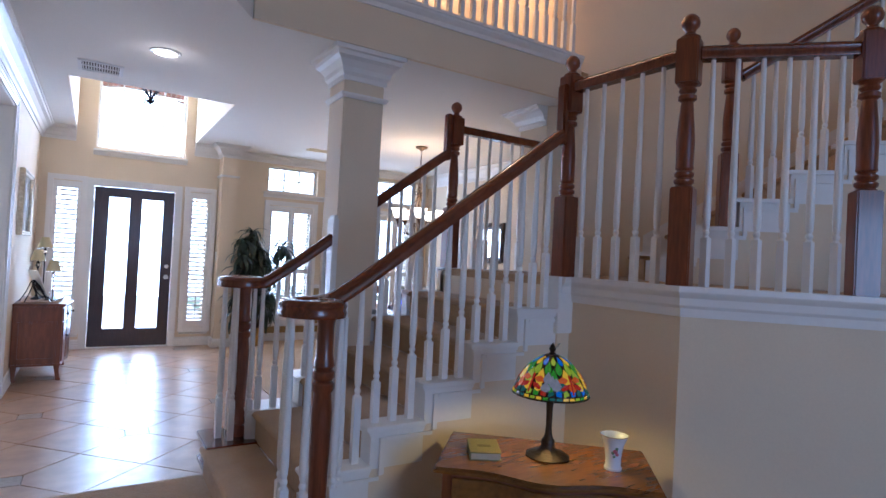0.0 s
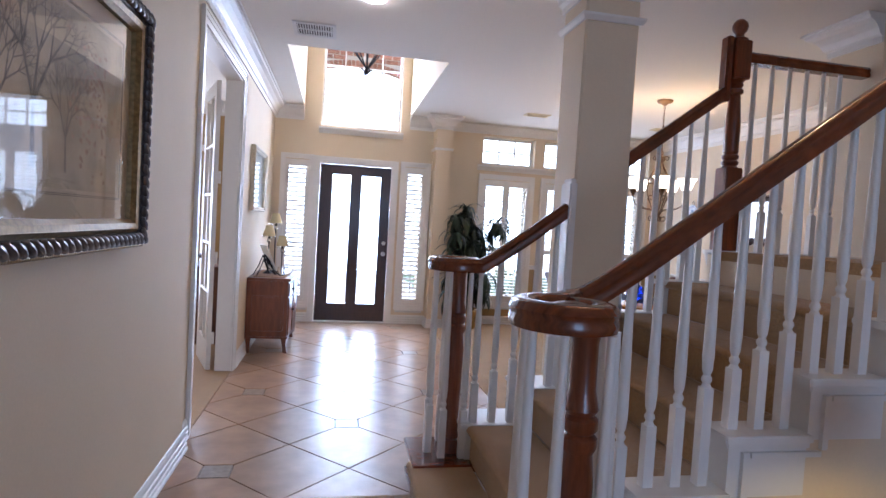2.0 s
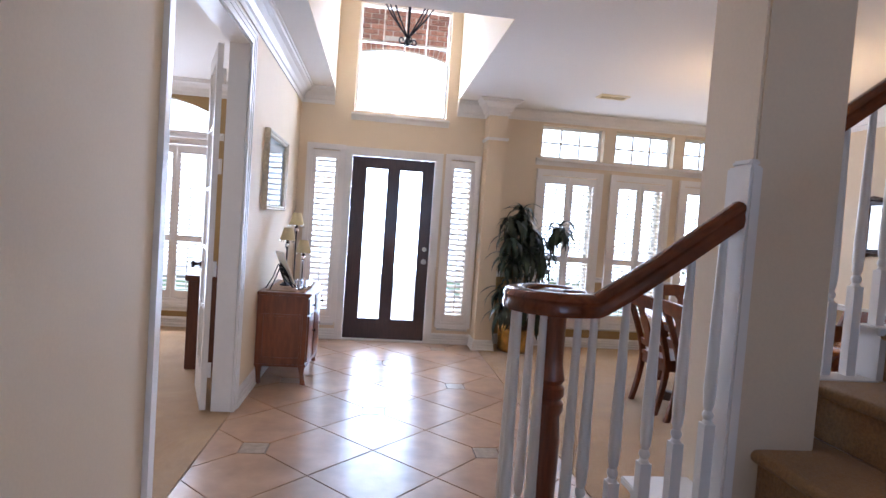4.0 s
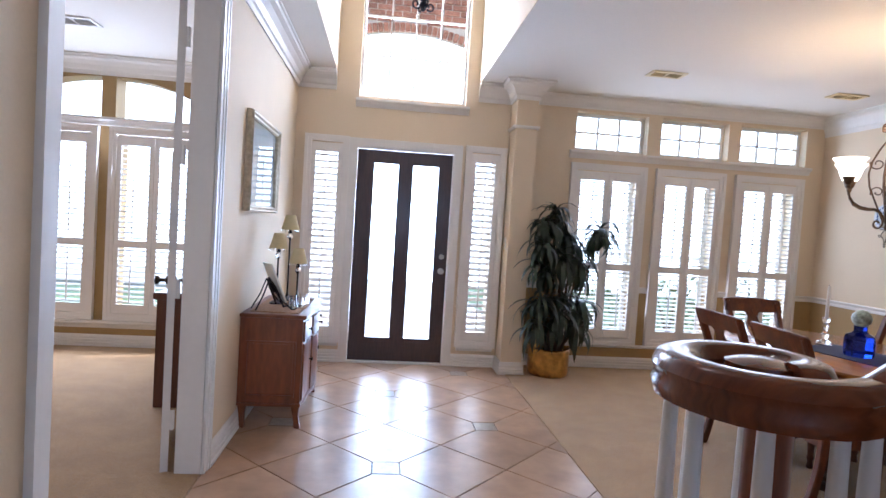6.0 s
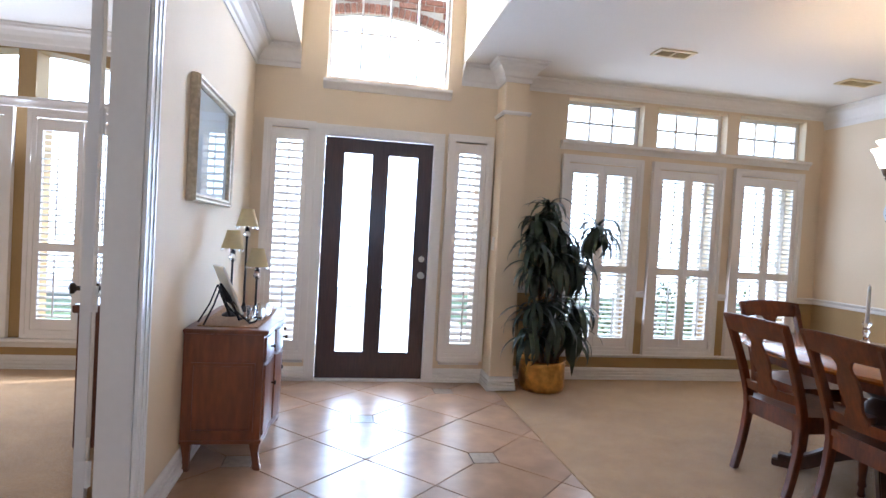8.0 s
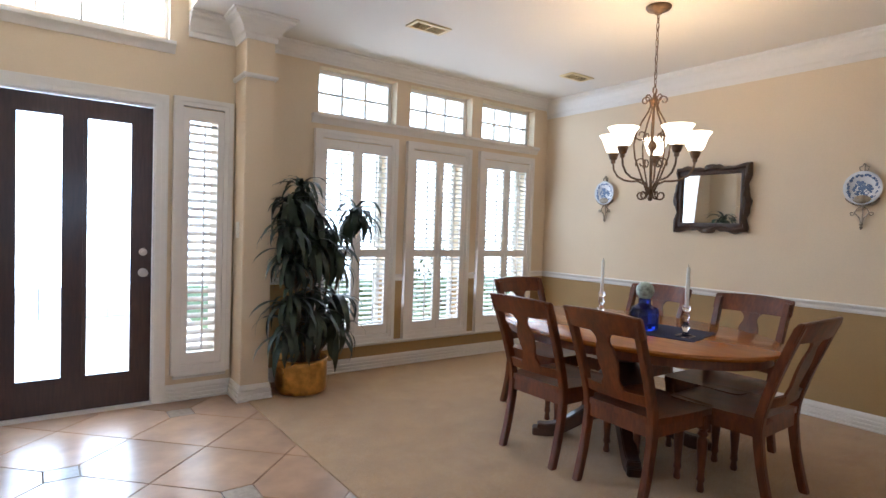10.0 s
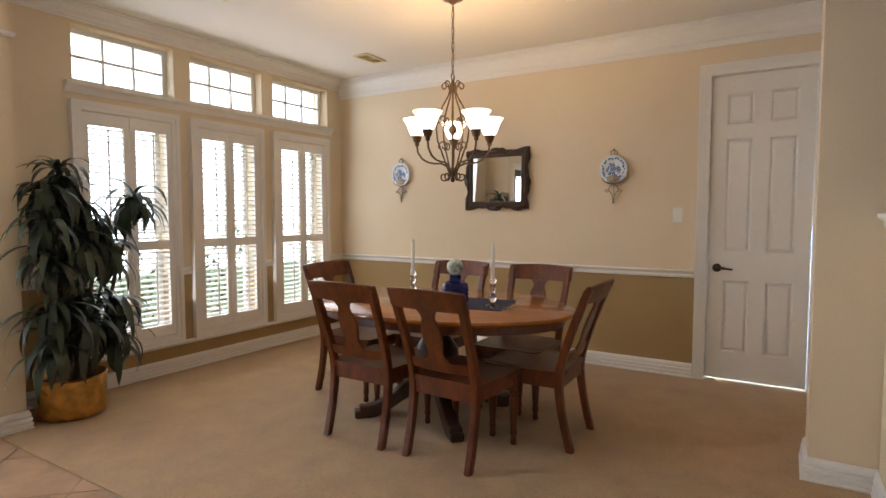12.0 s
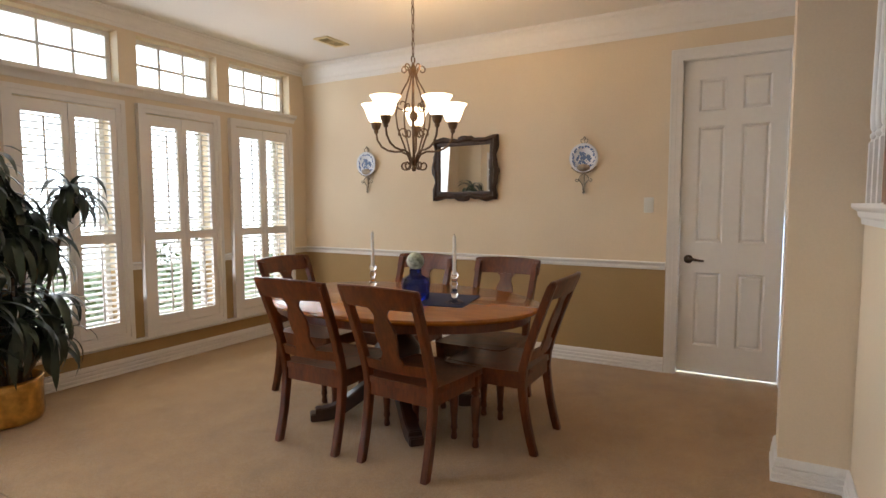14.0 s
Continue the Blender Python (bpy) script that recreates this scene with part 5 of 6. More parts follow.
bots = Shape().tube([(0.02, 0, 1.600), (0.03, 0, 1.575)] + spiral((0.062, 0, 1.565), 0.034, 0.012, 170, 520, 16), 0.0055, 6).data("scroll", IRON, 0, True)
mids = Shape().tube(spiral((0.072, 0, 1.945), 0.040, 0.011, 20, -380, 18), 0.0045, 6).data("scroll", IRON, 0, True)
lows = Shape().tube(spiral((0.062, 0, 1.765), 0.038, 0.010, -30, 360, 18), 0.0045, 6).data("scroll", IRON, 0, True)
RA = 0.262
arm = Shape().tube([(0.022, 0, 1.60), (0.045, 0, 1.635), (0.085, 0, 1.655), (0.13, 0, 1.655), (0.18, 0, 1.665), (0.225, 0, 1.69), (0.255, 0, 1.735), (RA, 0, 1.785)], 0.0065, 8).data("arm", IRON, 0, True)
cup = Shape().lathe([(0.0, 1.775), (0.012, 1.778), (0.016, 1.79), (0.013, 1.798), (0.024, 1.808), (0.032, 1.835), (0.036, 1.847), (0.0, 1.847)], (RA, 0, 0), 14).data("cup", IRON, 0, True)
shade = Shape().lathe([(0.030, 1.845), (0.044, 1.856), (0.056, 1.882), (0.063, 1.905), (0.070, 1.925), (0.080, 1.943), (0.091, 1.957), (0.094, 1.962), (0.090, 1.963), (0.076, 1.944), (0.062, 1.915), (0.052, 1.882), (0.038, 1.852)], (RA, 0, 0), 24).data("shade", SHADEGLASS, 0, True)
for i in range(5):
    a = 29 + 72 * i
    r = pose(0, 0, 0, 0, 0, a)
    am = part("arm", arm, None, ch, m=r)
    part("cup", cup, None, am)
    part("shade", shade, None, am, "lit alabaster glass bell shade")
    for data in (tops, bots):
        part("scroll", data, None, ch, m=r)
    part("rib", rib, None, ch, m=pose(0, 0, 0, 0, 0, a + 36))
    part("scroll", mids, None, ch, m=pose(0, 0, 0, 0, 0, a + 36))
    part("scroll", lows, None, ch, m=pose(0, 0, 0, 0, 0, a + 36))
    q = Vector((CX, CY, 0)) + Vector((RA * math.cos(radians(a)), RA * math.sin(radians(a)), 1.94 - DROP))
    lamp("chandelier_bulb", "POINT", 2.6, (1.0, 0.65, 0.29), tuple(q), size=(0.03, 0))

# ---------------------------------------------------------------- on the dining wall
XW = 5.52
mir = thing("wall_mirror", "mirror in a carved dark brown wooden frame", "mirror", at=pose(XW - 0.008, 8.82, 1.60, 0, 0, 88.9))
MW, MH, MF = 0.64, 0.545, 0.072
part("glass", Shape().box(-MW / 2 + MF, MW / 2 - MF, 0.006, 0.014, -MH / 2 + MF, MH / 2 - MF), MIRROR, mir, "mirror glass")
fr = Shape()
loop, inner = [], []
N = 88
for k in range(N):
    a = 2 * math.pi * k / N
    c, s_ = math.cos(a), math.sin(a)
    q = max(abs(c) / (MW / 2), abs(s_) / (MH / 2))
    x, z = c / q, s_ / q
    wob = 1 + 0.045 * math.cos(4 * a) ** 2 + 0.035 * math.sin(8 * a) + 0.02 * math.sin(22 * a)
    loop.append((x * wob * 0.98, z * wob * 0.98))
    inner.append((max(-MW / 2 + MF, min(MW / 2 - MF, x * 0.99)), max(-MH / 2 + MF, min(MH / 2 - MF, z * 0.99))))
rg = []
for t, y in ((0.0, 0.002), (0.0, 0.02), (0.18, 0.04), (0.38, 0.045), (0.55, 0.028), (0.75, 0.034), (0.92, 0.030), (1.0, 0.012)):
    rg.append([(o[0] + (n_[0] - o[0]) * t, y + (0.007 * math.sin(k * 0.9) if 0.1 < t < 0.5 else 0), o[1] + (n_[1] - o[1]) * t) for k, (o, n_) in enumerate(zip(loop, inner))])
part("frame", Shape().loft(rg, caps=False), FRAMEBROWN, mir, "carved dark frame", smooth=True)
for x, z in ((0, MH / 2), (0, -MH / 2), (MW / 2, 0), (-MW / 2, 0)):
    o = part("carving", Shape().lathe([(0.0, -0.012), (0.03, -0.008), (0.042, 0.0), (0.03, 0.008), (0.0, 0.014)], seg=10), FRAMEBROWN, mir, smooth=True, m=pose(x * 0.97, 0.03, z * 0.97, 90, 0, 0) @ Matrix.Diagonal((1.5 if x == 0 else 0.6, 1.5 if z == 0 else 0.6, 1, 1)))


def wall_plate(y, z):
    p = thing("wall_plate", "blue and white china plate in a scrolled pewter wall bracket", "plate", "wall plates", at=pose(XW, y, z, 0, 0, 90) @ Matrix.Scale(0.94, 4))
    part("plate", Shape().lathe([(0.0, 0.0), (0.07, 0.0), (0.078, 0.006), (0.118, 0.016), (0.122, 0.020), (0.116, 0.022), (0.078, 0.012), (0.066, 0.006), (0.0, 0.006)], seg=32), CHINA, p, "white china plate", smooth=True, m=pose(0, 0.018, 0, -90))
    rnd = random.Random(7)
    bl = Shape().lathe([(0.0, 0.0), (0.012, 0.0), (0.010, 0.002), (0.0, 0.0025)], seg=9).data("painted_motif", DELFT)
    for i in range(96):
        if i < 44:
            a, r, sc_ = 2 * math.pi * (i // 4 + 0.2 * (i % 4)) / 11 + rnd.uniform(-0.06, 0.06), 0.098 + rnd.uniform(-0.012, 0.012), rnd.uniform(0.55, 1.0)
        else:
            a, r, sc_ = rnd.uniform(0, 6.28), 0.060 * rnd.random() ** 0.7, rnd.uniform(0.45, 1.1)
        part("painted_motif", bl, None, p, m=pose(r * math.cos(a), 0.0345 if i < 44 else 0.0245, r * math.sin(a), -90, rnd.uniform(0, 180), 0) @ Matrix.Diagonal((sc_, sc_ * (0.5 + rnd.random()), 1, 1)))
    for sx in (-1, 1):
        part("scroll", Shape().tube([(0, 0.02, -0.13), (sx * 0.03, 0.02, -0.15), (sx * 0.045, 0.022, -0.18)] + spiral((sx * 0.060, 0.022, -0.185), 0.016, 0.006, 180 if sx > 0 else 0, 520 if sx > 0 else -340, 10), 0.0042, 6), PEWTER, p, smooth=True)
        part("scroll", Shape().tube([(sx * 0.045, 0.022, -0.18), (sx * 0.012, 0.02, -0.22), (0, 0.02, -0.27)], 0.0045, 6), PEWTER, p, smooth=True)
        part("crown_scroll", Shape().tube([(0, 0.02, 0.115), (sx * 0.026, 0.02, 0.13), (sx * 0.030, 0.02, 0.152), (sx * 0.010, 0.02, 0.16), (0, 0.02, 0.178)], 0.0042, 6), PEWTER, p, smooth=True)
    part("bracket_shell", Shape().lathe([(0.0, -0.03), (0.030, -0.022), (0.046, 0.0), (0.030, 0.018), (0.0, 0.024)], seg=12), PEWTER, p, smooth=True, m=pose(0, 0.036, -0.085, 90) @ Matrix.Diagonal((1.3, 0.7, 0.45, 1)))
    part("drop", Shape().lathe([(0.0, -0.305), (0.012, -0.29), (0.006, -0.275), (0.014, -0.262), (0.0, -0.25)], (0, 0.02, 0), 8), PEWTER, p, smooth=True)
    part("ledge", Shape().tube(arc((0, 0.026, 0.0), 0.127, 215, 325, 14), 0.007, 6), PEWTER, p, smooth=True)
    part("prong", Shape().tube([(0, 0.005, -0.25), (0, 0.005, 0.175)], 0.004, 6), PEWTER, p)


wall_plate(9.90, 1.685)
wall_plate(7.755, 1.65)
sw = thing("light_switch", "ivory rocker light switch plate", "light switch", at=pose(XW, 7.26, 1.275, 0, 0, 90))
part("plate", Shape().box(-0.036, 0.036, 0.0005, 0.007, -0.058, 0.058), PLASTIC, sw, bevel=0.003)
part("rocker", Shape().box(-0.017, 0.017, 0.007, 0.011, -0.033, 0.033), PLASTIC, sw, bevel=0.002)
sw2 = thing("light_switch", "ivory rocker light switch plate on the entry pier", "light switch", at=pose(PX0, 10.47, 1.22, 0, 0, 90))
part("plate", Shape().box(-0.036, 0.036, 0.0005, 0.007, -0.058, 0.058), PLASTIC, sw2, bevel=0.003)
part("rocker", Shape().box(-0.017, 0.017, 0.007, 0.011, -0.033, 0.033), PLASTIC, sw2, bevel=0.002)

# ---------------------------------------------------------------- plant in a brass pot
pot = thing("brass_planter", "hammered brass planter with ring handles on the carpet", "planter", at=pose(2.585, 10.395, 0.006) @ Matrix.Diagonal((1.13, 1.13, 0.93, 1)))
part("bowl", Shape().lathe([(0.0, 0.0), (0.150, 0.0), (0.166, 0.012), (0.172, 0.04), (0.172, 0.22), (0.176, 0.245), (0.168, 0.262), (0.178, 0.275), (0.172, 0.28), (0.160, 0.265), (0.158, 0.22), (0.0, 0.22)], seg=32), BRASS, pot, "hammered brass", smooth=True)
part("soil", Shape().lathe([(0.0, 0.232), (0.10, 0.234), (0.158, 0.228)], seg=24), SOIL, pot)
for a in (200, 20):
    hd_ = part("handle", Shape().tube([(0.178 + 0.008 * math.sin(t), 0.028 * math.cos(t), 0.205 + 0.028 * math.sin(t)) for t in [2 * math.pi * k / 14 for k in range(15)]], 0.0045, 6), BRASS, pot, smooth=True, m=pose(0, 0, 0, 0, 0, a))

plant = thing("potted_plant", "tall dracaena with drooping dark green strap leaves", "plant", at=pose(2.585, 10.395, 0.222) @ Matrix.Scale(1.06, 4))
rnd = random.Random(5)


def leaf_mesh(length, width, droop):
    n = 7
    v, f = [], []
    for i in range(n + 1):
        t = i / n
        w = width * (0.35 + 0.65 * math.sin(math.pi * min(1, t * 0.85 + 0.12))) * (1 - t ** 5)
        x = length * math.sin(droop * t) / droop if droop > 0.1 else length * t
        z = length * ((1 - math.cos(droop * t)) / droop) * -1 if droop > 0.1 else 0
        v += [(x, -w, z + w * 0.35), (x, 0, z), (x, w, z + w * 0.35)]
    for i in range(n):
        for j in range(2):
            a = i * 3 + j
            f.append((a, a + 1, a + 4, a + 3))
    return Shape().add(v, f).data("leaf", LEAF, 0, True)


LEAVES = [leaf_mesh(l, w, d) for l, w, d in ((0.31, 0.023, 2.0), (0.35, 0.024, 1.8), (0.29, 0.022, 2.4), (0.33, 0.023, 2.7), (0.25, 0.020, 1.5))]
HEADS = [((-0.03, -0.02, 1.22), 52), ((-0.14, -0.10, 1.12), 44), ((0.06, -0.04, 1.05), 40), ((0.36, -0.10, 1.08), 46), ((-0.16, -0.16, 0.94), 44), ((0.14, -0.07, 0.92), 36), ((0.20, -0.06, 0.76), 26), ((-0.14, -0.15, 0.74), 42), ((0.02, -0.16, 0.84), 34), ((0.06, -0.05, 0.52), 36), ((-0.16, -0.18, 0.46), 38), ((0.22, -0.10, 0.44), 34), ((0.02, -0.18, 0.34), 30), ((-0.20, -0.22, 0.28), 26), ((0.20, -0.14, 0.26), 26)]
for (hx, hy, hz), n in HEADS:
    part("cane", Shape().tube([(hx * 0.25, hy * 0.3, -0.02), (hx * 0.55 + 0.015, hy * 0.6, hz * 0.45), (hx, hy, hz)], [0.014, 0.011, 0.007], 8), CANE, plant, smooth=True)
    for i in range(n):
        a = 360 * (i * 0.618 % 1) + rnd.uniform(-14, 14)
        lift = rnd.uniform(-40, 35) if i % 5 else rnd.uniform(30, 70)
        part("leaf", rnd.choice(LEAVES), None, plant, m=pose(hx, hy, hz + rnd.uniform(-0.06, 0.05), 0, -lift, a) @ Matrix.Scale(rnd.uniform(0.7, 1.08), 4))

# ---------------------------------------------------------------- console and what stands on it
con = thing("console_cabinet", "cherry serpentine-front console cabinet on short legs", "cabinet", at=pose(0.103, 8.825, 0.0))
CL, CD = 0.82, 0.385
front = lambda t: CD + 0.030 * math.sin(math.pi * t) * (0.5 + 0.5 * math.cos(4 * math.pi * t)) + 0.015 * math.sin(math.pi * t)
poly = lambda o: [(-0.0, -o), *[(front(i / 16) + o, -o + (CL + 2 * o) * i / 16) for i in range(17)], (-0.0, CL + o)]
part("body", Shape().prism(poly(0.0), 0.155, 0.70), CONSOLE, con, "cherry veneer carcase")
part("top", Shape().prism(poly(0.018), 0.702, 0.712).prism(poly(0.026), 0.712, 0.732), CONSOLE, con, "polished serpentine top", bevel=0.004)
part("base_moulding", Shape().prism(poly(0.008), 0.145, 0.165), CONSOLE, con, bevel=0.003)
part("side_panel", Shape().box(0.055, 0.335, -0.004, 0.004, 0.22, 0.545), CONSOLE, con, "recessed side panel", bevel=0.003)
part("side_bead", Shape().box(0.04, 0.35, -0.008, 0.0, 0.205, 0.218).box(0.04, 0.35, -0.008, 0.0, 0.547, 0.56).box(0.04, 0.053, -0.008, 0.0, 0.218, 0.547).box(0.337, 0.35, -0.008, 0.0, 0.218, 0.547), CONSOLE, con)
for x in (0.03, 0.36):
    for y in (0.025, CL - 0.025):
        s = Shape().loft([[(x + a * w + (0.02 * (1 - z / 0.15) ** 2 if x > 0.2 else 0), y + b * w, z) for a, b in ((-1, -1), (1, -1), (1, 1), (-1, 1))] for z, w in ((0, 0.016), (0.012, 0.020), (0.03, 0.017), (0.09, 0.017), (0.15, 0.026))])
        part("leg", s, CONSOLE, con, bevel=0.003, smooth=True)
for i, (a, b) in enumerate(((0.02, 0.26), (0.28, 0.54), (0.56, 0.80))):
    xf = front((a + b) / 2 / CL) + 0.001
    ring0 = [(front(t / CL) + 0.010, t) for t in [a + (b - a) * k / 6 for k in range(7)]]
    dr = part("drawer", Shape().prism(ring0 + [(front(t / CL) - 0.01, t) for t in [b - (b - a) * k / 6 for k in range(7)]], 0.56, 0.685), CONSOLE, con, "cherry drawer front", bevel=0.003)
    part("pull", Shape().lathe([(0.006, 0), (0.005, 0.012), (0.012, 0.018), (0.012, 0.024), (0.0, 0.028)], seg=10), BRONZE, dr, smooth=True, m=pose(xf + 0.009, (a + b) / 2, 0.622, 0, 90))
    dd_ = part("cabinet_door", Shape().prism(ring0 + [(front(t / CL) - 0.01, t) for t in [b - (b - a) * k / 6 for k in range(7)]], 0.18, 0.545), CONSOLE, con, "cherry door front", bevel=0.003)
    if i != 1:
        part("pull", Shape().lathe([(0.006, 0), (0.005, 0.012), (0.012, 0.018), (0.012, 0.024), (0.0, 0.028)], seg=10), BRONZE, dd_, smooth=True, m=pose(xf + 0.009, b - 0.03 if i == 0 else a + 0.03, 0.40, 0, 90))
CT = 0.732
solid("runner", Shape().prism([(0.03, 0.02), (0.33, 0.0), (0.345, 0.30), (0.345, 0.70), (0.03, 0.72)], 0, 0.006), RUNNER, "woven brown runner on the console", "table runner", at=pose(0.12, 8.86, CT))


def buffet_lamp(x, y, h):
    b = thing("buffet_lamp", "slim dark candlestick lamp with a cream fringed shade", "lamp", "buffet lamps on the console", at=pose(x, y, CT + 0.006))
    part("base", Shape().lathe([(0.0, 0), (0.045, 0), (0.045, 0.008), (0.03, 0.018), (0.012, 0.03), (0.008, 0.05)], seg=18), BLACK, b, smooth=True)
    part("stem", Shape().lathe([(0.0065, 0.045), (0.006, h - 0.16)], seg=10), BLACK, b, smooth=True)
    part("crystal", Shape().lathe([(0.006, h - 0.18), (0.018, h - 0.168), (0.021, h - 0.155), (0.018, h - 0.142), (0.006, h - 0.13)], seg=10), CRYSTAL, b, "clear glass ball")
    part("candle_sleeve", Shape().lathe([(0.014, h - 0.132), (0.016, h - 0.125), (0.009, h - 0.12), (0.009, h - 0.06)], seg=10), BLACK, b)
    sh = part("shade", Shape().lathe([(0.066, h - 0.105), (0.058, h - 0.08), (0.046, h - 0.04), (0.036, h), (0.034, h), (0.044, h - 0.04), (0.056, h - 0.08), (0.064, h - 0.105)], seg=20), LAMPSHADE, b, "cream silk bell shade", smooth=True)
    bead = Shape().lathe([(0.0, -0.016), (0.004, -0.012), (0.003, -0.006), (0.001, 0.0)], seg=6).data("bead", CRYSTAL)
    for i in range(16):
        part("bead", bead, None, sh, m=pose(0.064 * math.cos(i * 0.3927), 0.064 * math.sin(i * 0.3927), h - 0.105))


buffet_lamp(0.245, 9.22, 0.490)
buffet_lamp(0.285, 9.42, 0.620)
buffet_lamp(0.375, 9.27, 0.390)
st = thing("plate_stand", "black iron scrolled easel stand holding a framed card", "stand", at=pose(0.275, 8.97, CT + 0.006, 0, 0, 118))
for sx in (-1, 1):
    part("front_leg", Shape().tube([(sx * 0.07, -0.10, 0.004), (sx * 0.05, -0.02, 0.08), (sx * 0.03, 0.045, 0.20)], 0.005, 6), BLACK, st)
    part("back_leg", Shape().tube([(sx * 0.05, 0.13, 0.004), (sx * 0.035, 0.08, 0.10), (sx * 0.03, 0.045, 0.20)], 0.0045, 6), BLACK, st)
    part("foot_scroll", Shape().tube([(sx * 0.07, -0.10, 0.006), (sx * 0.07, -0.13, 0.012), (sx * 0.07, -0.14, 0.03), (sx * 0.07, -0.125, 0.035)], 0.005, 6), BLACK, st)
    part("scroll", Shape().tube([(sx * 0.035 + 0.025 * math.cos(t), -0.02 - 0.02 + 0.035 * math.sin(t) * 0.5, 0.085 + 0.03 * math.sin(t)) for t in [0.5 * k for k in range(13)]], 0.0045, 6), BLACK, st)
part("cross_bar", Shape().tube([(-0.07, -0.06, 0.05), (0.07, -0.06, 0.05)], 0.005, 6), BLACK, st)
part("card", Shape().box(-0.085, 0.085, -0.006, 0.006, 0.0, 0.27), PLASTIC, st, "white backed card", m=pose(0, -0.055, 0.055, -24))
for sx in (-1, 1):
    part("scroll", Shape().tube(spiral((sx * 0.036, 0.014, 0.12), 0.038, 0.012, 90, 90 + sx * 400, 18), 0.006, 6), BLACK, st, m=pose(0, -0.055, 0.03, -24))
    part("upright", Shape().tube([(sx * 0.078, 0.014, 0.0), (sx * 0.07, 0.014, 0.14), (0, 0.014, 0.20)], 0.007, 6), BLACK, st, m=pose(0, -0.055, 0.03, -24))


def glass_jar(x, y, r, h):
    j = thing("glass_jar", "small clear glass jar on the console", "jar", "glass jars on the console", at=pose(x, y, CT + 0.006))
    part("body", Shape().lathe([(0.0, 0.0), (r * 0.8, 0.0), (r, 0.01), (r, h * 0.8), (r * 0.9, h), (r * 0.84, h), (r * 0.93, h * 0.78), (r * 0.92, 0.016), (0.0, 0.012)], seg=16), CRYSTAL, j, smooth=True)


glass_jar(0.415, 9.12, 0.036, 0.06)
glass_jar(0.43, 9.24, 0.042, 0.075)
glass_jar(0.385, 9.05, 0.026, 0.085)

# ---------------------------------------------------------------- pictures on the hall wall
def framed(name, label, y0, y1, z0, z1, bands, art, mat, wall):
    p = thing(name, label, "picture", at=pose(wall, (y0 + y1) / 2, (z0 + z1) / 2, 0, 0, -90))
    w, h = (y1 - y0) / 2, (z1 - z0) / 2
    o = 0.0
    for nm, width, d, m in bands:
        s = Shape()
        prof = [(0, 0.001), (0, d * 0.7), (width * 0.3, d), (width * 0.7, d * 0.92), (width, d * 0.55), (width, 0.001)]
        rings_ = []
        for t, y in prof:
            q = o + t
            rings_.append([(-w + q, y, -h + q), (w - q, y, -h + q), (w - q, y, h - q), (-w + q, y, h - q)])
        s.loft(rings_, caps=False)
        part(nm, s, m, p, smooth=False)
        o += width
    if mat:
        part("mat_board", Shape().box(-w + o, w - o, 0.002, 0.006, -h + o, h - o), MAT, p, "pale mat board under glass")
    k = o + (mat or 0)
    part("print", Shape().box(-w + k, w - k, 0.003, 0.008, -h + k, h - k), art, p, "faded print under glass")
    g = part("glass", Shape().add([(-w + o, 0.014, -h + o), (w - o, 0.014, -h + o), (w - o, 0.014, h - o), (-w + o, 0.014, h - o)], [(0, 1, 2, 3)]), PICTURE_GLASS, p, "clear picture glass")
    g.visible_shadow = False
    return p, w, h


framed("framed_picture", "pale blue print in a champagne metal frame", 8.755, 9.66, 1.365, 1.985, [("outer_frame", 0.022, 0.045, SILVERGILT), ("inner_frame", 0.022, 0.035, SILVERGILT)], BLUEPRINT, 0.0, 0.10)
big, bw, bh = framed("large_framed_picture", "landscape print in a dark carved and gilt frame", 4.30, 5.64, 1.182, 2.085,
                     [("beaded_edge", 0.014, 0.032, DARKGILT), ("carved_band", 0.044, 0.050, DARKGILT), ("gilt_band", 0.050, 0.042, GILT)], PAPER, 0.085, 0.135)
rn = random.Random(12)


def twig(s, x, z, ang, length, width, depth):
    """A printed branch with its smaller branches, drawn flat."""
    ex, ez = x + length * math.cos(ang), z + length * math.sin(ang)
    nx, nz = -math.sin(ang) * width, math.cos(ang) * width
    if abs(ex) < bw - 0.21 and -bh + 0.20 < ez < bh - 0.21:
        s.add([(x - nx, 0.0086, z - nz), (x + nx, 0.0086, z + nz), (ex + nx * 0.6, 0.0086, ez + nz * 0.6), (ex - nx * 0.6, 0.0086, ez - nz * 0.6)], [(0, 1, 2, 3)])
        if depth:
            for d in (-0.5, 0.08, 0.52):
                twig(s, ex, ez, ang + d + rn.uniform(-0.22, 0.22), length * rn.uniform(0.62, 0.85), width * 0.62, depth - 1)


for x0, size in ((0.10, 0.17), (0.26, 0.12), (-0.08, 0.10)):
    s = Shape()
    twig(s, x0, -bh + 0.24, math.pi / 2 + rn.uniform(-0.1, 0.1), size, 0.011 * size / 0.15, 5)
    part("printed_tree", s, INK, big, "faded printed tree")
s = Shape()
for i in range(150):
    x, z, r = rn.gauss(-0.26, 0.08), rn.gauss(0.02, 0.10), rn.uniform(0.004, 0.013)
    if abs(x) < bw - 0.21 and abs(z) < bh - 0.21:
        s.add([(x + r * math.cos(q), 0.0084 + 0.000002 * i, z + r * 0.8 * math.sin(q)) for q in (0.2, 1.5, 2.7, 3.9, 5.3)], [(0, 1, 2, 3, 4)])
tagged(part("printed_blossom", s, BLOOM, big, "faded printed blossom"), kind="stuff")
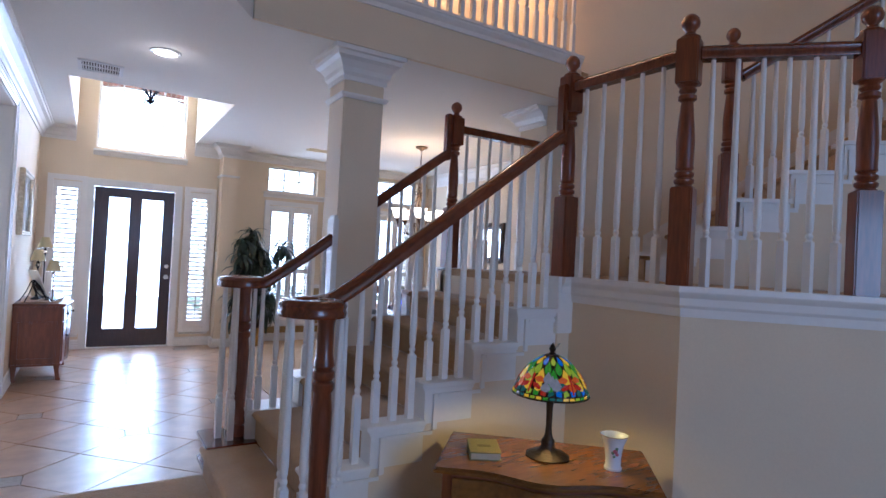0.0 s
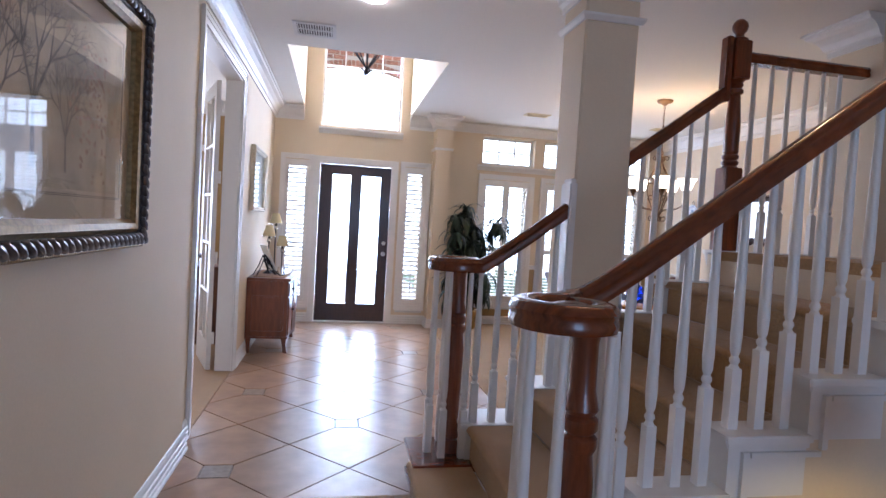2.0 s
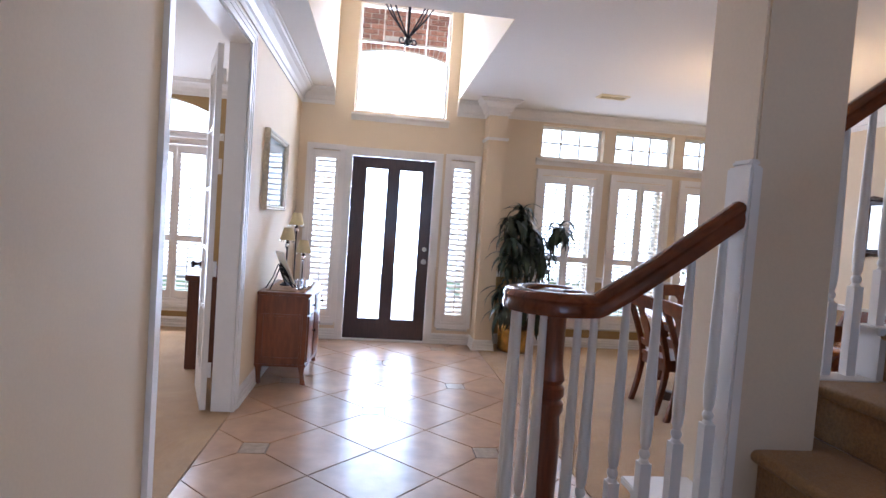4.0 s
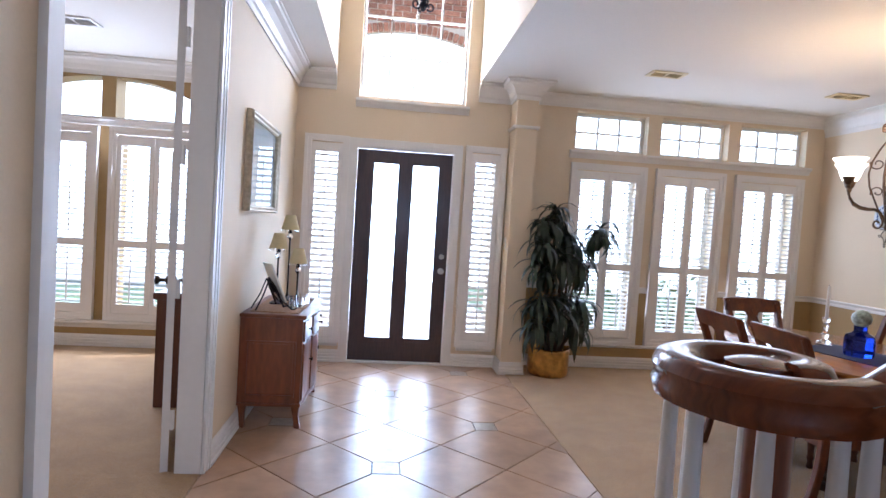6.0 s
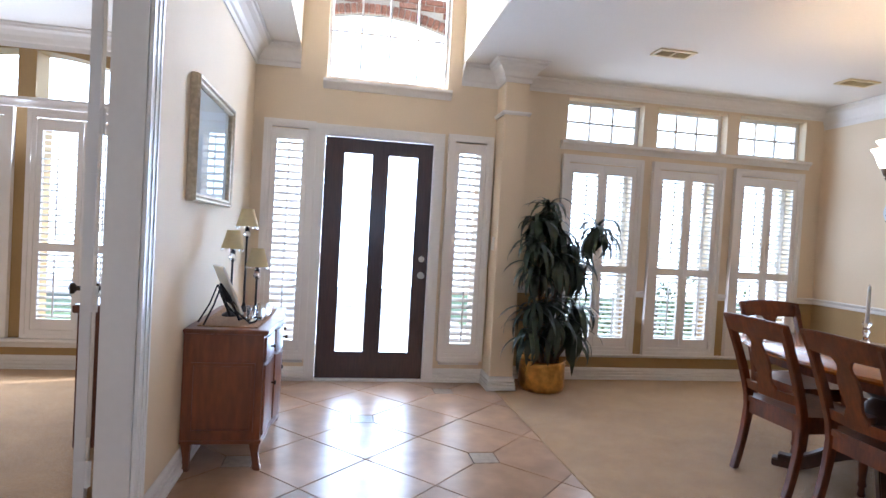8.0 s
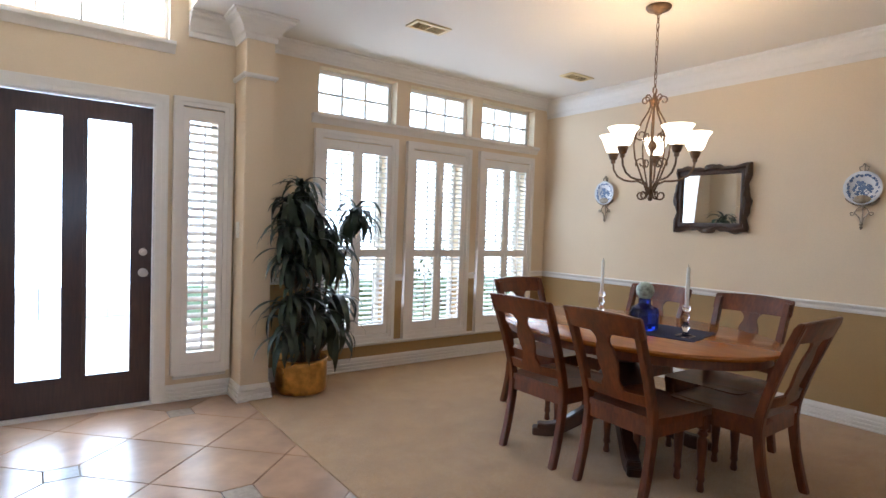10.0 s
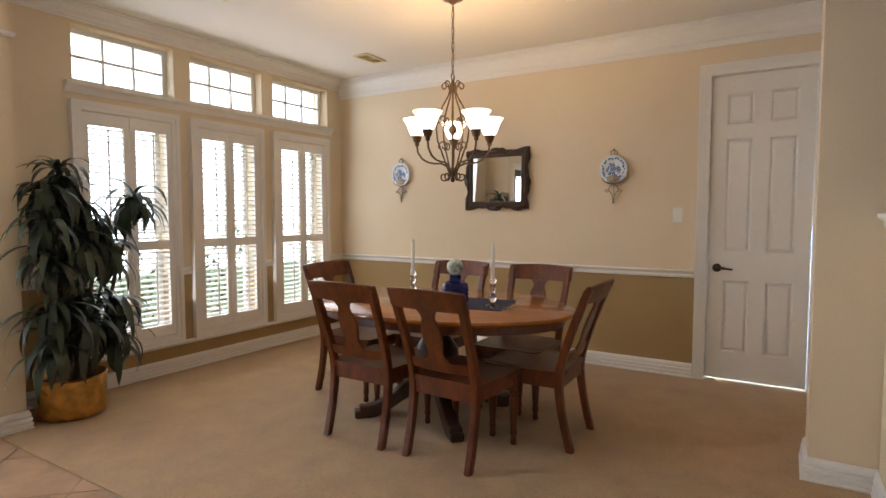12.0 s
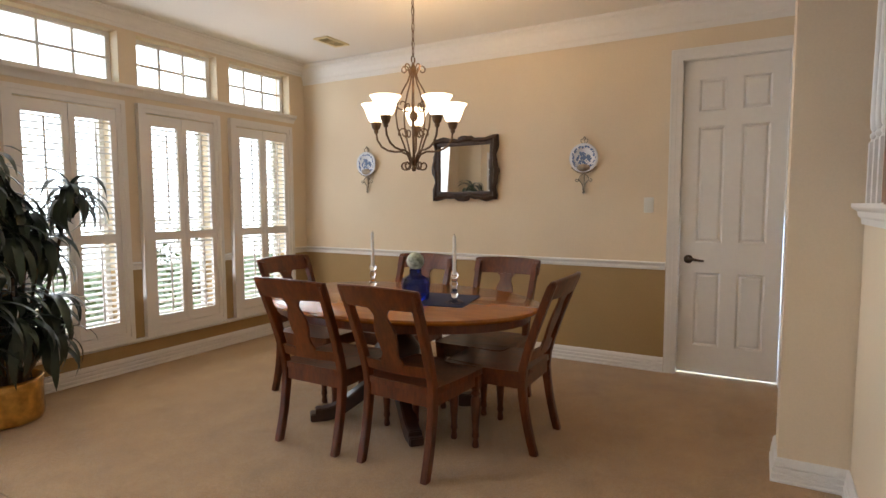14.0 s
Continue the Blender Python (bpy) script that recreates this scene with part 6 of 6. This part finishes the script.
for k in (0.066, 0.071):
    s = Shape()
    q = 0.108 + k
    for x0, x1, z0, z1 in ((-bw + q, bw - q, -bh + q, -bh + q + 0.0022), (-bw + q, bw - q, bh - q - 0.0022, bh - q), (-bw + q, -bw + q + 0.0022, -bh + q, bh - q), (bw - q - 0.0022, bw - q, -bh + q, bh - q)):
        s.box(x0, x1, 0.006, 0.0075, z0, z1)
    part("mat_line", s, INK, big, "thin ruled line on the mat")
bead = Shape().lathe([(0.0, -0.008), (0.006, -0.005), (0.008, 0.0), (0.006, 0.005), (0.0, 0.008)], seg=6).data("bead", GILT, 0, True)
lobe = Shape().lathe([(0.0, -0.034), (0.011, -0.026), (0.0155, 0.0), (0.011, 0.026), (0.0, 0.034)], seg=8).data("carved_lobe", DARKGILT, 0, True)
for i in range(32):
    t = -bw + 0.03 + (2 * bw - 0.06) * i / 31
    for z in (-bh + 0.036, bh - 0.036):
        part("carved_lobe", lobe, None, big, m=pose(t, 0.049, z, 0, 55, 0))
for i in range(21):
    t = -bh + 0.05 + (2 * bh - 0.10) * i / 20
    part("carved_lobe", lobe, None, big, m=pose(-bw + 0.036, 0.049, t, 0, 35, 0))
for i in range(110):
    t = -bw + 0.01 + (2 * bw - 0.02) * i / 109
    part("bead", bead, None, big, m=pose(t, 0.034, -bh + 0.010))
for i in range(70):
    t = -bh + 0.01 + (2 * bh - 0.02) * i / 69
    part("bead", bead, None, big, m=pose(-bw + 0.010, 0.034, t))

# ---------------------------------------------------------------- chest with the stained glass lamp
TZ = 0.505
R = pose(2.455, 4.225, 0, 0, 0, -41.5)
chest = thing("side_chest", "golden oak side chest with a serpentine front", "chest", at=R)
fr_ = lambda t: -0.22 - 0.035 * math.cos(2 * math.pi * (t - 0.5) * 1.5) * math.sin(math.pi * t) - 0.02 * math.sin(math.pi * t)
pl = lambda o: [(0.42 + o, 0.245), *[(0.42 + o - (0.84 + 2 * o) * i / 20, fr_(i / 20) - o) for i in range(21)], (-0.42 - o, 0.245)]
part("top", Shape().prism(pl(0.035), TZ - 0.024, TZ - 0.008).prism(pl(0.028), TZ - 0.008, TZ), OAK, chest, "polished golden oak top", bevel=0.004)
part("body", Shape().prism(pl(0.0), 0.08, TZ - 0.026), CONSOLE, chest, "carved oak carcase")
for i in range(2):
    z = 0.11 + 0.185 * i
    part("drawer", Shape().prism([(x * 0.9, y - 0.012) for x, y in pl(0.0)[1:-1]] + [(-0.36, -0.1), (0.36, -0.1)], z, z + 0.165), OAK, chest, "oak drawer front", bevel=0.003)
for x in (-0.39, 0.39):
    for y in (-0.18, 0.21):
        part("foot", Shape().lathe([(0.018, 0.006), (0.026, 0.02), (0.02, 0.05), (0.03, 0.08)], (x, y, 0), 10), CONSOLE, chest, smooth=True)

TL = thing("stained_glass_lamp", "bronze table lamp with a stained glass dragonfly shade, lit", "lamp", at=pose(2.48, 4.24, TZ))
part("base", Shape().lathe([(0.0, 0.0), (0.095, 0.0), (0.098, 0.006), (0.082, 0.016), (0.05, 0.024), (0.036, 0.035), (0.030, 0.05), (0.030, 0.062), (0.030, 0.072), (0.022, 0.082), (0.016, 0.10)], seg=12), CASTBRONZE, TL, "dark bronze scalloped base", smooth=True)
part("stem", Shape().lathe([(0.016, 0.098), (0.013, 0.14), (0.014, 0.20), (0.019, 0.27), (0.021, 0.285), (0.016, 0.30), (0.008, 0.31), (0.008, 0.45)], seg=14), BRONZE, TL, "bronze fluted stem", smooth=True)
part("finial", Shape().lathe([(0.008, 0.450), (0.016, 0.456), (0.009, 0.464), (0.016, 0.476), (0.010, 0.490), (0.0, 0.506)], seg=10), BRONZE, TL, smooth=True)
GLASSES = {n: material("stained glass " + n, tuple(0.45 * v for v in c), 0.25, grain=0.25, grain_size=40, coat=0.3, emit=c, emit_strength=e * 0.75) for n, c, e in
           (("amber", (0.75, 0.42, 0.015), 0.55), ("green", (0.05, 0.26, 0.015), 0.45), ("lime", (0.30, 0.40, 0.015), 0.5), ("red", (0.36, 0.018, 0.006), 0.5), ("orange", (0.55, 0.09, 0.008), 0.5), ("blue", (0.015, 0.13, 0.45), 0.5), ("teal", (0.03, 0.15, 0.11), 0.3), ("pearl", (0.36, 0.35, 0.36), 0.25))}
PR = [(0.034, 0.470), (0.058, 0.458), (0.080, 0.440), (0.101, 0.417), (0.120, 0.390), (0.137, 0.360), (0.152, 0.328), (0.163, 0.302), (0.168, 0.283)]


PR = [(a, 0.283 + (b - 0.283) * 0.88) for a, b in PR]


def on_shade(u, a):
    """A point of the shade: u from the cap (0) to the rim (1), a in radians."""
    q = min(7.999, max(0.0, u) * 8)
    i = int(q)
    r = PR[i][0] + (PR[i + 1][0] - PR[i][0]) * (q - i)
    z = PR[i][1] + (PR[i + 1][1] - PR[i][1]) * (q - i)
    return r, z


def glass_piece(outline, colour, out=0.002):
    """One cut piece of glass: an outline of (u, angle) pairs, a little proud of the lead."""
    cu, ca = sum(p[0] for p in outline) / len(outline), sum(p[1] for p in outline) / len(outline)
    outline = [(cu + (u - cu) * 0.90, ca + (a - ca) * 0.88) for u, a in outline]
    v = []
    for o in (out, -0.003):
        for u, a in outline:
            r, z = on_shade(u, a)
            v.append(((r + o) * math.cos(a), (r + o) * math.sin(a), z + o * 0.6))
    n = len(outline)
    f = [tuple(range(n)), tuple(range(2 * n - 1, n - 1, -1))] + [(i, i + n, (i + 1) % n + n, (i + 1) % n) for i in range(n)]
    part("glass_piece", Shape().add(v, f), GLASSES[colour], TL)


def petal(u0, u1, a, h, colour, out=0.002):
    glass_piece([(u0, a), (u0 + (u1 - u0) * 0.3, a + h * 0.6), (u0 + (u1 - u0) * 0.62, a + h), (u0 + (u1 - u0) * 0.86, a + h * 0.7), (u1, a), (u0 + (u1 - u0) * 0.86, a - h * 0.7), (u0 + (u1 - u0) * 0.62, a - h), (u0 + (u1 - u0) * 0.3, a - h * 0.6)], colour, out)


rg = random.Random(31)
FRONT = radians(228)
for k in range(14):
    a = 2 * math.pi * k / 14
    petal(0.0, 0.30, a, 0.17, ("blue", "lime", "blue", "amber")[k % 4])
    petal(0.16, 0.50, a + math.pi / 14, 0.17, ("green", "lime", "green")[k % 3])
    petal(0.34, 0.68, a, 0.18, ("amber", "lime", "amber", "green")[(k * 3) % 4])
for k in range(18):
    a = 2 * math.pi * k / 18
    petal(0.54, 0.80, a + 0.1, 0.14, ("amber", "orange", "green", "amber", "teal")[(k * 2) % 5], 0.0015)
for k in range(30):
    a, h = 2 * math.pi * k / 30, math.pi / 30 * 0.84
    j = rg.uniform(-0.03, 0.03)
    glass_piece([(0.75 + j, a - h), (0.73, a), (0.77 - j, a + h), (0.865 + j, a + h * 0.8), (0.88 - j, a - h * 0.9)], rg.choice(["green", "teal", "red", "blue", "green", "lime"]), 0.0012)
for k in range(36):
    a, h = 2 * math.pi * k / 36, math.pi / 36 * 0.84
    glass_piece([(0.905, a - h), (0.895, a + h), (0.985, a + h), (0.985, a - h)], rg.choice(["lime", "amber", "teal", "green", "pearl", "amber"]), 0.0015)
for k in range(5):
    a = FRONT + 0.62 + 2 * math.pi * k / 5
    glass_piece([(0.44, a), (0.50, a + 0.04), (0.84, a + 0.018), (0.86, a), (0.84, a - 0.018), (0.50, a - 0.04)], "red", 0.005)
    for s_ in (-1, 1):
        glass_piece([(0.56, a + s_ * 0.04), (0.50, a + s_ * 0.26), (0.56, a + s_ * 0.44), (0.62, a + s_ * 0.40), (0.63, a + s_ * 0.18)][::s_], "orange", 0.004)
        glass_piece([(0.63, a + s_ * 0.04), (0.65, a + s_ * 0.24), (0.72, a + s_ * 0.38), (0.76, a + s_ * 0.30), (0.72, a + s_ * 0.10)][::s_], "red", 0.004)
for u0, u1, d, h in ((0.42, 0.66, -0.12, 0.16), (0.52, 0.78, 0.14, 0.17), (0.60, 0.80, -0.16, 0.16), (0.48, 0.72, 0.02, 0.12)):
    petal(u0, u1, FRONT + d, h, "pearl", 0.006)
part("leading", Shape().lathe([(a - 0.0012, b - 0.0008) for a, b in PR] + [(a - 0.003, b - 0.002) for a, b in PR[::-1]], seg=52), BRONZE, TL, "dark lead shell", smooth=True)
part("twist", Shape().tube([(0.0, 0.0, 0.478), (0.02, -0.012, 0.486), (0.036, -0.006, 0.498), (0.042, 0.006, 0.494), (0.026, 0.004, 0.484)], [0.004, 0.006, 0.007, 0.005, 0.003], 6, flat=0.4), NICKEL, TL, "bright twisted metal ribbon", smooth=True)
part("cap", Shape().lathe([(0.0, 0.454), (0.03, 0.452), (0.038, 0.446)], seg=16), BRONZE, TL, smooth=True)
part("rim", Shape().tube(arc((0, 0, 0.281), 0.169, 0, 360, 40, "xy"), 0.0035, 6), BRONZE, TL)
lamp("stained_glass_bulb", "POINT", 5.5, (1.0, 0.70, 0.20), (2.48, 4.24, TZ + 0.36), size=(0.03, 0))
bk = thing("book", "olive green clothbound book lying on the chest", "book", at=pose(2.235, 4.385, TZ, 0, 0, -30))
part("pages", Shape().box(-0.062, 0.064, -0.088, 0.088, 0.004, 0.030), PAGES, bk)
part("cover", Shape().box(-0.068, 0.068, -0.093, 0.093, 0.030, 0.034).box(-0.068, 0.068, -0.093, 0.093, 0.0, 0.004).box(-0.068, -0.064, -0.093, 0.093, 0.004, 0.030), BOOK, bk, "olive cloth cover")
part("title_bar", Shape().box(-0.03, 0.03, -0.012, 0.012, 0.034, 0.0346), material("dark stamp", (0.10, 0.08, 0.03), 0.8), bk)
cp = thing("china_beaker", "white china beaker with a rose motif and gilt rim", "cup", at=pose(2.64, 4.01, TZ))
part("body", Shape().lathe([(0.0, 0.0), (0.036, 0.0), (0.038, 0.008), (0.032, 0.018), (0.033, 0.05), (0.040, 0.10), (0.056, 0.138), (0.060, 0.145), (0.056, 0.143), (0.036, 0.10), (0.029, 0.03), (0.0, 0.026)], seg=28), CHINA, cp, "white china", smooth=True)
part("gilt_rim", Shape().tube(arc((0, 0, 0.145), 0.059, 0, 360, 28, "xy"), 0.0014, 5), GILT, cp)
ROSE, STEM_ = material("rose paint", (0.45, 0.10, 0.13), 0.4), material("leaf paint", (0.12, 0.20, 0.08), 0.4)
for i, (da, z, r, m_) in enumerate(((0, 0.085, 0.010, ROSE), (12, 0.072, 0.008, ROSE), (-14, 0.078, 0.007, STEM_), (8, 0.096, 0.007, STEM_), (-6, 0.062, 0.006, STEM_))):
    rad = 0.033 + (z - 0.05) * 0.14
    part("painted_motif", Shape().lathe([(0.0, 0.001), (r, 0.0), (0.0, 0.002)], seg=9), m_, cp, m=pose(0, 0, 0, 0, 0, 232 + da) @ pose(rad + 0.001, 0, z, 0, 82))

# ---------------------------------------------------------------- outside
built("ground", Shape().box(-300, 300, 10.94, 600, -0.35, -0.10), GRASS, "lawn and garden ground")
built("porch_slab", Shape().box(-0.6, 2.6, 10.94, 16.0, -0.10, -0.03).box(-8, 2.6, 16.0, 18.9, -0.10, -0.05), CONCRETE, "pale concrete porch and walk")
# added emissive sheet: whites out the view and lights louvres and rooms
GLOW = material("glowing distance backdrop", (0.8, 0.85, 0.9), 1.0, emit=(0.78, 0.92, 1.0), emit_strength=4.6)
built("backdrop", Shape().box(-40, 40, 19.0, 19.2, -0.1, 22), GLOW, "added glowing sheet in place of overexposed sky and street")
built("roof_eave", Shape().box(2.1, 6.5, 10.93, 11.6, 3.0, 3.1).box(-4.5, -0.6, 11.05, 11.8, 3.0, 3.1).box(-4.5, 0.3, 5.7, 11.2, 2.98, 3.08).box(1.95, 6.5, 7.35, 11.2, 2.98, 3.08), WHITE)


def clump(name, label, x, y, z, rx, rz_, n, seed, leaf=0.07):
    rn = random.Random(seed)
    s = Shape()
    for i in range(n):
        a, b, q = rn.uniform(0, 6.283), rn.uniform(-0.6, 1.5), rn.uniform(0.55, 1.0) ** 0.5
        c = Vector((x + rx * q * math.cos(a) * math.cos(b), y + rx * 0.7 * q * math.sin(a) * math.cos(b), z + rz_ * q * math.sin(b) * rn.uniform(0.8, 1.15)))
        m = Matrix.Translation(c) @ Euler((rn.uniform(0, 3), rn.uniform(0, 3), rn.uniform(0, 6))).to_matrix().to_4x4()
        k = leaf * rn.uniform(0.6, 1.3)
        s.add([(-k, 0, 0), (0, -k * 0.4, k * 0.1), (k, 0, 0), (0, k * 0.4, k * 0.1)], [(0, 1, 2, 3)], m)
    return s


for i, (x, y, z, r, h_) in enumerate(((3.5, 13.2, 0.2, 0.6, 0.45), (4.3, 13.8, 0.1, 0.75, 0.45), (5.4, 13.4, 0.15, 0.7, 0.55), (6.6, 14.0, 0.2, 0.9, 0.8))):
    sh = thing("garden_shrub", "green garden shrub outside the dining windows", "shrub", "garden shrubs", at=pose(x, y, -0.10))
    part("stems", Shape().tube([(0, 0, -0.05), (0.05, 0, 0.3), (0.1, 0.05, 0.6)], [0.03, 0.02, 0.01], 6).tube([(0, 0, -0.05), (-0.1, 0.05, 0.3), (-0.2, 0.0, 0.55)], [0.03, 0.02, 0.01], 6), CANE, sh)
    tagged(part("foliage", clump("foliage", "", 0, 0, z + 0.1, r, h_, 200, 20 + i), SHRUB, sh), kind="stuff")
# ---------------------------------------------------------------- brick porch arch, piece by piece
porch = thing("wall_porch", "red brown brick porch front with a low arch", "brick wall", kind="structure")
YB = 12.40
crown_z = lambda x: 3.75 - 0.20 * ((x - 1.14) / 0.95) ** 2
s = Shape()
n = 24
for i in range(n):
    p, q = 0.0 + 2.3 * i / n, 0.0 + 2.3 * (i + 1) / n
    zp, zq = crown_z(p) + 0.11, crown_z(q) + 0.11
    s.add([(p, YB + 0.01, zp), (q, YB + 0.01, zq), (q, YB + 0.01, 5.6), (p, YB + 0.01, 5.6), (p, YB + 0.10, zp - 0.11), (q, YB + 0.10, zq - 0.11), (q, YB + 0.10, 5.6), (p, YB + 0.10, 5.6)], [(0, 1, 2, 3), (7, 6, 5, 4), (0, 4, 5, 1), (3, 2, 6, 7)])
part("mortar_bed", s, MORTAR, porch)
bmesh_brick = Shape().box(-0.098, 0.098, -0.012, 0.03, -0.030, 0.030).data("brick", BRICK, 0.004)
half_brick = Shape().box(-0.030, 0.030, -0.016, 0.03, -0.052, 0.052).data("brick", BRICK, 0.004)
row = 0
z = 3.60
while z < 4.9:
    for i in range(-1, 13):
        x = i * 0.208 + (0.104 if row % 2 else 0)
        if 0.0 < x < 2.3 and z - 0.03 > crown_z(x) + 0.125 and z < 4.75:
            part("brick", bmesh_brick, None, porch, m=pose(x, YB, z))
    row += 1
    z += 0.072
for i in range(34):
    x = 0.03 + i * 0.068
    part("brick", half_brick, None, porch, m=pose(x, YB, crown_z(x) + 0.057, 0, math.degrees(math.atan(0.40 * (x - 1.14) / 0.9)), 0))

# ---------------------------------------------------------------- hall floor tiles
def clip(poly, axis, limit, keep_less):
    out = []
    for i, p in enumerate(poly):
        q = poly[(i + 1) % len(poly)]
        a, b = (p[axis] <= limit) == keep_less, (q[axis] <= limit) == keep_less
        if a:
            out.append(p)
        if a != b:
            t = (limit - p[axis]) / (q[axis] - p[axis])
            out.append((p[0] + t * (q[0] - p[0]), p[1] + t * (q[1] - p[1])))
    return out


tiles = thing("floor_hall", "diagonal sandstone tile floor with small grey inlays", "floor", kind="structure")
U0, V0, HD, INS, GAP = 1.045, 8.285, 0.3385, 0.075, 0.003


def lay(name, poly, mat):
    for ax, lim, less in ((0, 0.10, False), (0, 2.165, True), (1, 5.93, False), (1, 10.60, True)):
        poly = clip(poly, ax, lim, less)
        if len(poly) < 3:
            return
    cx_, cy_ = sum(p[0] for p in poly) / len(poly), sum(p[1] for p in poly) / len(poly)
    g = []
    for x, y in poly:
        d = math.hypot(x - cx_, y - cy_) or 1
        k = max(0.0, 1 - GAP * 1.35 / d)
        g.append((cx_ + (x - cx_) * k, cy_ + (y - cy_) * k))
    n_ = len(g)
    v = [(x, y, -0.012) for x, y in g] + [(x, y, -0.0015) for x, y in g] + [(cx_ + (x - cx_) * 0.992, cy_ + (y - cy_) * 0.992, 0.0) for x, y in g]
    f = [tuple(range(2 * n_, 3 * n_))] + [(i, (i + 1) % n_, n_ + (i + 1) % n_, n_ + i) for i in range(n_)] + [(n_ + i, n_ + (i + 1) % n_, 2 * n_ + (i + 1) % n_, 2 * n_ + i) for i in range(n_)]
    part(name, Shape().add(v, f), mat, tiles)


def inlaid(a, b):
    return a % 2 == 0 and b % 2 == 0 and (a // 2 + b // 2) % 2 == 0


for a in range(-5, 6):
    for b in range(-10, 10):
        if (a + b) % 2:
            # a tile whose four corners lie on the diagonal grid
            cor = [(a, b - 1), (a + 1, b), (a, b + 1), (a - 1, b)]
            poly = []
            for i, (p, q) in enumerate(cor):
                x, y = U0 + HD * p, V0 + HD * q
                if inlaid(p, q):
                    cx_, cy_ = U0 + HD * a, V0 + HD * b
                    dx, dy = (cx_ - x) / HD, (cy_ - y) / HD
                    sx_, sy_ = -dy, dx
                    e1 = (x + dx * INS + sx_ * INS, y + dy * INS + sy_ * INS)
                    e2 = (x + dx * INS - sx_ * INS, y + dy * INS - sy_ * INS)
                    prev = cor[i - 1]
                    px, py = U0 + HD * prev[0], V0 + HD * prev[1]
                    poly += [e1, e2] if math.hypot(e1[0] - px, e1[1] - py) < math.hypot(e2[0] - px, e2[1] - py) else [e2, e1]
                else:
                    poly.append((x, y))
            lay("tile", poly, TILE)
        elif inlaid(a, b):
            x, y = U0 + HD * a, V0 + HD * b
            lay("inlay", [(x - INS, y - INS), (x + INS, y - INS), (x + INS, y + INS), (x - INS, y + INS)], INLAY)
